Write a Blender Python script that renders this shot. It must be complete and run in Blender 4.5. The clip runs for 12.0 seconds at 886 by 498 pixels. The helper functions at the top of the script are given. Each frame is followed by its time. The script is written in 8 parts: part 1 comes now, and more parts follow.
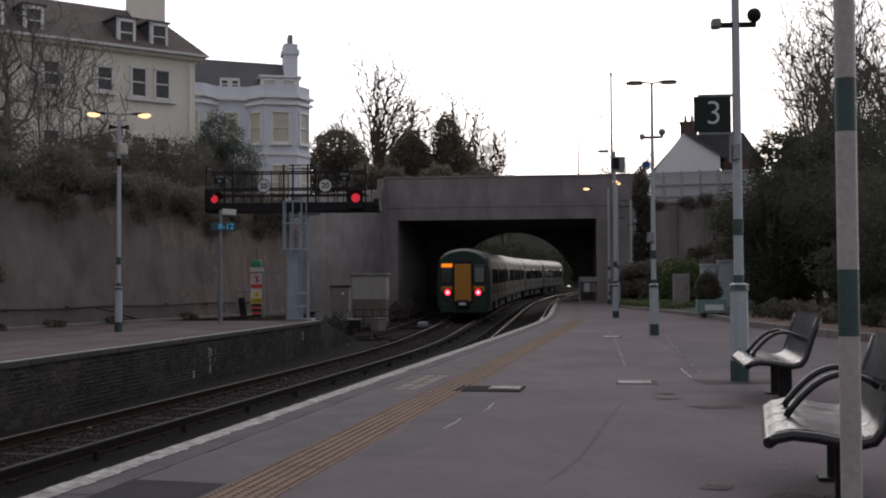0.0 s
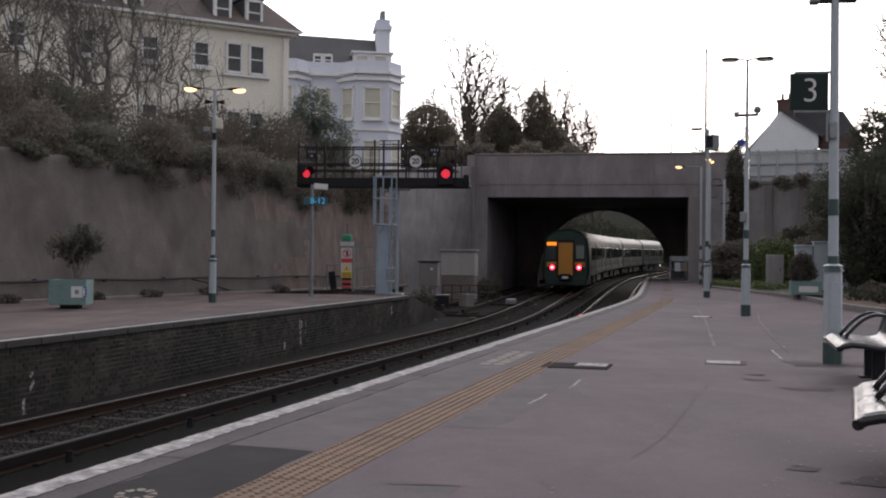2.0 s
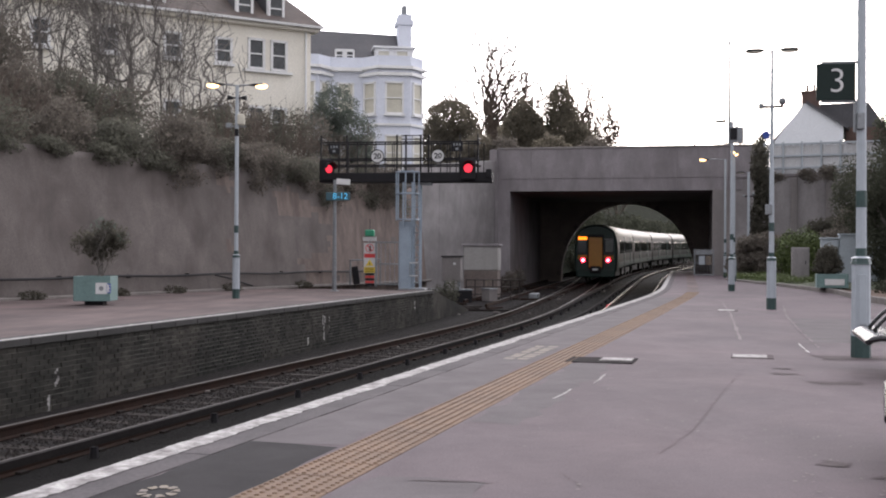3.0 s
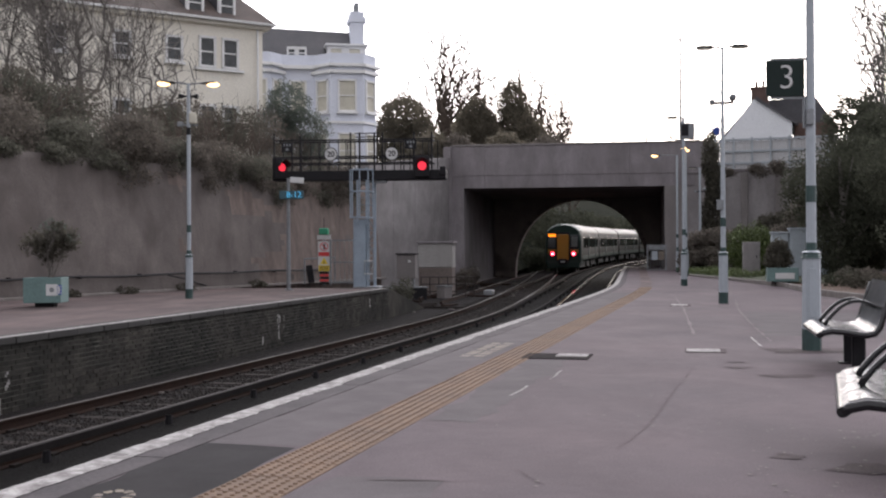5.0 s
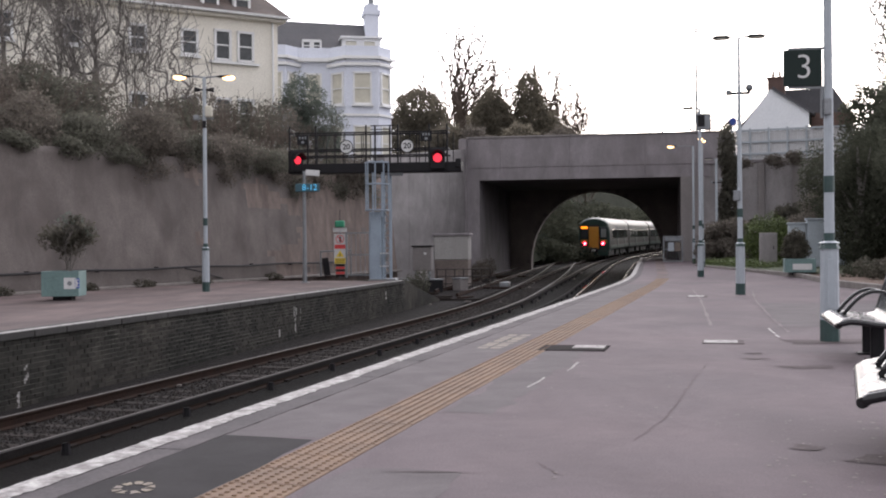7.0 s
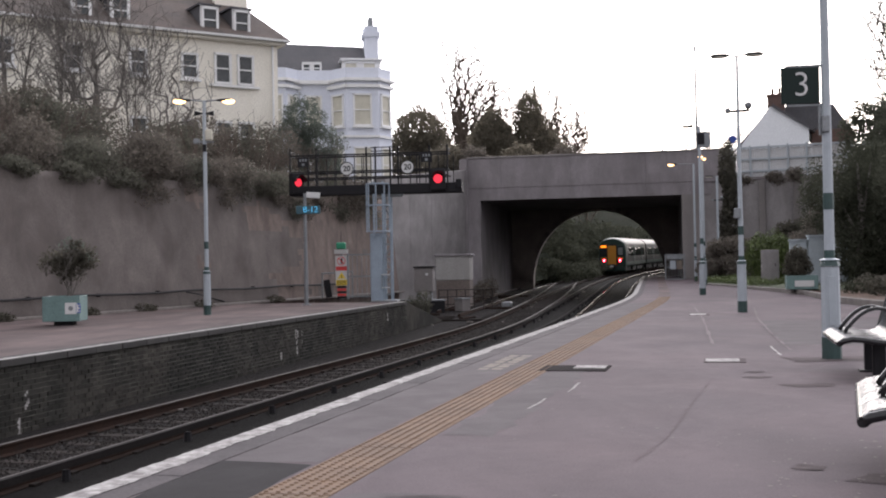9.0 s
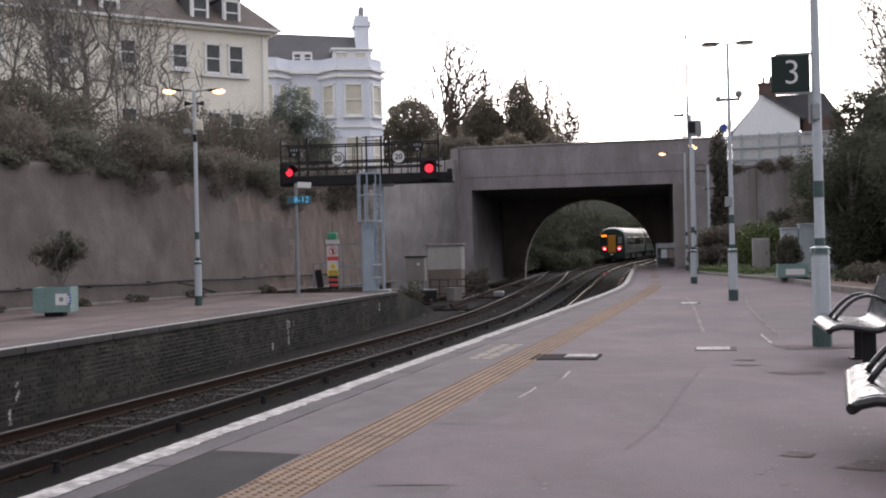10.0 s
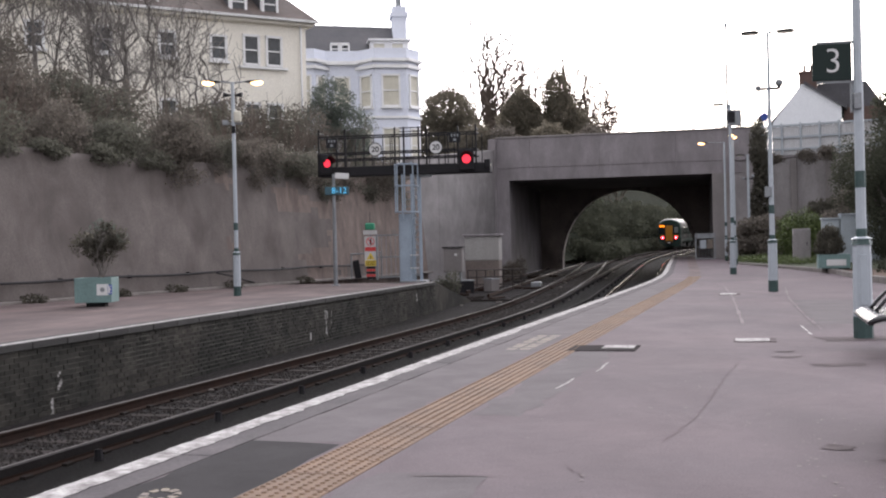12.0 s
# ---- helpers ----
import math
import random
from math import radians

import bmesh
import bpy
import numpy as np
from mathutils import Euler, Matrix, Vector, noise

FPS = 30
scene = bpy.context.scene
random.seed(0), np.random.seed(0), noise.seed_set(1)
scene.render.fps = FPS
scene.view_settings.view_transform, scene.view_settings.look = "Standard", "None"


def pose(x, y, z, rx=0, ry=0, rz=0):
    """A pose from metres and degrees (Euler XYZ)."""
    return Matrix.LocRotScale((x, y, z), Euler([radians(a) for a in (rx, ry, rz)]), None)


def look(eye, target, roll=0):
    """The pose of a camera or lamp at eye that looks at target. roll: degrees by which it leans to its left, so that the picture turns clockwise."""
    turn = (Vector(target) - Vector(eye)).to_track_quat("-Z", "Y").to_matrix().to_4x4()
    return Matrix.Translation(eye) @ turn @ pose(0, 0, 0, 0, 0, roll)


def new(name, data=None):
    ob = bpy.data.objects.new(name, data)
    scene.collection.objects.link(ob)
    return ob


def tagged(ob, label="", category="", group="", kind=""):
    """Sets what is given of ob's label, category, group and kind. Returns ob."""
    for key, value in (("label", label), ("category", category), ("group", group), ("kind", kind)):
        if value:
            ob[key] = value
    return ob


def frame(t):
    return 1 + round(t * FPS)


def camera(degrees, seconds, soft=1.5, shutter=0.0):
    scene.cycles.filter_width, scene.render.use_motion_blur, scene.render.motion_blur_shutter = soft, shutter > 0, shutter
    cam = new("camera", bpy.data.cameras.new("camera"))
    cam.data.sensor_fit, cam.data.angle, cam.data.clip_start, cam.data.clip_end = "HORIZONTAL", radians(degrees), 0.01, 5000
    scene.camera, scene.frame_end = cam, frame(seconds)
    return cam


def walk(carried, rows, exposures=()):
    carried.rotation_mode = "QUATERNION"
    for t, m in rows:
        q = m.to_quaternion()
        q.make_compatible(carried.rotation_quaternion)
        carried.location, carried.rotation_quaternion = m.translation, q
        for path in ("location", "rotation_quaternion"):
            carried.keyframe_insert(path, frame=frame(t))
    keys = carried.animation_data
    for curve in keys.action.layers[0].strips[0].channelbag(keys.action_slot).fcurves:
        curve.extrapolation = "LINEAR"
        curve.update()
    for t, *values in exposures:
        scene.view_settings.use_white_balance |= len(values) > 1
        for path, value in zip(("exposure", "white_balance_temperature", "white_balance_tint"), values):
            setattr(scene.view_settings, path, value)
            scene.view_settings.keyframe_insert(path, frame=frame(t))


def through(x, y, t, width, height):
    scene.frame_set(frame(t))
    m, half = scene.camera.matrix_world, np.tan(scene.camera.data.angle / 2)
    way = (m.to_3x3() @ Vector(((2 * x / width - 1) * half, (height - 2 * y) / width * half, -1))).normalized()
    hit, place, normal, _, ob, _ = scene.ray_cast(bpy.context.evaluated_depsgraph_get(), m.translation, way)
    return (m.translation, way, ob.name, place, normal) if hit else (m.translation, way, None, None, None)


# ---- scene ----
cam = camera(42.0, 12.0, soft=2.0, shutter=0.4)
PATH = [
    (0.0, pose(-0.006, -0.023, 1.208, 91.784, 0.309, -3.439)),
    (0.03, pose(-0.006, -0.022, 1.208, 91.75, 0.3, -3.40)),
    (0.1, pose(-0.004, -0.018, 1.207, 91.493, 0.232, -2.737)),
    (0.2, pose(-0.001, -0.014, 1.207, 91.186, 0.155, -2.861)),
    (0.3, pose(0.001, -0.010, 1.206, 90.751, 0.078, -2.918)),
    (0.4, pose(0.004, -0.005, 1.205, 91.052, 0.001, -2.417)),
    (0.5, pose(0.007, -0.001, 1.205, 91.328, -0.077, -2.871)),
    (0.6, pose(0.001, -0.012, 1.204, 92.460, -0.440, -2.373)),
    (0.7, pose(-0.004, -0.023, 1.204, 93.572, -0.802, -2.269)),
    (0.8, pose(-0.009, -0.033, 1.204, 93.887, -1.165, -2.248)),
    (0.9, pose(-0.014, -0.044, 1.204, 93.853, -1.528, -2.452)),
    (1.0, pose(-0.019, -0.055, 1.203, 93.674, -1.891, -1.562)),
    (1.1, pose(-0.016, -0.059, 1.201, 93.336, -1.745, 0.481)),
    (1.2, pose(-0.013, -0.064, 1.199, 93.119, -1.598, 0.300)),
    (1.3, pose(-0.009, -0.068, 1.196, 93.256, -1.452, 1.610)),
    (1.4, pose(-0.006, -0.072, 1.194, 92.705, -1.305, 1.372)),
    (1.5, pose(-0.003, -0.076, 1.192, 92.086, -1.159, 1.063)),
    (1.6, pose(-0.001, -0.077, 1.193, 91.622, -1.046, 1.088)),
    (1.7, pose(-0.000, -0.078, 1.193, 91.174, -0.934, 1.055)),
    (1.8, pose(0.001, -0.079, 1.194, 91.052, -0.822, 0.939)),
    (1.9, pose(0.002, -0.080, 1.195, 90.562, -0.710, 0.640)),
    (2.0, pose(0.003, -0.081, 1.196, 90.617, -0.598, 0.972)),
    (2.1, pose(0.001, -0.085, 1.195, 90.613, -0.466, 0.965)),
    (2.2, pose(-0.002, -0.089, 1.195, 90.472, -0.334, 1.392)),
    (2.3, pose(-0.004, -0.093, 1.195, 90.305, -0.203, 1.623)),
    (2.5, pose(-0.009, -0.101, 1.194, 90.113, 0.061, 1.812)),
    (2.7, pose(-0.006, -0.064, 1.193, 90.032, -0.080, 1.799)),
    (2.8, pose(-0.004, -0.046, 1.193, 90.173, -0.151, 2.273)),
    (2.9, pose(-0.003, -0.028, 1.192, 90.258, -0.221, 1.822)),
    (3.0, pose(-0.001, -0.009, 1.192, 90.350, -0.292, 2.110)),
    (3.1, pose(0.001, -0.004, 1.196, 90.035, -0.305, 1.050)),
    (3.2, pose(0.003, 0.001, 1.200, 90.058, -0.318, 1.165)),
    (4.8, pose(-0.013, 0.007, 1.206, 90.534, -0.080, 0.386)),
    (5.0, pose(-0.012, -0.003, 1.199, 90.216, 0.256, -0.158)),
    (5.2, pose(-0.007, -0.002, 1.200, 89.691, 0.258, -0.393)),
    (5.5, pose(0.000, 0.000, 1.200, 89.831, 0.260, -0.001)),
    (5.8, pose(-0.025, -0.003, 1.204, 90.020, 0.378, 0.292)),
    (5.9, pose(-0.033, -0.004, 1.205, 89.970, 0.417, 0.030)),
    (6.0, pose(-0.041, -0.005, 1.207, 90.226, 0.457, 0.448)),
    (6.1, pose(-0.035, 0.002, 1.205, 90.226, 0.449, 1.260)),
    (6.2, pose(-0.029, 0.009, 1.204, 89.771, 0.440, 0.374)),
    (6.4, pose(-0.018, 0.022, 1.201, 89.876, 0.423, 1.330)),
    (6.5, pose(-0.012, 0.029, 1.199, 89.568, 0.415, 0.492)),
    (6.6, pose(-0.016, 0.014, 1.198, 89.680, 0.378, 1.080)),
    (6.7, pose(-0.021, -0.001, 1.197, 89.817, 0.342, 0.758)),
    (8.3, pose(0.011, 0.029, 1.196, 89.855, 0.757, 0.562)),
    (8.5, pose(0.017, 0.031, 1.215, 89.880, 0.760, 0.860)),
    (8.7, pose(0.013, 0.025, 1.212, 90.653, 0.901, 0.694)),
    (9.0, pose(0.009, 0.017, 1.209, 90.845, 1.111, 0.727)),
    (9.2, pose(0.011, 0.022, 1.206, 90.255, 1.031, -0.198)),
    (9.5, pose(0.014, 0.030, 1.202, 90.379, 0.909, 0.132)),
    (9.7, pose(0.017, 0.031, 1.202, 90.213, 1.074, 0.249)),
    (10.0, pose(0.022, 0.032, 1.202, 90.332, 1.321, 0.323)),
    (10.5, pose(0.023, 0.022, 1.202, 90.395, 1.493, 1.126)),
    (10.7, pose(0.020, 0.027, 1.200, 90.206, 1.378, 1.230)),
    (11.0, pose(0.014, 0.033, 1.196, 89.874, 1.207, 1.007)),
    (11.2, pose(0.015, 0.028, 1.195, 89.500, 1.396, 0.594)),
    (11.4, pose(0.016, 0.022, 1.194, 89.940, 1.586, 1.395)),
    (11.5, pose(0.017, 0.019, 1.194, 90.050, 1.681, 1.591)),
    (11.6, pose(0.019, 0.021, 1.197, 89.940, 1.612, 1.340)),
    (11.9, pose(0.024, 0.028, 1.204, 89.730, 1.407, 2.070)),
    (12.0, pose(0.026, 0.030, 1.207, 89.901, 1.338, 2.182)),
]
walk(cam, PATH, exposures=[(0.0, -1.62), (0.5, -1.66), (0.8, -2.61), (1.1, -3.14), (1.5, -2.71), (1.8, -1.63), (2.2, -0.83), (2.6, -0.47), (3.0, -0.28), (5.0, -0.59), (6.0, -0.34), (6.6, -0.32), (8.4, -0.28), (9.0, -0.44), (9.5, -0.45), (10.5, -0.40), (11.5, -0.18), (12.0, -0.14)])

# ---- light: dusk, sun just set behind the bridge ----
world = bpy.data.worlds.new("dusk_sky")
scene.world = world
world.use_nodes = True
wn, wl = world.node_tree.nodes, world.node_tree.links
wn.clear()
sky = wn.new("ShaderNodeTexSky")
sky.sky_type = "NISHITA"
sky.sun_disc = False
sky.sun_elevation = radians(7)
sky.sun_rotation = radians(14)
sky.air_density, sky.dust_density, sky.ozone_density = 1.0, 2.5, 1.5
bg = wn.new("ShaderNodeBackground")
bg.inputs[1].default_value = 0.06
cloud = wn.new("ShaderNodeBackground")
cloud.inputs[0].default_value = (0.97, 0.94, 1.0, 1)
# thin high cloud, brightest all round the sunset and fading towards the east
sky_way, toward, fade = (wn.new("ShaderNode" + k) for k in ("TexCoord", "VectorMath", "MapRange"))
toward.operation = "DOT_PRODUCT"
toward.inputs[1].default_value = (0.20, 0.98, 0.0)
fade.interpolation_type = "SMOOTHERSTEP"
fade.inputs["From Min"].default_value, fade.inputs["From Max"].default_value = -0.1, 1.0
fade.inputs["To Min"].default_value, fade.inputs["To Max"].default_value = 1.4, 5.6
wl.new(sky_way.outputs["Generated"], toward.inputs[0])
wl.new(toward.outputs["Value"], fade.inputs["Value"])
wl.new(fade.outputs["Result"], cloud.inputs[1])
both = wn.new("ShaderNodeAddShader")
wout = wn.new("ShaderNodeOutputWorld")
soft_sky = wn.new("ShaderNodeHueSaturation")
soft_sky.inputs["Saturation"].default_value = 0.65
wl.new(sky.outputs[0], soft_sky.inputs["Color"])
wl.new(soft_sky.outputs[0], bg.inputs[0])
wl.new(bg.outputs[0], both.inputs[0])
wl.new(cloud.outputs[0], both.inputs[1])
wl.new(both.outputs[0], wout.inputs[0])
sun = new("sun", bpy.data.lights.new("sun", "SUN"))
sun.data.energy, sun.data.angle, sun.data.color = 0.5, radians(25), (1.0, 0.9, 0.82)
sun.matrix_world = look((0, 0, 60), (-14, -58, 45))
scene.view_settings.exposure = 0.0


# ---- materials ----
def mat(name, col, rough=0.8, metal=0.0, scale=4.0, vary=0.25, fine=40.0, bump=0.15, dist=0.01, tint=None, island=0.0, spec=0.5, coat=0.0, world=False):
    """A surface with variation at two scales: stains (scale) and grain (fine); tint is the stains' colour."""
    m = bpy.data.materials.new(name)
    m.use_nodes = True
    n, l = m.node_tree.nodes, m.node_tree.links
    b = n["Principled BSDF"]
    b.inputs["Roughness"].default_value, b.inputs["Metallic"].default_value = rough, metal
    b.inputs["Specular IOR Level"].default_value = spec
    b.inputs["Coat Weight"].default_value = coat
    tc = n.new("ShaderNodeTexCoord")
    where = n.new("ShaderNodeNewGeometry").outputs["Position"] if world else tc.outputs["Object"]
    n1, n2 = n.new("ShaderNodeTexNoise"), n.new("ShaderNodeTexNoise")
    for t, s, d in ((n1, scale, 6), (n2, fine, 4)):
        t.inputs["Scale"].default_value, t.inputs["Detail"].default_value, t.inputs["Roughness"].default_value = s, d, 0.62
        l.new(where, t.inputs["Vector"])
    r1 = n.new("ShaderNodeValToRGB")
    r1.color_ramp.elements[0].position, r1.color_ramp.elements[1].position = 0.35, 0.68
    other = tint or tuple(c * (1 - vary) for c in col)
    r1.color_ramp.elements[0].color, r1.color_ramp.elements[1].color = (*other, 1), (*col, 1)
    l.new(n1.outputs["Fac"], r1.inputs["Fac"])
    mix = n.new("ShaderNodeMix")
    mix.data_type, mix.blend_type = "RGBA", "MULTIPLY"
    r2 = n.new("ShaderNodeMapRange")
    r2.inputs["From Min"].default_value, r2.inputs["From Max"].default_value = 0.3, 0.7
    r2.inputs["To Min"].default_value, r2.inputs["To Max"].default_value = 1 - vary, 1 + vary * 0.4
    l.new(n2.outputs["Fac"], r2.inputs["Value"])
    mix.inputs["Factor"].default_value = 1.0
    l.new(r1.outputs["Color"], mix.inputs["A"])
    l.new(r2.outputs["Result"], mix.inputs["B"])
    last = mix.outputs["Result"]
    if island:
        info, geo = n.new("ShaderNodeObjectInfo"), n.new("ShaderNodeNewGeometry")
        add = n.new("ShaderNodeMath")
        add.operation = "ADD"
        l.new(info.outputs["Random"], add.inputs[0])
        l.new(geo.outputs["Random Per Island"], add.inputs[1])
        fr = n.new("ShaderNodeMath")
        fr.operation = "FRACT"
        l.new(add.outputs[0], fr.inputs[0])
        r3 = n.new("ShaderNodeMapRange")
        r3.inputs["To Min"].default_value, r3.inputs["To Max"].default_value = 1 - island, 1 + island * 0.6
        l.new(fr.outputs[0], r3.inputs["Value"])
        mx = n.new("ShaderNodeMix")
        mx.data_type, mx.blend_type = "RGBA", "MULTIPLY"
        mx.inputs["Factor"].default_value = 1.0
        l.new(last, mx.inputs["A"])
        l.new(r3.outputs["Result"], mx.inputs["B"])
        last = mx.outputs["Result"]
    l.new(last, b.inputs["Base Color"])
    if bump:
        bp = n.new("ShaderNodeBump")
        bp.inputs["Strength"].default_value, bp.inputs["Distance"].default_value = bump, dist
        l.new(n2.outputs["Fac"], bp.inputs["Height"])
        l.new(bp.outputs["Normal"], b.inputs["Normal"])
    return m


def glow(name, col, strength):
    m = bpy.data.materials.new(name)
    m.use_nodes = True
    b = m.node_tree.nodes["Principled BSDF"]
    b.inputs["Base Color"].default_value = (*[min(1, c) * 0.5 for c in col], 1)
    b.inputs["Emission Color"].default_value = (*col, 1)
    b.inputs["Emission Strength"].default_value = strength
    return m


def streaked(name, col, dark, rough=0.9, across=0.5, down=0.06, fine=18.0, weight=0.55):
    """Weathered wall: vertical run-off streaks, blotches and grain."""
    m = mat(name, col, rough, scale=0.35, vary=0.22, fine=fine, bump=0.3, dist=0.02, tint=tuple((a + b) / 2 for a, b in zip(col, dark)))
    n, l = m.node_tree.nodes, m.node_tree.links
    b = n["Principled BSDF"]
    src = b.inputs["Base Color"].links[0].from_socket
    tc = [x for x in n if x.type == "TEX_COORD"][0]
    mp = n.new("ShaderNodeMapping")
    mp.inputs["Scale"].default_value = (across, across, down)
    ns = n.new("ShaderNodeTexNoise")
    ns.inputs["Scale"].default_value, ns.inputs["Detail"].default_value = 3.0, 8
    l.new(tc.outputs["Object"], mp.inputs["Vector"])
    l.new(mp.outputs["Vector"], ns.inputs["Vector"])
    rp = n.new("ShaderNodeValToRGB")
    rp.color_ramp.elements[0].position, rp.color_ramp.elements[1].position = 0.42, 0.66
    rp.color_ramp.elements[0].color, rp.color_ramp.elements[1].color = (0, 0, 0, 1), (weight, weight, weight, 1)
    l.new(ns.outputs["Fac"], rp.inputs["Fac"])
    mx = n.new("ShaderNodeMix")
    mx.data_type = "RGBA"
    l.new(rp.outputs["Color"], mx.inputs["Factor"])
    l.new(src, mx.inputs["A"])
    mx.inputs["B"].default_value = (*dark, 1)
    l.new(mx.outputs["Result"], b.inputs["Base Color"])
    return m


def blotched(m, size, low, high, edge=0.12, stretch=(1, 1, 1)):
    """Adds irregular paler and darker blotches of about size metres to a material."""
    n, l = m.node_tree.nodes, m.node_tree.links
    b = n["Principled BSDF"]
    src = b.inputs["Base Color"].links[0].from_socket
    geo, mp, ns, rg, mx = (n.new("ShaderNode" + k) for k in ("NewGeometry", "Mapping", "TexNoise", "MapRange", "Mix"))
    mp.inputs["Scale"].default_value = tuple(c / size for c in stretch)
    ns.inputs["Scale"].default_value, ns.inputs["Detail"].default_value, ns.inputs["Roughness"].default_value = 1.0, 9, 0.68
    ns.inputs["Distortion"].default_value = 0.6
    rg.inputs["From Min"].default_value, rg.inputs["From Max"].default_value = 0.5 - edge, 0.5 + edge
    rg.inputs["To Min"].default_value, rg.inputs["To Max"].default_value = low, high
    mx.data_type, mx.blend_type = "RGBA", "MULTIPLY"
    mx.inputs["Factor"].default_value = 1.0
    l.new(geo.outputs["Position"], mp.inputs["Vector"])
    l.new(mp.outputs["Vector"], ns.inputs["Vector"])
    l.new(ns.outputs["Fac"], rg.inputs["Value"])
    l.new(src, mx.inputs["A"])
    l.new(rg.outputs["Result"], mx.inputs["B"])
    l.new(mx.outputs["Result"], b.inputs["Base Color"])
    return m


ASPHALT = mat("platform_asphalt", (0.136, 0.107, 0.117), 0.9, scale=0.38, vary=0.27, fine=70, bump=0.3, dist=0.006, tint=(0.100, 0.083, 0.092), spec=0.2)
PATCH = mat("patched_asphalt", (0.031, 0.029, 0.031), 0.95, spec=0.15, scale=1.2, vary=0.2, fine=70, bump=0.25, dist=0.006)
PATCH_GREY = mat("grey_asphalt", (0.109, 0.096, 0.102), 0.92, spec=0.2, scale=1.2, vary=0.18, fine=70, bump=0.25, dist=0.006)
STAIN = mat("damp_stain", (0.106, 0.088, 0.091), 0.95, spec=0.1, scale=3, vary=0.3, fine=50)
RED_TAR = mat("reddish_asphalt", (0.136, 0.100, 0.098), 0.92, spec=0.2, scale=0.5, vary=0.2, fine=50, tint=(0.086, 0.068, 0.068))
COPING = mat("coping_stone", (0.098, 0.087, 0.092), 0.9, scale=1.6, vary=0.3, fine=40, island=0.05, tint=(0.065, 0.059, 0.063), spec=0.2, world=True)
WHITE_LINE = mat("worn_white_line", (0.454, 0.443, 0.432), 0.85, scale=7, vary=0.25, fine=45, tint=(0.205, 0.189, 0.189), spec=0.2, world=True)
TACTILE = mat("buff_tactile_paving", (0.158, 0.094, 0.055), 0.85, scale=1.5, vary=0.2, fine=30, tint=(0.115, 0.072, 0.047), island=0.08, world=True)
YELLOW = mat("worn_yellow_paint", (0.218, 0.181, 0.130), 0.8, scale=9, vary=0.35, fine=40, tint=(0.155, 0.130, 0.122))
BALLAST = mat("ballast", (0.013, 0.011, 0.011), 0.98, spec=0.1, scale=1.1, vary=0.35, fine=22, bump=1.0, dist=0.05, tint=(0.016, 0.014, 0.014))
COPING_DARK = mat("sooty_coping", (0.036, 0.034, 0.033), 0.9, scale=2, vary=0.35, fine=30, island=0.2)
BALLAST_BLACK = mat("oily_ballast", (0.006, 0.005, 0.005), 0.98, spec=0.1, scale=1.5, vary=0.35, fine=22, bump=1.0, dist=0.05)
SLEEPER = mat("sleeper", (0.029, 0.024, 0.022), 0.95, spec=0.1, scale=3, vary=0.3, fine=30, island=0.3)
RAIL_DULL = mat("dull_rail_head", (0.049, 0.039, 0.037), 0.7, metal=0.0, spec=0.3, scale=2, vary=0.25, fine=50, bump=0.05)
RUST = mat("rusty_rail", (0.022, 0.015, 0.013), 0.9, spec=0.08, scale=3, vary=0.3, fine=30, tint=(0.029, 0.017, 0.013))
RAIL_WORN = mat("worn_rail_head", (0.085, 0.078, 0.075), 0.4, metal=0.4, scale=2, vary=0.3, fine=50, bump=0.03)
RAILTOP = mat("polished_rail", (0.11, 0.10, 0.10), 0.1, metal=1.0, scale=2, vary=0.25, fine=50, bump=0)
RAILTOP.node_tree.nodes["Principled BSDF"].inputs["Specular Tint"].default_value = (0.35, 0.35, 0.35, 1)
BLACK_RAIL = mat("conductor_rail", (0.017, 0.015, 0.015), 0.85, metal=0.0, spec=0.05, scale=2, vary=0.3, fine=30)
BRICK_DARK = mat("sooty_brick", (0.051, 0.046, 0.040), 0.95, scale=0.55, vary=0.35, fine=20, bump=0.4, dist=0.01, island=0.45, tint=(0.017, 0.017, 0.015), spec=0.2, world=True)
MORTAR = mat("dirty_mortar", (0.115, 0.11, 0.097), 0.95, scale=0.8, vary=0.45, fine=25, tint=(0.018, 0.018, 0.016), world=True)
# brick made paler than its own tone, with the arch's haze in it
BRICK_ARCH = mat("arch_brick", (0.196, 0.162, 0.148), 0.9, scale=0.7, vary=0.3, fine=15, island=0.3)
WALL_BROWN = streaked("weathered_retaining_wall", (0.149, 0.129, 0.122), (0.076, 0.063, 0.059), across=0.22, down=0.2, weight=0.8)
WALL_RUST = streaked("rust_stained_wall", (0.185, 0.145, 0.13), (0.105, 0.08, 0.07), across=0.8, down=0.15, weight=0.8)
CONCRETE = streaked("weathered_concrete", (0.285, 0.262, 0.276), (0.162, 0.146, 0.152), across=0.3, down=0.14, weight=0.75)
CONCRETE_PALE = streaked("pale_concrete", (0.323, 0.304, 0.308), (0.200, 0.185, 0.185), across=0.4, weight=0.4)
CONCRETE_WING = streaked("stained_wing_concrete", (0.262, 0.248, 0.252), (0.150, 0.138, 0.140), across=0.07, down=0.2, weight=0.7)
# streaked concrete; base colour raised to paint in the haze under the bridge
CONCRETE_DARK = streaked("sooty_concrete_hazed", (0.266, 0.245, 0.241), (0.140, 0.129, 0.126), across=0.4, weight=0.5)
SOIL = mat("earth_bank", (0.06, 0.05, 0.038), 0.95, scale=0.8, vary=0.4, fine=12, bump=0.8, dist=0.06, tint=(0.04, 0.045, 0.025))
GRASS = mat("rough_grass", (0.046, 0.065, 0.023), 0.9, scale=0.9, vary=0.4, fine=25, bump=0.8, dist=0.04, tint=(0.039, 0.042, 0.022))
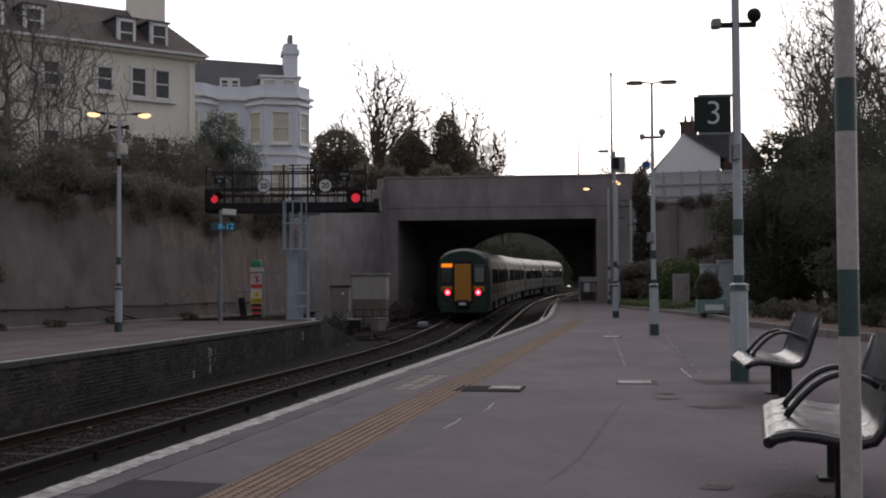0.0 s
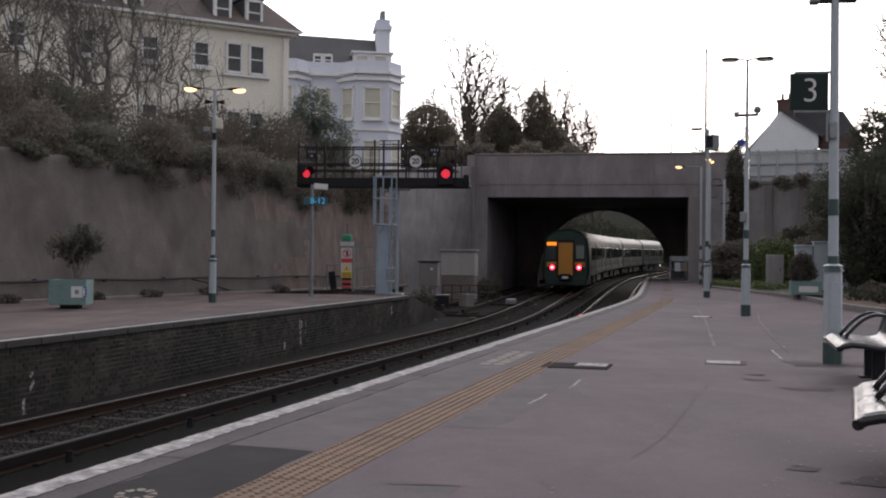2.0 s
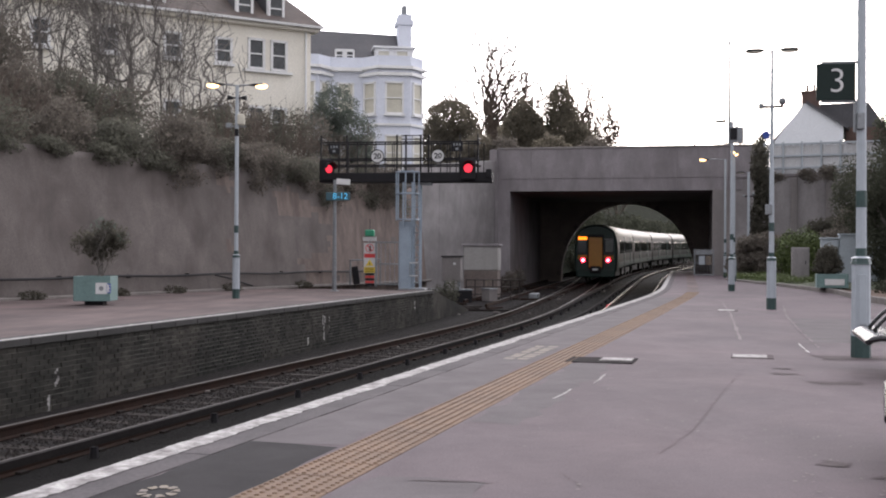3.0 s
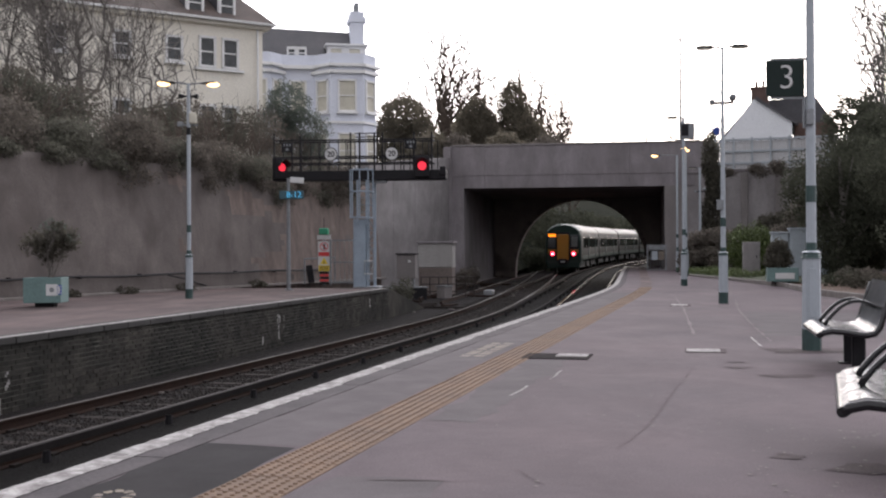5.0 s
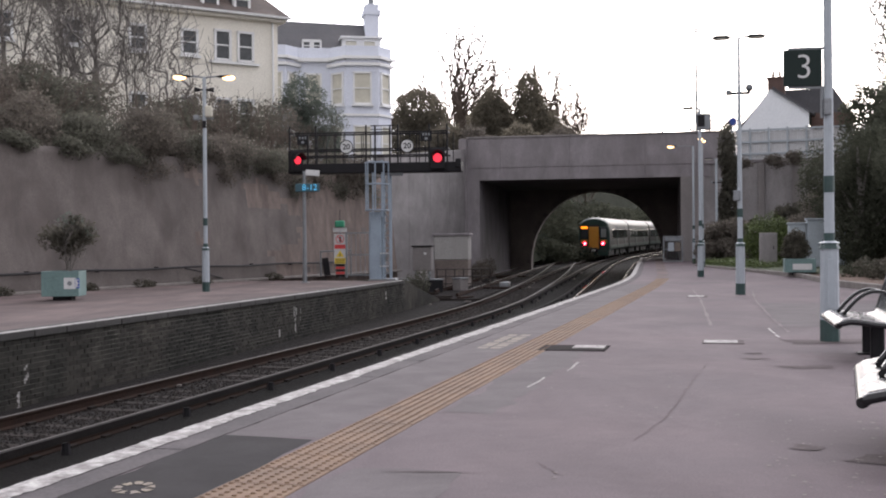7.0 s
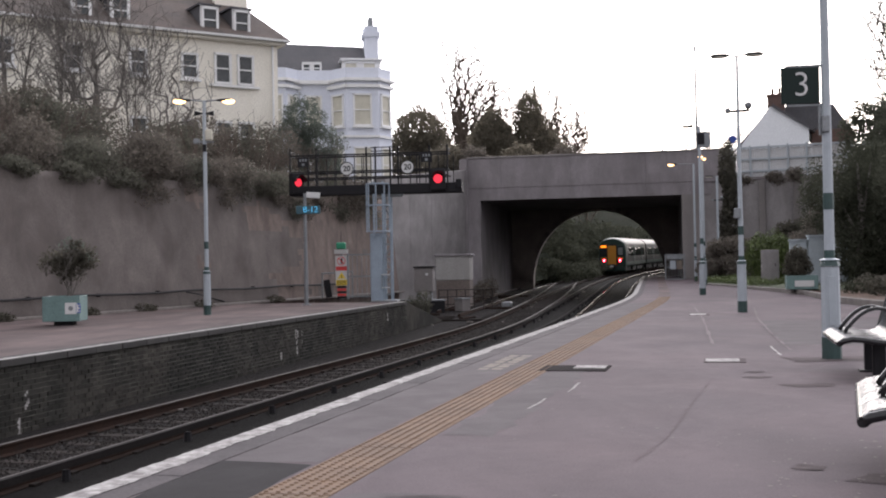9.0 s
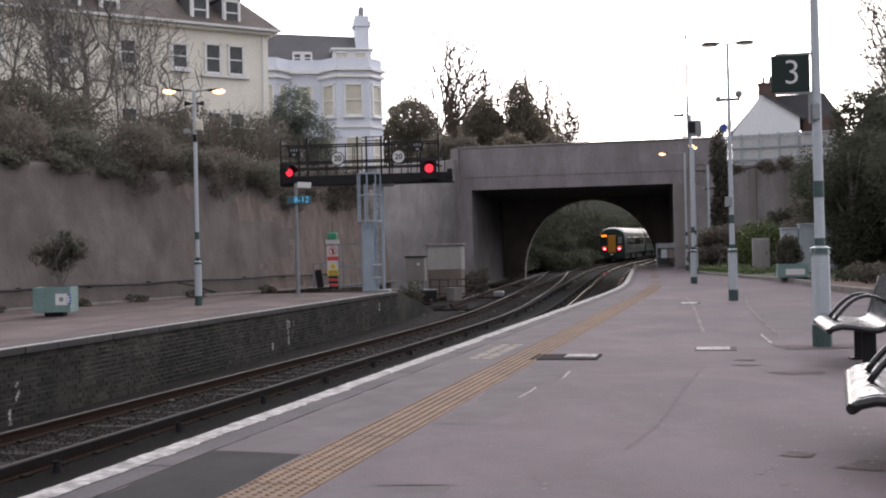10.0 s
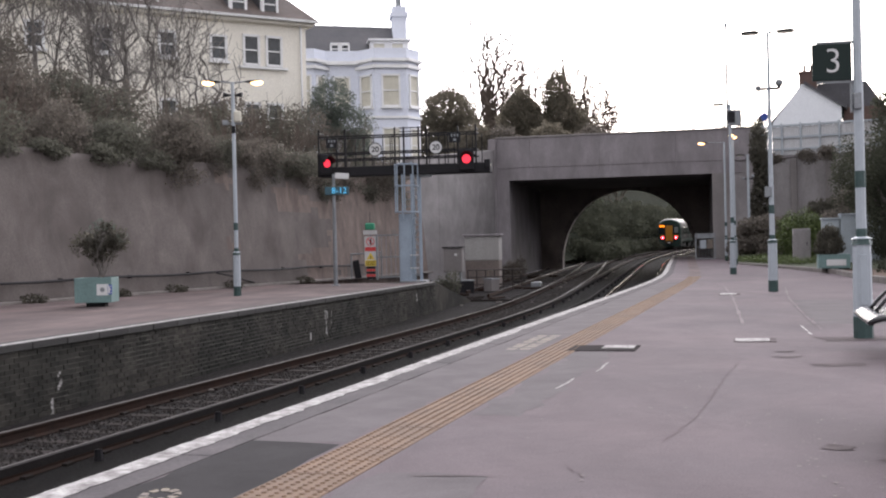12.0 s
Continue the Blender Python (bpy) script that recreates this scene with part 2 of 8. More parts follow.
MULCH = mat("brown_flower_bed", (0.131, 0.081, 0.058), 0.95, scale=1.4, vary=0.4, fine=16, bump=0.8, dist=0.04)
KERB = mat("stone_kerb", (0.193, 0.173, 0.162), 0.9, scale=2, vary=0.3, fine=30)
WHITE_RENDER_OLD = streaked("dirty_pale_render", (0.42, 0.41, 0.4), (0.26, 0.25, 0.24), across=0.6, weight=0.6)
POLE = mat("pale_grey_paint", (0.362, 0.400, 0.438), 0.5, scale=1.5, vary=0.07, fine=12, bump=0.03)
FENCE_GREY = streaked("silvered_fence_board", (0.561, 0.570, 0.586), (0.425, 0.416, 0.416), across=1.5, weight=0.5)
POLE_CREAM = mat("aged_cream_paint", (0.385, 0.362, 0.354), 0.5, scale=2.5, vary=0.18, fine=30, bump=0.05)
GREEN = mat("dark_green_paint", (0.03, 0.066, 0.063), 0.45, scale=3, vary=0.25, fine=30, bump=0.05)
BLUEGREY = mat("pale_blue_steel", (0.285, 0.347, 0.416), 0.5, scale=2, vary=0.18, fine=25, bump=0.05)
CABINET_PALE = mat("pale_blue_white_cabinet", (0.47, 0.53, 0.58), 0.5, scale=1.5, vary=0.18, fine=25, bump=0.05)
STEEL = mat("galvanised_steel", (0.262, 0.277, 0.293), 0.5, metal=0.5, scale=3, vary=0.25, fine=30, bump=0.05)
BLACK = mat("black_paint", (0.016, 0.015, 0.018), 0.6, spec=0.2, scale=3, vary=0.3, fine=30, bump=0.05)
BLACK_GLOSS = mat("glossy_black_tube", (0.015, 0.015, 0.017), 0.22, scale=3, vary=0.3, fine=30, bump=0.03)
STAINLESS = mat("stainless_seat", (0.42, 0.424, 0.432), 0.24, metal=1.0, scale=2.4, vary=0.5, fine=9, bump=0.25, dist=0.01)
STAINLESS.node_tree.nodes["Principled BSDF"].inputs["Specular Tint"].default_value = (0.68, 0.68, 0.7, 1)
SIGN_DARK = mat("sign_dark_green", (0.009, 0.020, 0.018), 0.4, scale=3, vary=0.15, fine=20, bump=0.02, spec=0.2)
SIGN_WHITE = mat("sign_white", (0.601, 0.601, 0.601), 0.5, scale=4, vary=0.08, fine=30, bump=0.02)
SIGN_YELLOW = mat("sign_yellow", (0.75, 0.55, 0.06), 0.5, scale=4, vary=0.1, fine=30, bump=0.02)
SIGN_RED = mat("sign_red", (0.6, 0.04, 0.04), 0.5, scale=4, vary=0.1, fine=30, bump=0.02)
SIGN_BLUE = mat("sign_blue", (0.03, 0.07, 0.32), 0.5, scale=4, vary=0.1, fine=30, bump=0.02)
SIGN_BOARD_BLUE = mat("dull_blue_board", (0.03, 0.09, 0.12), 0.5, scale=4, vary=0.15, fine=30, bump=0.02)
SIGN_GREEN = mat("sign_green", (0.02, 0.26, 0.14), 0.45, scale=4, vary=0.1, fine=30, bump=0.02)
TEAL = mat("teal_planter_paint", (0.15, 0.238, 0.232), 0.6, scale=2, vary=0.2, fine=25, bump=0.05)
CREAM = streaked("cream_render", (0.86, 0.82, 0.735), (0.75, 0.71, 0.62), across=0.3, weight=0.35)
PALE_BLUE = streaked("pale_blue_stucco", (0.70, 0.73, 0.82), (0.6, 0.63, 0.71), across=0.3, weight=0.3)
WHITE_TRIM = mat("white_trim", (0.78, 0.78, 0.78), 0.6, scale=1, vary=0.1, fine=10, bump=0.03)
WHITE_WALL = streaked("white_render", (0.82, 0.84, 0.87), (0.7, 0.72, 0.76), across=0.3, weight=0.3)
SLATE = mat("slate_roof", (0.085, 0.082, 0.09), 0.7, scale=0.6, vary=0.25, fine=9, bump=0.3, dist=0.02, tint=(0.06, 0.06, 0.068))
TILE = mat("brown_tile_roof", (0.115, 0.088, 0.076), 0.85, scale=0.6, vary=0.3, fine=9, bump=0.4, dist=0.03, tint=(0.08, 0.068, 0.064))
BRICK_RED = mat("red_brick", (0.13, 0.082, 0.07), 0.9, scale=1, vary=0.3, fine=12)
CURTAIN = mat("cream_blind", (0.6, 0.575, 0.49), 0.9, scale=2, vary=0.15, fine=20)
UNDERGROWTH = mat("dark_undergrowth", (0.026, 0.031, 0.02), 0.98, spec=0.05, scale=0.5, vary=0.4, fine=5, bump=0.8, dist=0.2)
BARK = mat("bark", (0.208, 0.189, 0.176), 0.95, scale=2, vary=0.35, fine=14, bump=0.6, dist=0.03)
BARK_RED = mat("lit_bark", (0.137, 0.105, 0.085), 0.95, scale=2, vary=0.3, fine=14)
blotched(ASPHALT, 1.1, 0.88, 1.07, 0.1, (1, 0.55, 1))
blotched(ASPHALT, 0.16, 0.93, 1.05, 0.2)
blotched(PATCH, 0.5, 0.85, 1.15)
blotched(PATCH_GREY, 0.6, 0.88, 1.1)
blotched(RED_TAR, 1.2, 0.78, 1.15, 0.1, (1, 0.25, 1))
blotched(WALL_BROWN, 0.9, 0.80, 1.14, 0.14, (1, 1, 0.6))
blotched(WALL_RUST, 0.6, 0.72, 1.2, 0.14, (1, 1, 0.5))
blotched(CONCRETE, 0.7, 0.86, 1.1, 0.14, (1, 1, 0.3))
blotched(CONCRETE_WING, 1.3, 0.82, 1.1, 0.12)
blotched(CONCRETE_PALE, 0.8, 0.82, 1.08, 0.12, (1, 1, 0.4))
blotched(WHITE_LINE, 0.07, 0.72, 1.12, 0.1)
blotched(BRICK_DARK, 0.5, 0.75, 1.35, 0.1)
blotched(MORTAR, 0.5, 0.3, 1.9, 0.1, (0.5, 0.5, 1.6))
blotched(TILE, 1.2, 0.8, 1.2, 0.12)
blotched(STAINLESS, 0.12, 0.75, 1.15, 0.12)


def leafy(name, col, through, island=0.3, rough=0.75):
    """Thin leaves: light passes through them as well as off them."""
    m = mat(name, col, rough, scale=0.5, vary=0.4, fine=3, bump=0, island=island, spec=0.2)
    n, l = m.node_tree.nodes, m.node_tree.links
    b = n["Principled BSDF"]
    t = n.new("ShaderNodeBsdfTranslucent")
    l.new(b.inputs["Base Color"].links[0].from_socket, t.inputs["Color"])
    mx = n.new("ShaderNodeMixShader")
    mx.inputs["Fac"].default_value = through
    l.new(b.outputs[0], mx.inputs[1])
    l.new(t.outputs[0], mx.inputs[2])
    out = [x for x in n if x.type == "OUTPUT_MATERIAL"][0]
    l.new(mx.outputs[0], out.inputs["Surface"])
    return m


LEAF_GARDEN = leafy("garden_evergreen_leaf", (0.11, 0.117, 0.085), 0.5, 0.25, 0.85)
LEAF = leafy("evergreen_leaf", (0.17, 0.16, 0.13), 0.6, 0.25)
LEAF_FAR = leafy("brownish_evergreen_leaf", (0.28, 0.25, 0.195), 0.6, 0.3)
LEAF_GREY = leafy("grey_green_leaf", (0.22, 0.25, 0.215), 0.5)
LEAF_LIGHT = mat("bright_hedge_leaf", (0.11, 0.15, 0.04), 0.7, scale=0.8, vary=0.3, fine=6, bump=0, island=0.4)
LEAF_BROWN = leafy("dry_scrub_leaf", (0.25, 0.222, 0.192), 0.55, 0.25)
LEAF_DARK = leafy("dark_shrub_leaf", (0.19, 0.188, 0.152), 0.55, 0.25)
TRAIN_GREEN = mat("train_green", (0.016, 0.036, 0.030), 0.4, spec=0.25, scale=1, vary=0.15, fine=10, bump=0.02)
# off-white sides, darkened in colour to stand for shade under the bridges
TRAIN_SIDE_SHADED = mat("train_side_shaded", (0.038, 0.037, 0.033), 0.5, spec=0.15, scale=1, vary=0.15, fine=10, bump=0.02)
# pale grey that stands in for the brightness of one cab window
PANE_SHEEN = mat("cab_pane_sheen", (0.17, 0.185, 0.18), 0.6, spec=0.3, scale=2, vary=0.2, fine=12)
TRAIN_YELLOW = mat("train_yellow", (0.42, 0.18, 0.012), 0.4, scale=1, vary=0.12, fine=10, bump=0.02)
TRAIN_ROOF = mat("train_roof", (0.115, 0.114, 0.106), 0.5, spec=0.25, scale=1, vary=0.2, fine=10, bump=0.04)
TRAIN_UNDER = mat("train_underframe", (0.03, 0.029, 0.028), 0.8, scale=2, vary=0.3, fine=12)
DARK_GLASS = mat("dark_window_glass", (0.02, 0.024, 0.028), 0.08, scale=1, vary=0.2, fine=8, bump=0.0)
PANE = mat("house_window_glass", (0.055, 0.06, 0.065), 0.1, scale=0.6, vary=0.4, fine=3, bump=0.0)
LAMP_GLOW = glow("warm_lamp", (1.0, 0.6, 0.27), 7.0)
RED_GLOW = glow("red_signal_led", (1.0, 0.035, 0.07), 1.5)
TAIL_GLOW = glow("red_tail_lamp", (1.0, 0.03, 0.06), 11.0)
TAIL_CORE = glow("tail_lamp_core", (1.0, 0.35, 0.4), 14.0)
AMBER_GLOW = glow("amber_destination_led", (1.0, 0.25, 0.01), 3.0)
BLUE_GLOW = glow("blue_led_board", (0.1, 0.55, 0.95), 0.95)


# ---- building helpers ----
def part(name, bm, material, parent=None, label="", smooth=False):
    me = bpy.data.meshes.new(name)
    bm.to_mesh(me)
    bm.free()
    me.materials.append(material)
    if smooth:
        for p in me.polygons:
            p.use_smooth = True
    ob = new(name, me)
    if parent is not None:
        ob.parent = parent
    return tagged(ob, label)


def raw(name, verts, faces, material, parent=None, label="", smooth=False):
    me = bpy.data.meshes.new(name)
    me.from_pydata(verts, [], faces)
    me.materials.append(material)
    if smooth:
        me.shade_smooth()
    ob = new(name, me)
    if parent is not None:
        ob.parent = parent
    return tagged(ob, label)


def thing(name, x, y, z=0.0, rz=0.0, label="", category="", group="", kind=""):
    ob = new(name)
    ob.empty_display_size = 0.2
    ob.matrix_world = pose(x, y, z, 0, 0, rz)
    return tagged(ob, label, category, group, kind)


def box(bm, cx, cy, cz, sx, sy, sz, m=None, bevel=0.0):
    r = bmesh.ops.create_cube(bm, size=1.0, matrix=(m or Matrix()) @ Matrix.Translation((cx, cy, cz)) @ Matrix.Diagonal((sx, sy, sz, 1)))
    if bevel:
        es = list({e for v in r["verts"] for e in v.link_edges})
        bmesh.ops.bevel(bm, geom=es, offset=bevel, segments=1, affect="EDGES")
    return bm


def cube(cx, cy, cz, sx, sy, sz, m=None, bevel=0.0):
    return box(bmesh.new(), cx, cy, cz, sx, sy, sz, m, bevel)


def tube(bm, a, b, r0, r1=None, seg=12):
    a, b = Vector(a), Vector(b)
    d = b - a
    m = Matrix.Translation((a + b) / 2) @ d.to_track_quat("Z", "Y").to_matrix().to_4x4()
    bmesh.ops.create_cone(bm, cap_ends=True, segments=seg, radius1=r0, radius2=r0 if r1 is None else r1, depth=d.length, matrix=m)
    return bm


def pipe(bm, pts, r, seg=8):
    """A bent tube through pts."""
    pts = [Vector(p) for p in pts]
    rings = []
    for i, p in enumerate(pts):
        d = (pts[min(i + 1, len(pts) - 1)] - pts[max(i - 1, 0)]).normalized()
        q = d.to_track_quat("Z", "Y")
        rings.append([bm.verts.new(p + q @ Vector((math.cos(a) * r, math.sin(a) * r, 0))) for a in (2 * math.pi * k / seg for k in range(seg))])
    for r0, r1 in zip(rings, rings[1:]):
        for k in range(seg):
            bm.faces.new((r0[k], r0[(k + 1) % seg], r1[(k + 1) % seg], r1[k]))
    bm.faces.new(rings[0][::-1])
    bm.faces.new(rings[-1])
    return bm


def prism(bm, profile, y0, y1):
    """A closed x-z profile run along y."""
    a = [bm.verts.new((x, y0, z)) for x, z in profile]
    b = [bm.verts.new((x, y1, z)) for x, z in profile]
    n = len(profile)
    for i in range(n):
        bm.faces.new((a[i], a[(i + 1) % n], b[(i + 1) % n], b[i]))
    bm.faces.new(a[::-1])
    bm.faces.new(b)
    bmesh.ops.recalc_face_normals(bm, faces=bm.faces)
    return bm


def letters(text, size, material, parent, m, label="", thick=0.004, name="lettering", weight=-0.012):
    cu = bpy.data.curves.new(name, "FONT")
    cu.body, cu.size, cu.extrude = text, size, thick
    cu.offset = weight * size
    cu.align_x, cu.align_y = "CENTER", "CENTER"
    cu.materials.append(material)
    ob = new(name, cu)
    ob.parent = parent
    ob.matrix_local = m
    return tagged(ob, label)


# ---- the line of the platform and the tracks ----
LINE_Y = np.arange(-40, 300.01, 1.0)
LINE_S = np.interp(LINE_Y, [0, 33, 45, 80, 100, 130, 160, 200], [0.243, 0.243, 0.170, 0.170, 0.212, 0.275, 0.33, 0.36])
LINE_X = np.concatenate([[0], np.cumsum((LINE_S[1:] + LINE_S[:-1]) / 2)])
LINE_X += -2.18 - np.interp(6, LINE_Y, LINE_X)


def rise(y):
    """The line climbs gently towards the bridge."""
    if y < 25:
        return 0.0
    return 0.011 * (y - 25) ** 2 / 40 if y < 45 else 0.11 + 0.011 * (y - 45)


def line(y, left=0.0):
    """A point of the platform edge's curve at y, moved to its left."""
    x, s = float(np.interp(y, LINE_Y, LINE_X)), float(np.interp(y, LINE_Y, LINE_S))
    c = 1 / math.sqrt(1 + s * s)
    return x - left * c, y + left * s * c


def heading(y):
    return -math.degrees(math.atan(float(np.interp(y, LINE_Y, LINE_S))))


def sweep(name, profile, y0, y1, step, material, parent=None, lift=1.0, closed=True, label=""):
    """A profile of (left, z) run along the line."""
    ys = np.linspace(y0, y1, max(2, int(round((y1 - y0) / step)) + 1))
    verts, faces, n = [], [], len(profile)
    for y in ys:
        for left, z in profile:
            x, yy = line(float(y), left)
            verts.append((x, yy, z + lift * rise(float(y))))
    for i in range(len(ys) - 1):
        for k in range(n if closed else n - 1):
            a, b = i * n + k, i * n + (k + 1) % n
            faces.append((a, b, b + n, a + n))
    if closed:
        faces.append(tuple(range(n))[::-1])
        faces.append(tuple(range((len(ys) - 1) * n, len(ys) * n)))
    ob = raw(name, verts, faces, material, parent, label)
    bm = bmesh.new()
    bm.from_mesh(ob.data)
    bmesh.ops.recalc_face_normals(bm, faces=bm.faces)
    bm.to_mesh(ob.data)
    bm.free()
    return ob


RAIL_Z = -0.915
NEAR_TRACK, FAR_TRACK = 1.46, 4.70


# ---- setting ----
ground = tagged(raw("ground", [(-900, -300, -1.5), (900, -300, -1.5), (900, 70, -1.3), (900, 1500, -1.3), (-900, 1500, -1.3), (-900, 70, -1.3)],
                    [(0, 1, 2, 5), (5, 2, 3, 4)], SOIL), "dark bare earth under the railway cutting", kind="structure")

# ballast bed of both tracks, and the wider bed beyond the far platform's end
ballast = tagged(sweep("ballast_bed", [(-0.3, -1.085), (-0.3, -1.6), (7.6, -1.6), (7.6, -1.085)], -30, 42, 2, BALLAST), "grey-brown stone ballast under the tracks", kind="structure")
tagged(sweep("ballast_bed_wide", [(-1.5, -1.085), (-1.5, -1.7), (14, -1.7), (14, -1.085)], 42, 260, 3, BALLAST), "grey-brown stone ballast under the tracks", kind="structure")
# near-black strip over the bed, from the platform wall to the far track
tagged(sweep("near_black_ballast_strip", [(-0.25, -1.068), (-0.25, -1.2), (3.86, -1.2), (3.86, -1.068)], -30, 110, 2, BALLAST_BLACK), "near-black ballast strip from the platform wall to the far track", kind="structure")

platform_near = tagged(sweep("platform", [(-0.35, 0.0), (-0.35, -1.55), (-40, -1.55), (-40, 0.0)], -30, 79, 2, ASPHALT, lift=0.5), "worn pinkish-grey asphalt station platform", kind="structure")
tagged(sweep("platform_wall", [(0.0, -0.12), (0.0, -1.6), (-0.35, -1.6), (-0.35, -0.12)], -30, 79, 2, BRICK_DARK, lift=0.5), "sooty brick wall under the platform edge", kind="structure")


def coping_edge():
    """Stone copings with a worn white line, each 0.9 m long."""
    edge = tagged(new("platform_edge"), "platform edge of grey coping stones with a worn white line", kind="structure")
    for i in range(110):
        y = -2 + i * 0.74
        bm = bmesh.new()
        pts = []
        j = random.uniform(-0.006, 0.006)
        for yy in (y + 0.001, y + 0.739):
            for left in (0.03 + j, -0.345):
                x, y2 = line(yy, left)
                pts.append((x, y2, 0.5 * rise(yy) + 0.004 + abs(j) * 0.5))
        top = [bm.verts.new(p) for p in pts]
        low = [bm.verts.new((p[0], p[1], p[2] - 0.13)) for p in pts]
        for a, b in ((0, 1), (1, 3), (3, 2), (2, 0)):
            bm.faces.new((top[a], top[b], low[b], low[a]))
        bm.faces.new((top[0], top[2], top[3], top[1]))
        bmesh.ops.recalc_face_normals(bm, faces=bm.faces)
        part("coping_stone", bm, COPING, edge)
        # the paint on it, with a ragged inner border
        n = 17
        outer, inner = [], []
        for k in range(n):
            yy = y + 0.74 * k / (n - 1)
            x, y2 = line(yy, 0.02 + 0.022 * noise.noise((yy * 9, 4, 1)))
            outer.append((x, y2, 0.5 * rise(yy) + 0.0085 + abs(j) * 0.5))
            x, y2 = line(yy, -0.15 - 0.04 * noise.noise((yy * 1.3, 0, 5)) - 0.018 * noise.noise((yy * 7, 0, 9)) - 0.03 * noise.noise((yy * 29, 0, 3)))
            inner.append((x, y2, 0.5 * rise(yy) + 0.0085 + abs(j) * 0.5))
        raw("white_line", outer + inner, [(k, k + 1, n + k + 1, n + k) for k in range(n - 1)], WHITE_LINE, edge)


def tactile_strip():
    """Buff blister slabs, 0.4 m square, domes on each."""
    strip = tagged(new("tactile_paving"), "buff blister tactile paving along the platform edge", kind="structure")
    slab = bmesh.new()
    box(slab, 0, 0, -0.02, 0.408, 0.394, 0.05, bevel=0.004)
    for i in range(6):
        for k in range(6):
            bmesh.ops.create_cone(slab, cap_ends=True, segments=6, radius1=0.017, radius2=0.010, depth=0.007,
                                  matrix=Matrix.Translation((-0.17 + i * 0.068, -0.165 + k * 0.066, 0.0085)))
    me = bpy.data.meshes.new("paving_slab")
    slab.to_mesh(me)
    slab.free()
    me.materials.append(TACTILE)
    y = 2.0
    for i in range(96):
        ob = new("paving_slab", me)
        ob.parent = strip
        x, y2 = line(y, -1.21)
        ob.matrix_world = pose(x, y2, 0.5 * rise(y2) + 0.0015 + random.uniform(0, 0.0015), random.uniform(-.2, .2), random.uniform(-.2, .2), heading(y))
        y += 0.4 * math.cos(radians(heading(y)))


def railway(name, left, y0, y1, rusty):
    """A track: sleepers, two flat-bottom rails with polished heads, chairs."""
    track = tagged(new(name), "railway track with " + ("rust-brown" if rusty else "dark") + " rails on sleepers", kind="structure")
    for side in (-0.7525, 0.7525):
        c = left + side
        web = [(c - 0.07, -0.159), (c + 0.07, -0.159), (c + 0.07, -0.148), (c + 0.01, -0.13), (c + 0.01, -0.04), (c + 0.035, -0.03), (c + 0.035, -0.004), (c - 0.035, -0.004), (c - 0.035, -0.03), (c - 0.01, -0.04), (c - 0.01, -0.13), (c - 0.07, -0.148)]
        sweep("rail", [(a, b + RAIL_Z) for a, b in web], y0, y1, 1.5, RUST, track)
        sweep("rail_head", [(c - 0.03, RAIL_Z - 0.003), (c + 0.03, RAIL_Z - 0.003), (c + 0.026, RAIL_Z + 0.002), (c - 0.026, RAIL_Z + 0.002)], y0, y1, 1.5, RAIL_DULL if rusty else RAILTOP, track, label="worn running surface of the rail")
    sl = bmesh.new()
    box(sl, 0, 0, -0.22, 2.5, 0.25, 0.13, bevel=0.015)
    for s in (-0.7525, 0.7525):
        for d in (-0.11, 0.11):
            box(sl, s + d, 0, -0.145, 0.07, 0.14, 0.05)
    me = bpy.data.meshes.new("sleeper")
    sl.to_mesh(me)
    sl.free()
    me.materials.append(SLEEPER)
    y = y0
    while y < y1:
        x, y2 = line(y, left)
        ob = new("sleeper", me)
        ob.parent = track
        ob.matrix_world = pose(x, y2, RAIL_Z + rise(y) - 0.005 + random.uniform(-.006, .006), 0, 0, heading(y) + random.uniform(-1, 1))
        y += 0.7
    return track


def conductor(name, left, y0, y1):
    rail = tagged(new(name), "black third rail on white insulator pots beside the track", kind="structure")
    sweep("conductor_bar", [(left - 0.035, RAIL_Z - 0.01), (left + 0.035, RAIL_Z - 0.01), (left + 0.035, RAIL_Z + 0.07), (left - 0.035, RAIL_Z + 0.07)], y0, y1, 1.5, BLACK_RAIL, rail)
    pot = bmesh.new()
    tube(pot, (0, 0, -0.14), (0, 0, 0), 0.06, 0.045, 8)
    me = bpy.data.meshes.new("insulator")
    pot.to_mesh(me)
    pot.free()
    me.materials.append(BLACK)
    y = y0 + 1
    while y < y1:
        x, y2 = line(y, left)
        ob = new("insulator", me)
        ob.parent = rail
        ob.matrix_world = pose(x, y2, RAIL_Z + rise(y) - 0.03)
        y += 2.8


railway("track_near", NEAR_TRACK, -6, 200, False)
railway("track_far", FAR_TRACK, -6, 200, True)
conductor("conductor_rail_far", FAR_TRACK - 1.04, -6, 70)
conductor("conductor_rail_near", NEAR_TRACK + 1.16, 20, 110)

# ---- platform on the far side, ending in a ramp ----
FAR_A, FAR_B = Vector((-9.54, 0)), Vector((-1.80, 39.9))
FAR_DIR = (FAR_B - FAR_A).normalized()
FAR_RZ = -math.degrees(math.atan2(FAR_DIR.x, FAR_DIR.y))
far_m = Matrix.Translation((FAR_B.x, FAR_B.y, 0)) @ pose(0, 0, 0, 0, 0, FAR_RZ)


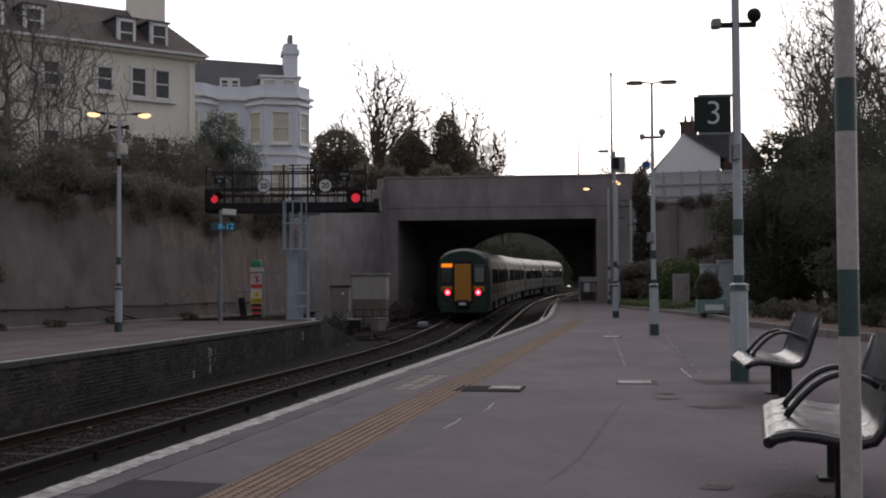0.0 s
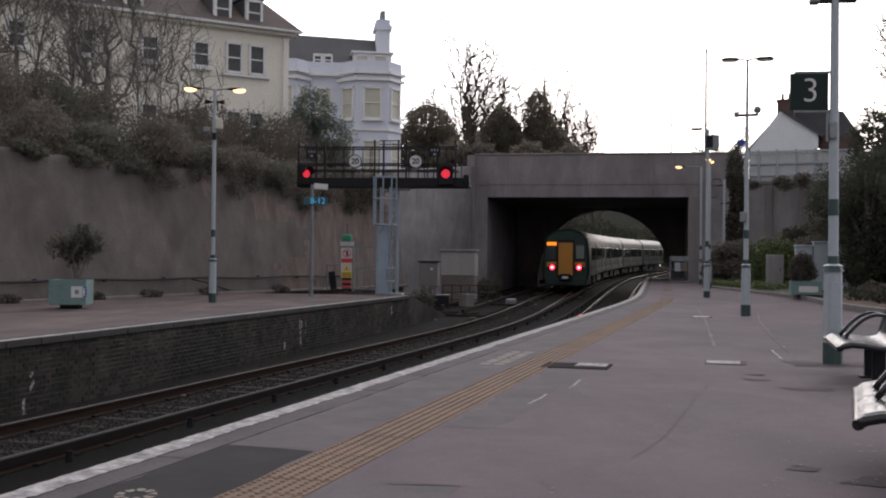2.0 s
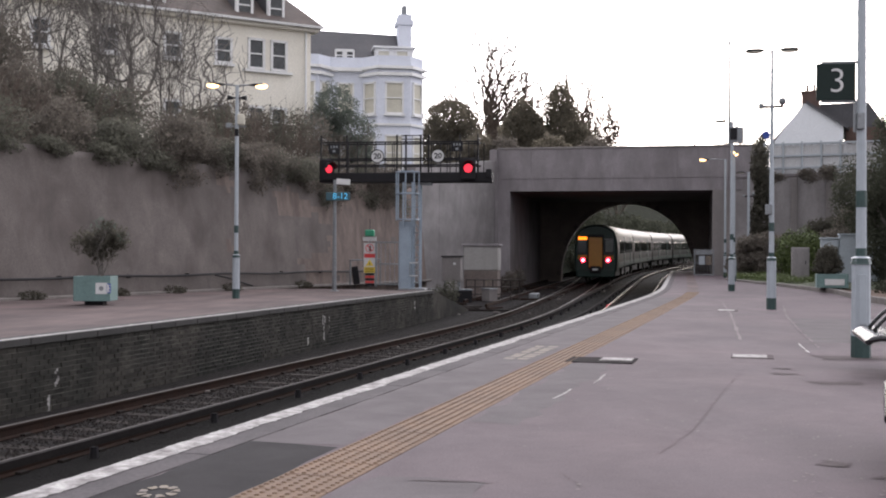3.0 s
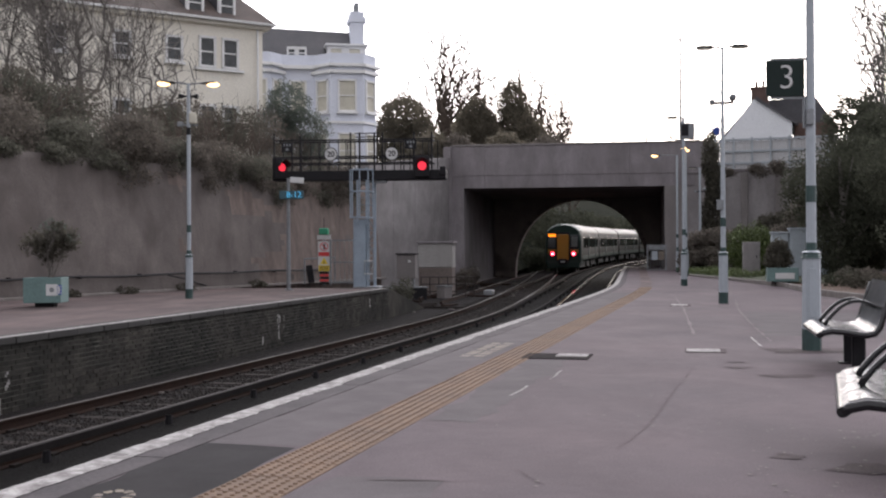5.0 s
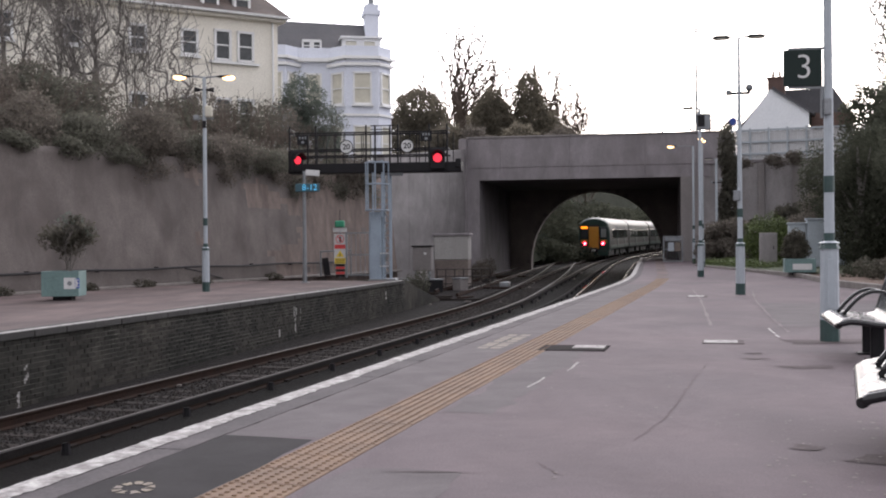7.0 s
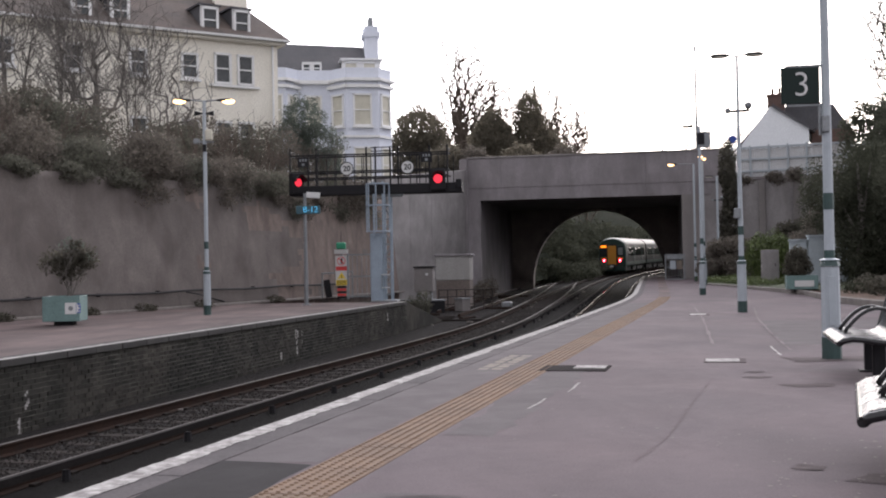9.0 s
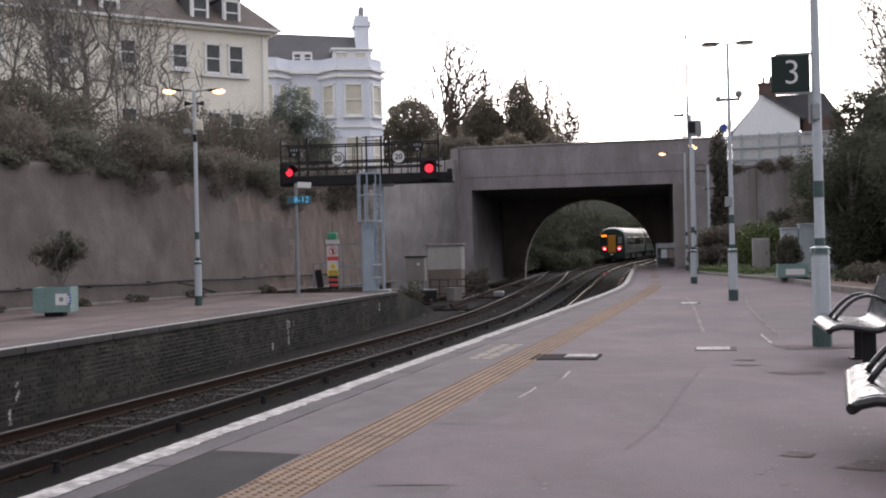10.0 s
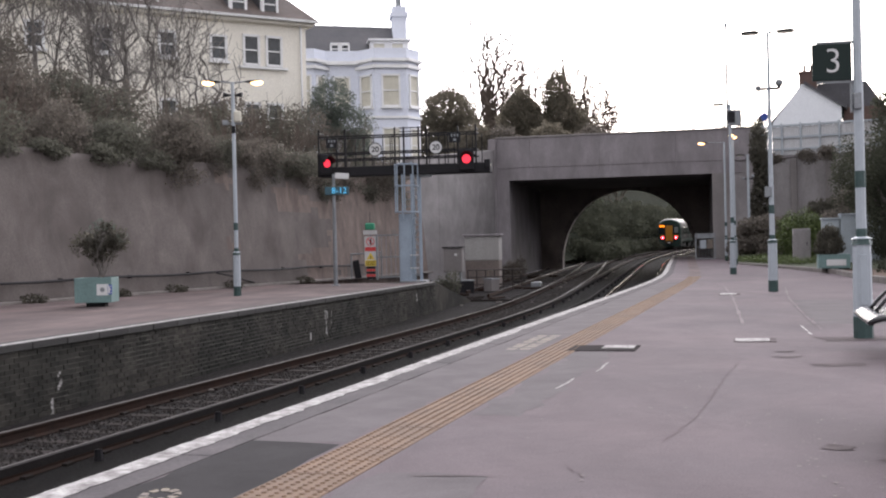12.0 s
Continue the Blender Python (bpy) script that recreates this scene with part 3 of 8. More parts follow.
def far_platform():
    bm = bmesh.new()
    prof = [(-60, -0.0), (0.0, 0.0), (6.5, -1.0), (6.5, -1.5), (-60, -1.5)]
    verts = []
    for x in (-0.36, -14.0):
        verts.append([bm.verts.new(far_m @ Vector((x, y, z))) for y, z in prof])
    a, b = verts
    for i in range(5):
        bm.faces.new((a[i], a[(i + 1) % 5], b[(i + 1) % 5], b[i]))
    bm.faces.new(a)
    bm.faces.new(b[::-1])
    bmesh.ops.recalc_face_normals(bm, faces=bm.faces)
    tagged(part("platform_opposite", bm, RED_TAR), "worn reddish asphalt platform with a ramped end", kind="structure")
    # brick face: mortar core, bricks proud of it, coping with a white line
    wall = tagged(new("platform_brick_wall"), "sooty dark brick platform wall with patchy pale mortar", kind="structure")
    core = bmesh.new()
    prism(core, [(-0.36, -1.5), (-0.004, -1.5), (-0.004, -0.1), (-0.36, -0.1)], -45, 0)
    ends = bmesh.new()
    core.transform(far_m)
    part("mortar_core", core, MORTAR, wall)
    vs = [(-0.36, 0, -0.004), (-0.0, 0, -0.004), (-0.0, 6.5, -1.0), (-0.36, 6.5, -1.0), (-0.36, 0, -1.5), (0.0, 0, -1.5), (0.0, 6.5, -1.5), (-0.36, 6.5, -1.5)]
    vs = [ends.verts.new(far_m @ Vector(v)) for v in vs]
    for f in ((0, 1, 2, 3), (1, 5, 6, 2), (0, 4, 5, 1), (3, 2, 6, 7)):
        ends.faces.new([vs[i] for i in f])
    bmesh.ops.recalc_face_normals(ends, faces=ends.faces)
    part("ramp_wall", ends, BRICK_DARK, wall)
    brick = cube(0, 0, 0, 0.05, 0.212, 0.066, bevel=0.006)
    me = bpy.data.meshes.new("brick")
    brick.to_mesh(me)
    brick.free()
    me.materials.append(BRICK_DARK)
    rest, count = bmesh.new(), 0
    for row in range(13):
        z = -0.14 - row * 0.076
        for k in range(140):
            y = -0.12 - k * 0.2235 - (row % 2) * 0.112
            if y < -31:
                continue
            m = far_m @ pose(-0.02 + random.uniform(-0.006, 0.004), y, z, 0, random.uniform(-1, 1), random.uniform(-1.2, 1.2))
            if -21.5 < y < -14.5 and row < 10 and count < 300:
                ob = new("brick", me)
                ob.parent = wall
                ob.matrix_world = m
                count += 1
            else:
                n = len(rest.verts)
                vs = [rest.verts.new(m @ Vector((sx * 0.025, sy * 0.106, sz * 0.033))) for sx in (-1, 1) for sy in (-1, 1) for sz in (-1, 1)]
                for f in ((4, 6, 7, 5), (0, 4, 5, 1), (2, 3, 7, 6), (1, 5, 7, 3), (0, 2, 6, 4)):
                    rest.faces.new([vs[i] for i in f])
    tagged(part("brickwork", rest, BRICK_DARK, wall), kind="stuff")
    edge = tagged(new("platform_edge_opposite"), "pale coping edge of the opposite platform", kind="structure")
    for i in range(46):
        y = -0.45 - i * 0.9
        bm = cube(-0.17, y, -0.045, 0.42 + random.uniform(-.01, .01), 0.892, 0.11, bevel=0.012)
        bm.transform(far_m)
        part("coping_stone", bm, COPING_DARK, edge)
        bm = bmesh.new()
        n = 14
        a = [bm.verts.new(far_m @ Vector((0.03, y - 0.446 + 0.892 * k / (n - 1), 0.0145))) for k in range(n)]
        b = [bm.verts.new(far_m @ Vector((-0.14 - 0.06 * noise.noise((y * 1.7 + k * 0.3, 2, 2)), y - 0.446 + 0.892 * k / (n - 1), 0.0145))) for k in range(n)]
        for k in range(n - 1):
            bm.faces.new((a[k], a[k + 1], b[k + 1], b[k]))
        bmesh.ops.recalc_face_normals(bm, faces=bm.faces)
        part("white_line", bm, WHITE_LINE, edge)


# ---- retaining wall of the cutting ----
WALL_A, WALL_B = Vector((-22.0, 1.66)), Vector((-2.8, 55.3))
WALL_DIR = (WALL_B - WALL_A).normalized()
WALL_LEN = (WALL_B - WALL_A).length
wall_m = Matrix.Translation((WALL_A.x, WALL_A.y, 0)) @ pose(0, 0, 0, 0, 0, -math.degrees(math.atan2(WALL_DIR.x, WALL_DIR.y)))


def wall_top(s):
    return 4.1 + 0.012 * (s - 30) + 0.03 * math.sin(s * 0.5) + 0.012 * math.sin(s * 2.3)


def retaining_wall():
    bm = bmesh.new()
    n = 200
    rows = 20
    grid = []
    for i in range(n + 1):
        s = WALL_LEN * i / n
        top = wall_top(s)
        col = []
        for k in range(rows + 1):
            z = -0.3 + (top + 0.3) * k / rows
            lean = -0.11 * max(0, z)
            col.append(bm.verts.new(wall_m @ Vector((lean + 0.05 * noise.noise((s * 0.4, z * 0.6, 3)), s, z))))
        col.append(bm.verts.new(wall_m @ Vector((-0.11 * top - 0.7, s, top))))
        grid.append(col)
    for i in range(n):
        for k in range(rows + 1):
            f = bm.faces.new((grid[i][k], grid[i + 1][k], grid[i + 1][k + 1], grid[i][k + 1]))
            f.material_index = 1 if i > n * 0.80 + 34 * noise.noise((k * 0.17, i * 0.09, 0)) + 10 * noise.noise((k * 0.5, i * 0.4, 3)) else 0
    bmesh.ops.recalc_face_normals(bm, faces=bm.faces)
    ob = tagged(part("wall_cutting", bm, WALL_BROWN, smooth=True), "tall battered brown retaining wall with run-off streaks", kind="structure")
    ob.data.materials.append(WALL_RUST)
    base = cube(0.12, WALL_LEN / 2, 0.02, 0.28, WALL_LEN, 0.1, bevel=0.02)
    base.transform(wall_m)
    tagged(part("wall_footing", base, KERB), "pale stone footing along the retaining wall", kind="structure")
    # the pipe that runs along the wall on brackets
    cable = tagged(new("wall_pipe"), "dark service pipe on brackets along the retaining wall", "pipe")
    pts = [wall_m @ Vector((0.10, s, 0.55 + 0.02 * math.sin(s))) for s in np.linspace(6, 51, 46)]
    part("pipe", pipe(bmesh.new(), pts, 0.035), BLACK, cable)
    for s in np.arange(7, 51, 3.0):
        b = cube(0.03, s, 0.55, 0.14, 0.05, 0.1)
        b.transform(wall_m)
        part("bracket", b, BLACK, cable)
    loose = [wall_m @ Vector((0.12 + 0.1 * math.sin(k), 38.5 + k * 0.5, 0.52 - 0.08 * k)) for k in range(6)]
    part("loose_cable", pipe(bmesh.new(), loose, 0.025), BLACK, cable)
    # earth bank above the wall, up to the houses
    bank = bmesh.new()
    g = []
    for i in range(61):
        s = -8 + (WALL_LEN + 12) * i / 60
        col = []
        for k in range(9):
            d = 0.6 + k * 3.0
            z = wall_top(min(max(s, 0), WALL_LEN)) - 0.1 + min(k, 5) * 0.62 + 0.3 * noise.noise((s * 0.2, d * 0.2, 7))
            col.append(bank.verts.new(wall_m @ Vector((-0.5 - d, s, z))))
        g.append(col)
    for i in range(60):
        for k in range(8):
            bank.faces.new((g[i][k], g[i + 1][k], g[i + 1][k + 1], g[i][k + 1]))
    bmesh.ops.recalc_face_normals(bank, faces=bank.faces)
    tagged(part("earth_bank", bank, SOIL, smooth=True), "overgrown earth bank above the retaining wall", kind="structure")


# ---- road bridge across the line ----
BRIDGE_RZ = -10.0
NEARER = 0.895
bridge_m = Matrix.Translation((7.28, 68.0, 0.126)) @ pose(0, 0, 0, 0, 0, BRIDGE_RZ) @ Matrix.Diagonal((NEARER, NEARER, NEARER, 1))


def solid(name, material, x0, x1, y0, y1, z0, z1, m, parent=None, bevel=0.0, label=""):
    bm = cube((x0 + x1) / 2, (y0 + y1) / 2, (z0 + z1) / 2, x1 - x0, y1 - y0, z1 - z0, bevel=bevel)
    bm.transform(m)
    return part(name, bm, material, parent, label)


def road_bridge():
    br = tagged(new("road_bridge"), "grey concrete road bridge with rain-streaked parapet", "bridge")
    z0 = -0.8
    # parapet and beam in five cast panels with joints
    xs = [-7.5, -5.2, -0.6, 4.3, 7.6, 9.9]
    for a, b in zip(xs, xs[1:]):
        solid("parapet_panel", CONCRETE, a + 0.003, b - 0.003, 0.0, 0.45, 6.35, 8.32, bridge_m, br, 0.014)
        solid("beam_panel", CONCRETE, a + 0.003, b - 0.003, 0.03, 0.7, 5.52, 6.36, bridge_m, br, 0.014)
    solid("parapet_core", CONCRETE_DARK, -7.5, 9.88, 0.44, 0.6, 6.3, 8.3, bridge_m, br)
    solid("coping", CONCRETE_DARK, -7.5, 9.9, -0.06, 0.5, 8.32, 8.44, bridge_m, br, 0.03)
    solid("deck", CONCRETE_DARK, -9, 13, 0.7, 16, 5.56, 6.6, bridge_m, br)
    solid("road", PATCH, -30, 30, 0.5, 16, 6.6, 6.75, bridge_m, br)
    solid("far_parapet", CONCRETE, -30, 30, 16, 16.5, 6.6, 7.9, bridge_m, br)
    solid("abutment", CONCRETE, -7.6, -6.62, 0.03, 16, z0 - 1, 5.56, bridge_m, br, 0.02)
    solid("abutment", CONCRETE_DARK, 6.55, 7.75, 0.03, 16, z0 - 1, 5.56, bridge_m, br, 0.02, "dark stained concrete abutment")
    solid("wing", CONCRETE_PALE, 7.76, 9.9, 0.1, 0.7, z0 - 1, 6.36, bridge_m, br, 0.02)
    # wing walls on either side
    wing = tagged(new("wing_wall"), "weathered grey concrete wing wall beside the bridge", "wall")
    a, b = Vector((-3.36, 54.9, 0)), bridge_m @ Vector((-7.5, 0.1, 0))
    d = (b - a)
    m = Matrix.Translation(a) @ pose(0, 0, 0, 0, 0, -math.degrees(math.atan2(d.x, d.y)))
    for i in range(4):
        L = d.length / 4
        bm = bmesh.new()
        t0, t1 = 5.5 + 0.36 * i, 5.5 + 0.36 * (i + 1)
        vs = [bm.verts.new(m @ Vector(v)) for v in ((0, i * L + 0.01, -1.5), (0, (i + 1) * L - 0.01, -1.5), (0, (i + 1) * L - 0.01, t1), (0, i * L + 0.01, t0), (-0.6, i * L + 0.01, -1.5), (-0.6, (i + 1) * L - 0.01, -1.5), (-0.6, (i + 1) * L - 0.01, t1), (-0.6, i * L + 0.01, t0))]
        for f in ((0, 1, 2, 3), (4, 5, 6, 7), (3, 2, 6, 7), (0, 3, 7, 4), (1, 2, 6, 5)):
            bm.faces.new([vs[q] for q in f])
        bmesh.ops.recalc_face_normals(bm, faces=bm.faces)
        part("wall_panel", bm, CONCRETE_WING, wing)
    solid("pilaster", CONCRETE, -7.95, -7.45, -0.35, 0.3, -1.6, 8.3, bridge_m, wing, 0.03)
    # older arch behind the bridge
    arch = tagged(new("brick_arch_bridge"), "sooty brick arch behind the concrete bridge, lightened for haze", "bridge")
    bm = bmesh.new()
    ac, rx = 0.28, 5.22
    n = 28
    ring = []
    for i in range(n + 1):
        a = math.pi * i / n
        ring.append((ac + rx * math.cos(a), -0.3 + 5.7 * math.sin(a)))
    ring = [(ac + rx, -1.2)] + ring + [(ac - rx, -1.2)]
    outer = []
    for x, z in ring:
        outer.append((12 if x > ac + rx - 0.05 else (-12 if x < ac - rx + 0.05 else x), 7.2 if abs(x - ac) < rx - 0.05 else max(z, -1.2)))
    outer[0], outer[-1] = (12, -1.2), (-12, -1.2)
    outer[1], outer[-2] = (12, 7.2), (-12, 7.2)
    for y in (16.02, 17.2):
        A = [bm.verts.new(bridge_m @ Vector((x, y, z))) for x, z in ring]
        B = [bm.verts.new(bridge_m @ Vector((x, y, z))) for x, z in outer]
        for i in range(len(ring) - 1):
            bm.faces.new((A[i], A[i + 1], B[i + 1], B[i]))
        if y > 17:
            for i in range(len(ring) - 1):
                bm.faces.new((prev[i], prev[i + 1], A[i + 1], A[i]))
        prev = A
    bmesh.ops.recalc_face_normals(bm, faces=bm.faces)
    part("arch_wall", bm, BRICK_ARCH, arch, smooth=False)
    solid("road_fill", SOIL, -12, 30, 16.1, 17.25, 6.9, 7.25, bridge_m, arch)
    for i in range(46):
        vous = bmesh.new()
        a = math.pi * (i + 0.5) / 46
        m = bridge_m @ Matrix.Translation((ac + (rx + 0.17) * math.cos(a), 15.98, -0.3 + 5.87 * math.sin(a))) @ pose(0, 0, 0, 0, -math.degrees(a), 0)
        box(vous, 0, 0, 0, 0.36, 0.12, 0.33, m)
        part("voussoir", vous, BRICK_ARCH, arch)


# ---- cutting beyond the bridge ----
def far_cutting():
    for nm, o0, sgn in (("cutting_slope_left", 8.2, 1), ("cutting_slope_right", -3.5, -1)):
        bm = bmesh.new()
        ys = np.arange(85, 262, 6.0)
        g = []
        for y in ys:
            col = []
            for k in range(12):
                x, yy = line(float(y), o0 + sgn * k * 1.15)
                z = -0.4 + rise(float(y)) * 0.8 + k * 1.5 + 0.6 * noise.noise((x * 0.1, yy * 0.1, k))
                col.append(bm.verts.new((x, yy, min(z, 0.082 * yy - 0.4 + 0.3 * noise.noise((x * 0.2, yy * 0.2, 5))))))
            g.append(col)
        for i in range(len(ys) - 1):
            for k in range(11):
                bm.faces.new((g[i][k], g[i + 1][k], g[i + 1][k + 1], g[i][k + 1]))
        bmesh.ops.recalc_face_normals(bm, faces=bm.faces)
        tagged(part(nm, bm, UNDERGROWTH, smooth=True), "overgrown cutting slope beyond the bridges", kind="structure")


# ---- right-hand side: kerb, beds, retaining wall ----
def right_side():
    bed = bmesh.new()
    outline = [(11.6, 56), (11.6, 46), (11.4, 38), (10.3, 31.4), (10.0, 24), (10.5, 18), (60, 18), (60, 60), (23.5, 63), (14.2, 65.5), (12.3, 58)]
    top = [bed.verts.new((x, y, 0.14)) for x, y in outline]
    low = [bed.verts.new((x, y, -0.2)) for x, y in outline]
    for i in range(len(outline)):
        j = (i + 1) % len(outline)
        bed.faces.new((top[i], top[j], low[j], low[i]))
    bed.faces.new(top)
    bmesh.ops.recalc_face_normals(bed, faces=bed.faces)
    tagged(part("garden_bed", bed, MULCH), "brown mulched garden bed behind the platform", kind="structure")
    kerb = tagged(new("kerb"), "low stone kerb along the garden bed", kind="structure")
    for (x0, y0), (x1, y1) in zip(outline[:6], outline[1:6]):
        n = max(2, int(math.hypot(x1 - x0, y1 - y0) / 0.9))
        for i in range(n):
            t = (i + 0.5) / n
            d = math.degrees(math.atan2(x1 - x0, y1 - y0))
            b = cube(0, 0, 0.08, 0.14, math.hypot(x1 - x0, y1 - y0) / n - 0.012, 0.2, bevel=0.015)
            b.transform(pose(x0 + (x1 - x0) * t, y0 + (y1 - y0) * t, 0, 0, 0, -d))
            part("kerb_stone", b, KERB, kerb)
    lawn = bmesh.new()
    vs = [lawn.verts.new(v) for v in ((11.7, 55, 0.15), (11.75, 46, 0.15), (11.6, 39, 0.15), (13, 38, 0.17), (16, 44, 0.45), (20, 56, 0.6), (14.3, 65, 0.45), (12.4, 58, 0.2))]
    lawn.faces.new(vs)
    bmesh.ops.triangulate(lawn, faces=lawn.faces)
    tagged(part("lawn", lawn, GRASS), "strip of rough green grass behind the kerb", kind="structure")
    wall = tagged(new("wall_garden"), "pale concrete retaining wall with dark pilasters", kind="structure")
    a, b = Vector((15.4, 75.0, 0)), Vector((27.0, 70.0, 0))
    d = b - a
    m = Matrix.Translation((a.x * NEARER, a.y * NEARER, 0.126)) @ pose(0, 0, 0, 0, 0, math.degrees(math.atan2(d.y, d.x))) @ Matrix.Diagonal((NEARER, NEARER, NEARER, 1))
    n = 6
    for i in range(n):
        L = d.length / n
        solid("wall_panel", CONCRETE_PALE, i * L, (i + 1) * L - 0.02, 0, 0.5, -0.5, 6.3, m, wall, 0.02)
    for x in (4.35, 6.45, 8.6):
        solid("pilaster", CONCRETE_DARK, x - 0.2, x + 0.2, -0.25, 0.0, -0.5, 6.25, m, wall, 0.02, "dark stained pilaster")
    solid("wall_coping", CONCRETE, -0.1, d.length, -0.12, 0.6, 6.3, 6.45, m, wall, 0.02)
    up = bmesh.new()
    vs = [up.verts.new(m @ Vector(v)) for v in ((0, 0.5, 6.25), (d.length, 0.5, 6.25), (d.length + 30, 40, 7.0), (4, 40, 7.0))]
    up.faces.new(vs)
    tagged(part("upper_ground", up, GRASS), "rough ground above the retaining wall", kind="structure")
    # white rail fence on top
    fence = tagged(new("fence"), "pale grey fence with slats on the retaining wall", "fence")
    for k in range(9):
        x = 2.5 + k * 1.15
        solid("post", POLE, x - 0.06, x + 0.06, -0.06, 0.07, 6.45, 8.5, m, fence, 0.01)
    for z in (6.85, 7.6, 8.35):
        solid("rail", POLE, 2.4, 11.8, -0.04, 0.06, z - 0.06, z + 0.06, m, fence, 0.01)
    for k in range(66):
        x = 2.5 + k * 0.14
        solid("slat", FENCE_GREY, x, x + 0.128, 0.08, 0.11, 6.5, 8.25 + 0.02 * (k % 3), m, fence)


def hill_behind():
    """Land on which houses and trees stand behind the bridge."""
    bm = bmesh.new()
    pts = [(-70, 48, 7.2), (-12, 61, 5.2), (2, 79, 5.0), (22, 74, 6.6), (40, 66, 7), (80, 60, 8), (120, 400, 8), (40, 400, 7), (-30, 400, 6), (-140, 400, 8)]
    vs = [bm.verts.new(p) for p in pts]
    a, b, c, d2, e, f, g, h, i, j = vs
    for fc in ((a, b, j), (b, c, i), (b, i, j)):
        bm.faces.new(fc)
    bmesh.ops.recalc_face_normals(bm, faces=bm.faces)
    tagged(part("hillside", bm, GRASS), "grassy hillside where the houses stand", kind="structure")


coping_edge()
far_platform()
retaining_wall()
road_bridge()
far_cutting()
right_side()
hill_behind()
tactile_strip()


# ---- train ----
def roof_arc(n=9):
    """The arched roof's outline from one eave to the other."""
    return [(1.33 * math.cos(a), 3.05 + 0.72 * math.sin(a)) for a in (math.pi * k / (2 * n) for k in range(1, 2 * n))]


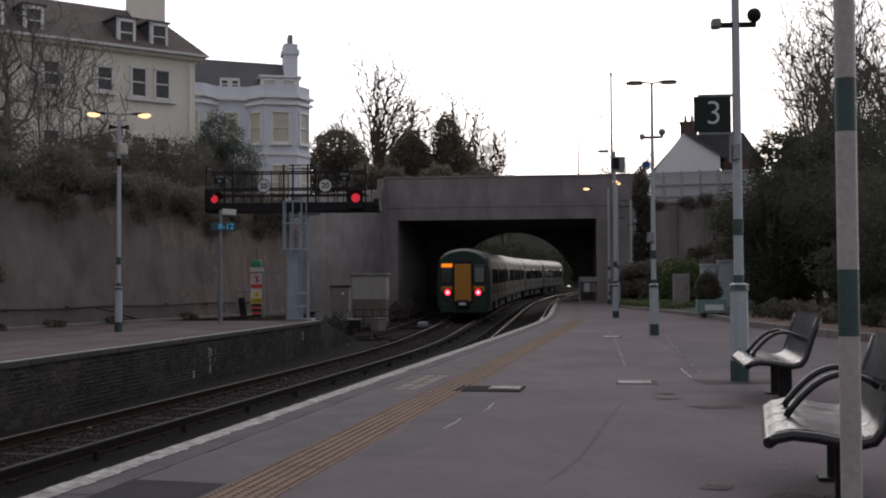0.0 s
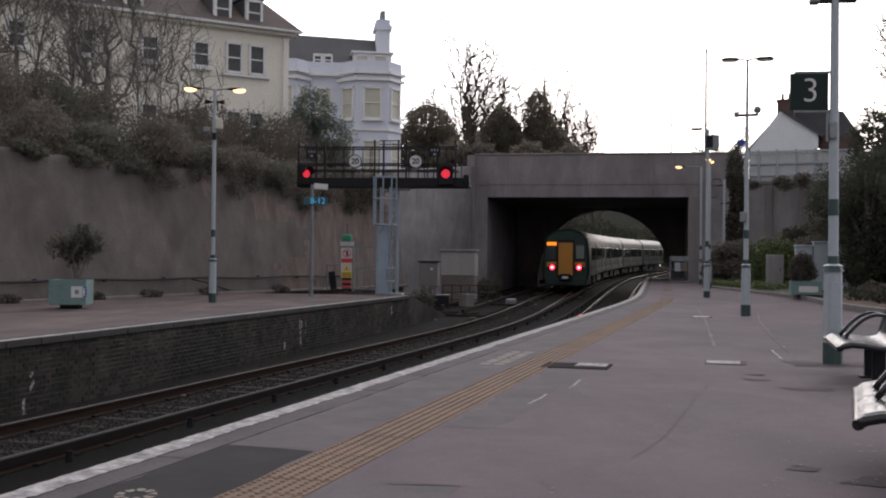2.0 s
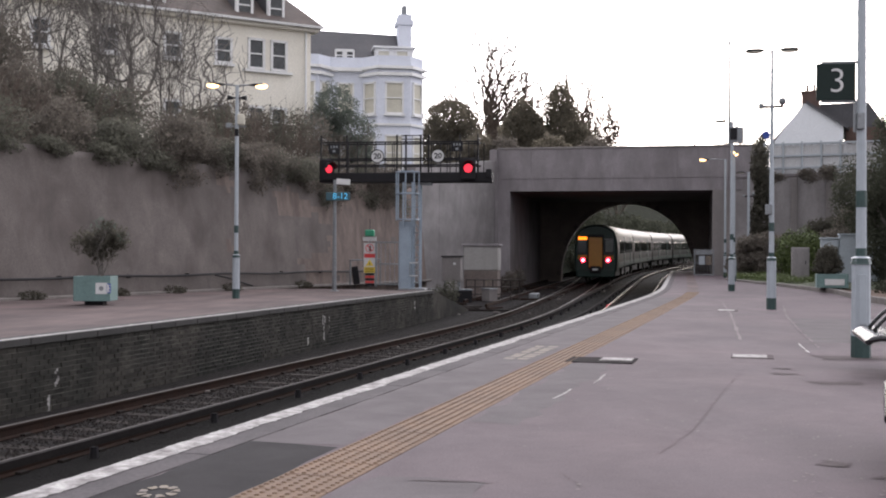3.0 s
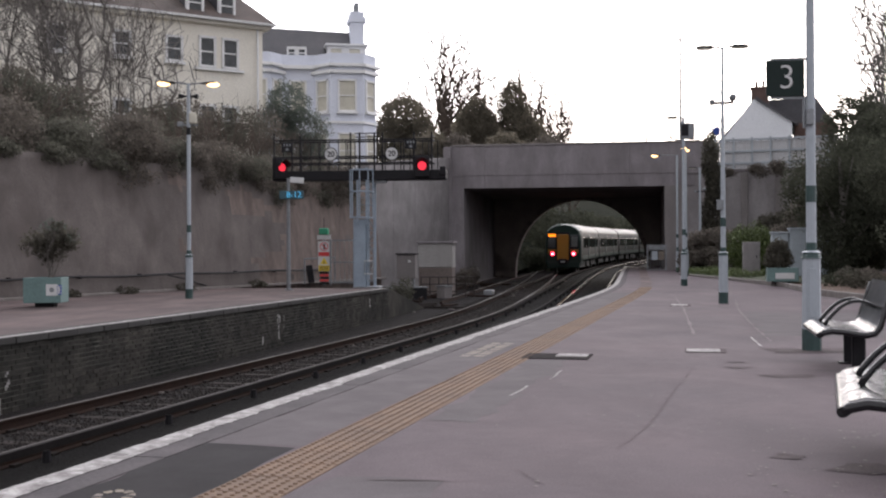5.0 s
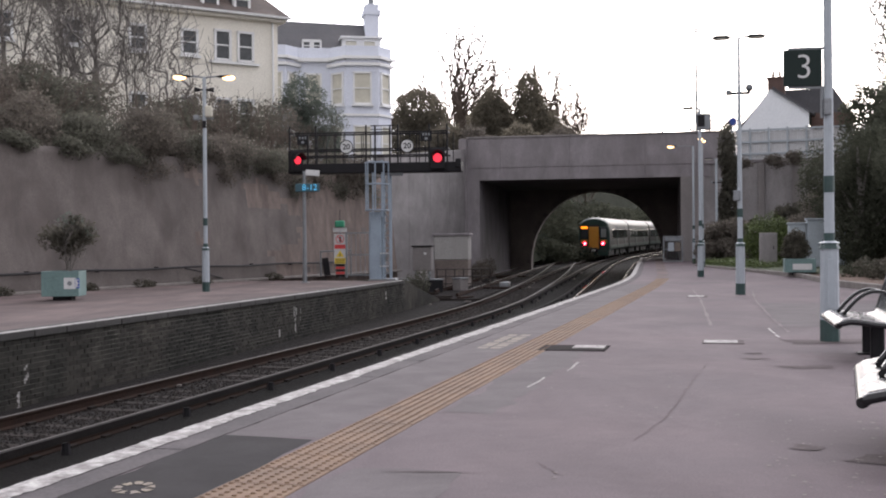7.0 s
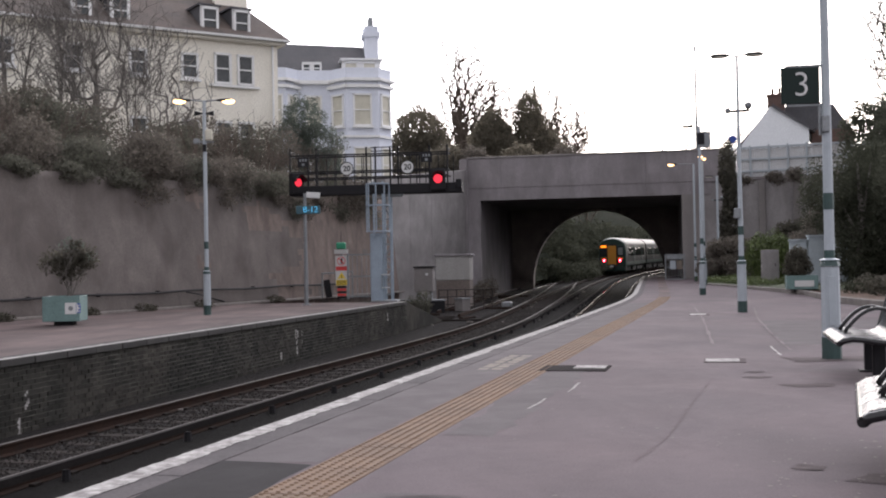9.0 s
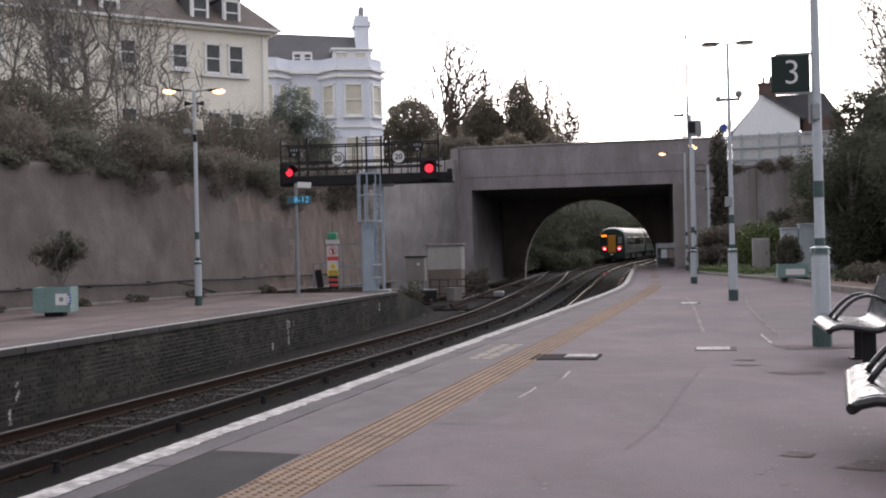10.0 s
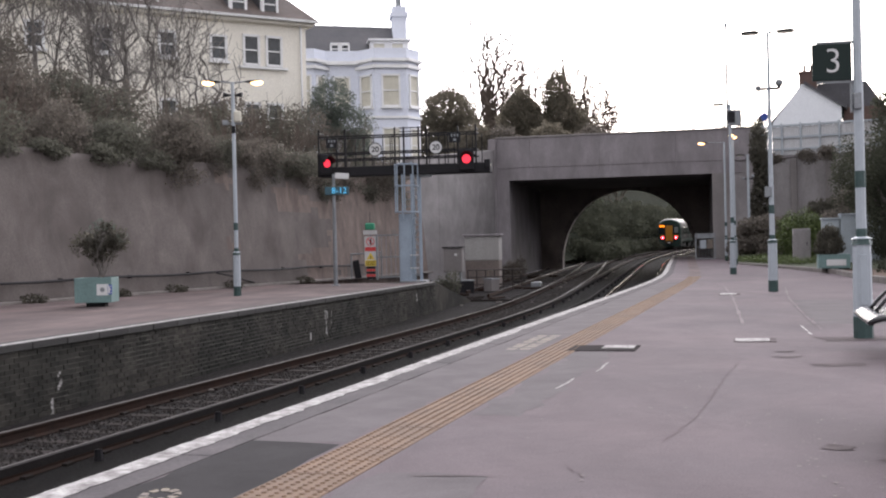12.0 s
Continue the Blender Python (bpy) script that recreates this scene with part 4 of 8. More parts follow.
def carriage(cab):
    """One 20 m carriage, origin on the rail at its rear end, running along +y. cab: has the driving cab at its rear."""
    car = tagged(new("railway_carriage"), "green-ended passenger train carriage, yellow gangway, lit red tail lamps" if cab else "passenger train carriage with shade-darkened sides and dark window band", "train carriage", "departing train")
    roof = roof_arc()
    L0, L1 = (0.9 if cab else 0.25), 19.9
    bm = bmesh.new()
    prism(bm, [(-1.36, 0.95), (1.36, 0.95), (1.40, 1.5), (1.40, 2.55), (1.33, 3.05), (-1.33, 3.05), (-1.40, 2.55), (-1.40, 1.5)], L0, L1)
    part("body", bm, TRAIN_SIDE_SHADED, car, "off-white body side, coloured near-black for the bridge's shade")
    rf = bmesh.new()
    prism(rf, [(1.33, 3.05)] + roof + [(-1.33, 3.05)], L0, L1)
    part("roof", rf, TRAIN_ROOF, car, "pale grey arched roof", smooth=False)
    for s in (-1, 1):
        part("skirt_band", cube(s * 1.395, (L0 + L1) / 2, 1.12, 0.03, L1 - L0 - 0.02, 0.36), TRAIN_GREEN, car, "dark green lower band")
        y = L0 + (1.3 if cab else 0.7)
        k = 0
        while y < L1 - 1.6:
            if k in (3, 8):
                part("door", cube(s * 1.412, y + 0.65, 1.98, 0.03, 1.3, 2.0, bevel=0.01), TRAIN_GREEN, car, "green sliding door")
                part("window", cube(s * 1.432, y + 0.65, 2.3, 0.02, 0.8, 0.85), DARK_GLASS, car)
            else:
                part("window", cube(s * 1.412, y + 0.7, 2.27, 0.03, 1.4, 0.8, bevel=0.01), DARK_GLASS, car)
            y += 1.62
            k += 1
    under = bmesh.new()
    for y, l in ((5.2, 2.2), (9.8, 3.0), (14.0, 2.2)):
        box(under, 0, y, 0.65, 2.3, l, 0.6)
    box(under, 0, 10, 0.9, 2.5, 19, 0.12)
    part("underframe", under, TRAIN_UNDER, car)
    for yb in (3.2, 16.9):
        bo = bmesh.new()
        box(bo, 0, yb, 0.55, 2.3, 3.0, 0.35)
        for yy in (yb - 1.3, yb + 1.3):
            for s in (-1, 1):
                tube(bo, (s * 0.69, yy, 0.42), (s * 0.82, yy, 0.42), 0.42, None, 16)
            tube(bo, (-0.8, yy, 0.42), (0.8, yy, 0.42), 0.08)
        part("bogie", bo, TRAIN_UNDER, car)
    gang = cube(0, 19.98, 2.0, 1.3, 0.3, 2.1)
    part("gangway_bellows", gang, BLACK, car)
    if cab:
        # raked cab: each section a little narrower and lower towards the end
        bm = bmesh.new()
        base = [(1.40, 0.75), (1.41, 1.5), (1.40, 2.4), (1.34, 2.95)] + roof[1::2] + [(-1.34, 2.95), (-1.40, 2.4), (-1.41, 1.5), (-1.40, 0.75)]
        rings = []
        for y, sx, top in ((0.95, 1.0, 1.0), (0.4, 0.99, 0.985), (0.1, 0.95, 0.965), (0.0, 0.90, 0.95)):
            rings.append([bm.verts.new((x * sx, y, 0.75 + (z - 0.75) * top)) for x, z in base])
        for r0, r1 in zip(rings, rings[1:]):
            for i in range(len(base)):
                j = (i + 1) % len(base)
                bm.faces.new((r0[i], r0[j], r1[j], r1[i]))
        bm.faces.new(rings[-1])
        bmesh.ops.recalc_face_normals(bm, faces=bm.faces)
        cabob = part("cab", bm, TRAIN_GREEN, car, "green driving cab end", smooth=False)
        part("gangway_door", cube(0, -0.06, 1.95, 0.86, 0.16, 1.95, bevel=0.03), TRAIN_YELLOW, cabob, "orange-yellow end gangway door")
        part("gangway_surround", cube(0, -0.02, 2.0, 1.02, 0.1, 2.2, bevel=0.03), BLACK, cabob)
        for s in (-1, 1):
            part("cab_window", cube(s * 0.86, -0.03, 2.38, 0.62, 0.08, 1.0, bevel=0.03), DARK_GLASS, cabob, "dark cab window")
            part("yellow_panel", cube(s * 0.84, -0.025, 1.62, 0.6, 0.06, 0.3, bevel=0.02), TRAIN_YELLOW, cabob)
            part("lamp_cluster", cube(s * 0.80, -0.03, 1.47, 0.5, 0.09, 0.32, bevel=0.04), BLACK, cabob)
            lb = tube(bmesh.new(), (s * 0.80, -0.07, 1.45), (s * 0.80, -0.115, 1.45), 0.15, 0.14, 16)
            part("tail_lamp", lb, TAIL_GLOW, cabob, "bright red tail lamp")
            lc = tube(bmesh.new(), (s * 0.80, -0.115, 1.45), (s * 0.80, -0.13, 1.45), 0.06, 0.055, 12)
            part("lamp_core", lc, TAIL_CORE, cabob)
        # thin pale sheet added over the right-hand glass to paint in its brightness
        part("window_sheen", cube(0.86, -0.073, 2.36, 0.46, 0.012, 0.74, bevel=0.004), PANE_SHEEN, cabob, "pale sheet painted as brightness in the cab window")
        part("destination_display", cube(-0.83, -0.075, 2.86, 0.56, 0.05, 0.19), AMBER_GLOW, cabob, "amber lit destination display")
        part("valance", cube(0, 0.12, 0.62, 2.5, 0.3, 0.55, bevel=0.08), TRAIN_GREEN, cabob)
        coup = cube(0, -0.1, 0.86, 0.7, 0.5, 0.42, bevel=0.06)
        part("coupler", coup, BLACK, cabob)
        part("coupler_plate", cube(0, -0.36, 0.86, 0.34, 0.03, 0.12), SIGN_WHITE, cabob)
    return car


TRAIN = [carriage(True)] + [carriage(False) for _ in range(3)]

# the rear end's place along the line, second by second
TRAIN_T = [0.0, 1.5, 2.5, 4.0, 5.5, 6.5, 8.0, 9.5, 10.5, 12.0]
TRAIN_Y = [60.3, 66.8, 71.9, 81.3, 91.5, 98.5, 109.5, 120.6, 128.3, 140.8]


def on_line(y):
    x, yy = line(y - 1.0, FAR_TRACK)
    return Vector((x, yy, RAIL_Z + rise(y) + 0.002))


def carriage_pose(rear):
    a, b = on_line(rear + 3.1), on_line(rear + 16.6)
    d = (b - a).normalized()
    m = pose(0, 0, 0, math.degrees(math.asin(d.z)), 0, -math.degrees(math.atan2(d.x, d.y)))
    m.translation = a - d * 3.2
    return m


# ---- lamp posts ----
def lamp_post(x, y, z, rz, h, lit, arms, label, fat=0.22, top_r=0.05, pole_mat=None):
    """Hinged station lamp column: square-ish base cabinet, tapered pole with green bands, lanterns on arms (left, right)."""
    pm = pole_mat or POLE
    p = thing("lamp_post", x, y, z, rz, label, "lamp post", "platform lamp posts")
    b = bmesh.new()
    tube(b, (0, 0, 0.26), (0, 0, 1.17), fat / 2, fat / 2 * 0.96, 8)
    base = part("base_cabinet", b, pm, p, "pale painted column base")
    part("foot_band", tube(bmesh.new(), (0, 0, 0), (0, 0, 0.262), fat / 2 + 0.004, None, 8), GREEN, p, "dark green foot")
    part("base_door", cube(0, -fat / 2 + 0.005, 0.7, fat * 0.4, 0.02, 0.6, bevel=0.006), pm, base)
    part("collar", tube(bmesh.new(), (0, 0, 1.12), (0, 0, 1.19), fat / 2 + 0.012, fat / 2 - 0.01, 10), GREEN, p)
    part("flange", tube(bmesh.new(), (0, 0, 1.19), (0, 0, 1.215), fat / 2 + 0.015, fat / 2 * 0.6, 10), pm, p)
    part("pole", tube(bmesh.new(), (0, 0, 1.2), (0, 0, h), 0.062 if fat > 0.2 else 0.055, top_r, 12), pm, p)
    part("green_band", tube(bmesh.new(), (0, 0, 1.21), (0, 0, 1.31), 0.066, 0.065, 12), GREEN, p)
    part("green_band", tube(bmesh.new(), (0, 0, 1.8), (0, 0, 2.0), 0.0655, 0.065, 12), GREEN, p)
    for s, reach in arms:
        arm = part("arm", tube(bmesh.new(), (0, 0, h - 0.02), (s * reach, 0, h + 0.02), 0.02, 0.02, 8), STEEL, p)
        head = bmesh.new()
        prof = [(0.0, 0.0), (0.10, -0.018), (0.36, -0.02), (0.46, 0.0), (0.36, 0.035), (0.12, 0.03)]
        a = [head.verts.new((s * (reach - 0.05 + u), -0.09, h + 0.01 + v)) for u, v in prof]
        c = [head.verts.new((s * (reach - 0.05 + u), 0.09, h + 0.01 + v)) for u, v in prof]
        for i in range(6):
            head.faces.new((a[i], a[(i + 1) % 6], c[(i + 1) % 6], c[i]))
        head.faces.new(a)
        head.faces.new(c[::-1])
        bmesh.ops.recalc_face_normals(head, faces=head.faces)
        hd = part("lantern", head, BLACK, p, "flat dark street lantern")
        bowl = bmesh.new()
        bmesh.ops.create_uvsphere(bowl, u_segments=12, v_segments=8, radius=1.0, matrix=Matrix.Translation((s * (reach + (0.3 if lit else 0.2)), 0, h - (0.02 if lit else 0.03))) @ Matrix.Diagonal((0.17 if lit else 0.2, 0.11, 0.07 if lit else 0.022, 1)))
        part("bowl", bowl, LAMP_GLOW if lit else CURTAIN, hd, "glowing warm lamp bowl" if lit else "unlit lamp bowl", smooth=True)
    return p


def bracket_kit(p, z, cam_side=1, floods=True):
    """Cross arm with a dome camera and a loudspeaker."""
    part("cross_arm", cube(0, 0, z, 0.5, 0.06, 0.06), BLACK, p)
    a = bmesh.new()
    box(a, cam_side * -0.24, 0, z + 0.02, 0.12, 0.16, 0.12, bevel=0.02)
    part("loudspeaker", a, STEEL, p, "small box loudspeaker")
    b = bmesh.new()
    bmesh.ops.create_uvsphere(b, u_segments=12, v_segments=8, radius=0.09, matrix=Matrix.Translation((cam_side * 0.23, 0, z + 0.12)))
    tube(b, (cam_side * 0.23, 0, z), (cam_side * 0.23, 0, z + 0.08), 0.03, None, 8)
    part("dome_camera", b, BLACK if floods else STEEL, p, "round dome camera", smooth=True)


LIT = "tall grey lamp post with two glowing warm lanterns"
left_lamp = lamp_post(-6.83, 31.4, 0, 8, 5.85, True, ((-1, 0.36), (1, 0.36)), LIT + " on the platform", fat=0.2)
part("speaker_bar", cube(0, 0, 5.5, 0.44, 0.05, 0.05), BLACK, left_lamp)
for s in (-1, 1):
    part("horn_speaker", tube(bmesh.new(), (s * 0.12, 0, 5.5), (s * 0.26, -0.03, 5.5), 0.04, 0.075, 10), BLACK, left_lamp)
part("flood_bracket", cube(0, 0, 4.72, 0.5, 0.04, 0.04), STEEL, left_lamp)
part("junction_box", cube(-0.22, 0, 4.74, 0.16, 0.12, 0.14, bevel=0.015), STEEL, left_lamp)
# cream here stands in for warm lamplight falling on the box
part("floodlight", cube(0.12, -0.06, 4.9, 0.2, 0.16, 0.3, Matrix.Translation((0, 0, 0)), 0.03), CURTAIN, left_lamp, "tilted floodlight box, lamplight painted in as cream")
part("pole_box", cube(0, -0.06, 4.55, 0.1, 0.08, 0.2, bevel=0.01), BLACK, left_lamp)

post_three = lamp_post(4.5, 14.0, 0, -8, 6.0, False, ((-1, 0.2), (1, 0.2)), "pale grey lamp post with green bands and a numbered sign", fat=0.225, top_r=0.045)
bracket_kit(post_three, 4.42)
# numbered sign held out from the post
part("sign_bracket", cube(-0.22, 0, 3.545, 0.5, 0.03, 0.03), STEEL, post_three)
part("sign_bracket", cube(-0.22, 0, 3.075, 0.5, 0.03, 0.03), STEEL, post_three)
board = part("sign_board", cube(-0.30, -0.02, 3.31, 0.455, 0.03, 0.445, bevel=0.006), SIGN_DARK, post_three, "dark green platform number sign")
letters("3", 0.42, SIGN_WHITE, board, pose(-0.285, -0.038, 3.31, 90), "white numeral")
part("clamp_box", cube(-0.02, -0.05, 2.83, 0.09, 0.1, 0.2, bevel=0.01), STEEL, post_three)
part("conduit", tube(bmesh.new(), (-0.08, -0.03, 2.7), (-0.08, -0.03, 3.05), 0.02), STEEL, post_three)

post_two = lamp_post(6.6, 26.9, 0, -12, 5.98, False, ((-1, 0.2), (1, 0.2)), "pale grey lamp post with two unlit lanterns", fat=0.215, top_r=0.03)
bracket_kit(post_two, 4.68, 1, False)
part("emergency_box", cube(-0.07, -0.06, 2.3, 0.16, 0.12, 0.24, bevel=0.015), STEEL, post_two)

post_far = lamp_post(8.5, 40.2, 0.0, -12, 5.9, False, ((-1, 0.2),), "pale grey lamp post with a dark sign panel", fat=0.22)
part("info_panel", cube(0.13, -0.03, 5.42, 0.5, 0.08, 0.56, bevel=0.02), STEEL, post_far, "dark back of a hanging sign")
part("panel_plate", cube(0.05, -0.09, 5.45, 0.24, 0.02, 0.4), BLACK, post_far)
lamp_post(11.3, 53.0, 0.1, 70, 5.85, True, ((-1, 0.2), (1, 0.2)), LIT, fat=0.22)
lamp_post(12.45, 60.5, 0.15, -12, 6.15, True, ((-1, 0.85),), "slim lamp post with one glowing lantern", fat=0.16)
post_last = lamp_post(13.74, 60.9, 0.15, -12, 5.5, False, ((-1, 0.2),), "slim pale post with a white dome camera", fat=0.3, top_r=0.06)
bracket_kit(post_last, 4.25, 1, False)

# banded column close to the benches
col = thing("platform_column", 2.02, 4.8, 0, 0, "cream and dark green banded steel column", "column")
for z0, z1, mt in ((0.0, 0.98, POLE_CREAM), (0.98, 1.265, GREEN), (1.265, 1.855, POLE_CREAM), (1.855, 2.085, GREEN), (2.085, 3.6, POLE_CREAM)):
    part("column_band", tube(bmesh.new(), (0, 0, z0), (0, 0, z1), 0.0445, None, 24), mt, col, "dark green band" if mt is GREEN else "", smooth=False)


# ---- benches ----
def bench(x, y, rz, length):
    """Curved stainless seat of four panels on black tube frames, back to the right; runs along +y."""
    b = thing("bench", x, y, 0, rz, "stainless steel platform bench with black tube frame", "bench", "platform benches")
    prof = [(0.0, 0.405), (0.035, 0.432), (0.12, 0.452), (0.24, 0.442), (0.36, 0.42), (0.45, 0.412), (0.52, 0.43), (0.565, 0.49), (0.60, 0.60), (0.66, 0.78), (0.70, 0.90)]
    n = 4
    w = length / n
    for i in range(n):
        bm = bmesh.new()
        y0, y1 = i * w + 0.008, (i + 1) * w - 0.008

        def row(yy, dx, dz):
            return [bm.verts.new((u + dx, yy, v + dz)) for u, v in prof]

        top, low = (row(y0, 0, 0), row(y1, 0, 0)), (row(y0, 0.004, -0.012), row(y1, 0.004, -0.012))
        rims = [(row(yy, 0, 0), row(yy, 0.004, -0.012)) for yy in (y0, y1)]
        for k in range(len(prof) - 1):
            for p0, p1 in ((top[0], top[1]), (low[1], low[0]), rims[0], rims[1]):
                bm.faces.new((p0[k], p0[k + 1], p1[k + 1], p1[k]))
        bmesh.ops.recalc_face_normals(bm, faces=bm.faces)
        part("seat_panel", bm, STAINLESS, b, "brushed stainless seat panel", smooth=True)
    for yy in (0.0, length):
        pts = [(u, yy, v - 0.035) for u, v in prof]
        part("end_frame", pipe(bmesh.new(), pts, 0.03), BLACK_GLOSS, b, "black steel end tube", smooth=True)
    part("front_tube", tube(bmesh.new(), (0.0, -0.02, 0.375), (0.0, length, 0.375), 0.03), BLACK_GLOSS, b)
    for yy in (length * 0.33, length * 0.5, length * 0.667):
        pts = []
        for k in range(15):
            t = k / 14
            u = 0.10 + 0.50 * t
            v = 0.45 + 0.245 * math.sin(math.pi * min(1, t * 0.72 + 0.0) ** 0.9)
            pts.append((u, yy, v))
        if yy != length * 0.5:
            part("armrest", pipe(bmesh.new(), pts, 0.020), BLACK_GLOSS, b, "glossy black hoop armrest", smooth=True)
    for yy in (length * 0.28, length * 0.72):
        leg = bmesh.new()
        box(leg, 0.42, yy, 0.2, 0.13, 0.09, 0.4, bevel=0.012)
        box(leg, 0.42, yy, 0.01, 0.24, 0.2, 0.02)
        part("leg", leg, BLACK, b)
    rail = bmesh.new()
    box(rail, 0.42, length / 2, 0.375, 0.09, length * 0.9, 0.05)
    part("beam", rail, BLACK, b)
    return b


bench(2.055, 5.93, -18.6, 1.7)
bench(3.72, 11.35, -13, 1.6)

# ---- planters ----
def leaves(name, blobs, count, size, material, parent=None, label="", seed=0, flat=0.6, shell=0.35):
    """Many small leaves scattered through ellipsoids (x, y, z, rx, ry, rz), thickest near the surface, with gaps."""
    rnd = np.random.RandomState(seed)
    vol = np.array([b[3] * b[4] * b[5] for b in blobs]) ** 0.67
    pick = rnd.choice(len(blobs), count, p=vol / vol.sum())
    B = np.array(blobs, float)[pick]
    d = rnd.normal(size=(count, 3))
    d /= np.linalg.norm(d, axis=1)[:, None]
    rad = (1 - shell * rnd.rand(count) ** 1.5)
    lump = np.array([noise.noise((v[0] * 2.3 + p * 1.7, v[1] * 2.3, v[2] * 2.3)) for v, p in zip(d, pick)])
    rad = rad * (1 + 0.38 * lump)
    c = B[:, :3] + d * B[:, 3:] * rad[:, None]
    u = rnd.normal(size=(count, 3))
    u /= np.linalg.norm(u, axis=1)[:, None]
    w = np.cross(u, d + 0.3 * rnd.normal(size=(count, 3)))
    w /= np.linalg.norm(w, axis=1)[:, None] + 1e-9
    s = size * (0.55 + 0.9 * rnd.rand(count))[:, None]
    v = np.stack([c - u * s, c + w * s * flat, c + u * s, c - w * s * flat], 1).reshape(-1, 3)
    f = [(4 * i, 4 * i + 1, 4 * i + 2, 4 * i + 3) for i in range(count)]
    return raw(name, v.tolist(), f, material, parent, label)


def twigs(start, direction, length, radius, depth, rnd, out, spread=0.55, up=0.12, kids=3, shrink=0.72, minr=0.006):
    """Branches as tapered pieces: out collects (a, b, r0, r1)."""
    n = 3
    p, d = Vector(start), Vector(direction).normalized()
    r = radius
    for k in range(n):
        d = (d + Vector((rnd.gauss(0, 0.10), rnd.gauss(0, 0.10), rnd.gauss(0, 0.08) + up * 0.4))).normalized()
        q = p + d * (length / n)
        r2 = max(minr, r * 0.86)
        out.append((p.copy(), q.copy(), r, r2))
        if depth > 0 and (k > 0 or depth < 3):
            for _ in range(kids if k == n - 1 else max(1, kids - 1)):
                side = Vector((rnd.gauss(0, 1), rnd.gauss(0, 1), rnd.gauss(0, 0.6))).normalized()
                nd = (d * (1 - spread) + side * spread + Vector((0, 0, up))).normalized()
                twigs(q, nd, length * shrink * rnd.uniform(0.75, 1.1), max(minr, r2 * 0.62), depth - 1, rnd, out, spread, up, kids, shrink, minr)
        p, r = q, r2


def branch_mesh(name, pieces, material, parent, seg_big=7, label=""):
    verts, faces = [], []
    for a, b, r0, r1 in pieces:
        seg = seg_big if r0 > 0.06 else 3
        d = b - a
        q = d.to_track_quat("Z", "Y")
        n = len(verts)
        for c, r in ((a, r0), (b + d * 0.02, r1)):
            for k in range(seg):
                t = 2 * math.pi * k / seg
                verts.append(tuple(c + q @ Vector((math.cos(t) * r, math.sin(t) * r, 0))))
        for k in range(seg):
            faces.append((n + k, n + (k + 1) % seg, n + seg + (k + 1) % seg, n + seg + k))
    return raw(name, verts, faces, material, parent, label)


def bare_tree(x, y, z, h, seed, label, material, lean=(0, 0), trunk_frac=0.32, r=0.2, spread=0.5, depth=4, kids=3, minr=0.008, up=0.12, shrink=0.72, first=0.42):
    t = thing("tree", x, y, z, 0, label, "tree")
    rnd = random.Random(seed)
    trunk, crown = [], []
    p, d = Vector((0, 0, -0.3)), Vector((lean[0], lean[1], 1)).normalized()
    n = 7
    H = h * 0.8
    rr = r
    for k in range(n):
        d = (d + Vector((rnd.gauss(0, 0.05), rnd.gauss(0, 0.05), 0.08))).normalized()
        q = p + d * H / n
        trunk.append((p.copy(), q.copy(), rr, rr * 0.86))
        rr *= 0.86
        if k / n >= trunk_frac:
            for _ in range(3):
                side = Vector((rnd.gauss(0, 1), rnd.gauss(0, 1), rnd.uniform(0.0, 0.7))).normalized()
                twigs(q, (side * 0.62 + d * 0.62), h * first * rnd.uniform(0.6, 1.0) * (1.1 - 0.5 * k / n), rr * 0.5, depth - 1, rnd, crown, spread, up, kids, shrink, minr)
        p = q
    twigs(p, d, h * 0.11, rr * 0.8, depth - 1, rnd, crown, spread, up, kids, shrink, minr)
    branch_mesh("trunk", trunk, material, t)
    branch_mesh("crown", crown, material, t, 5, "bare twiggy crown")
    return t


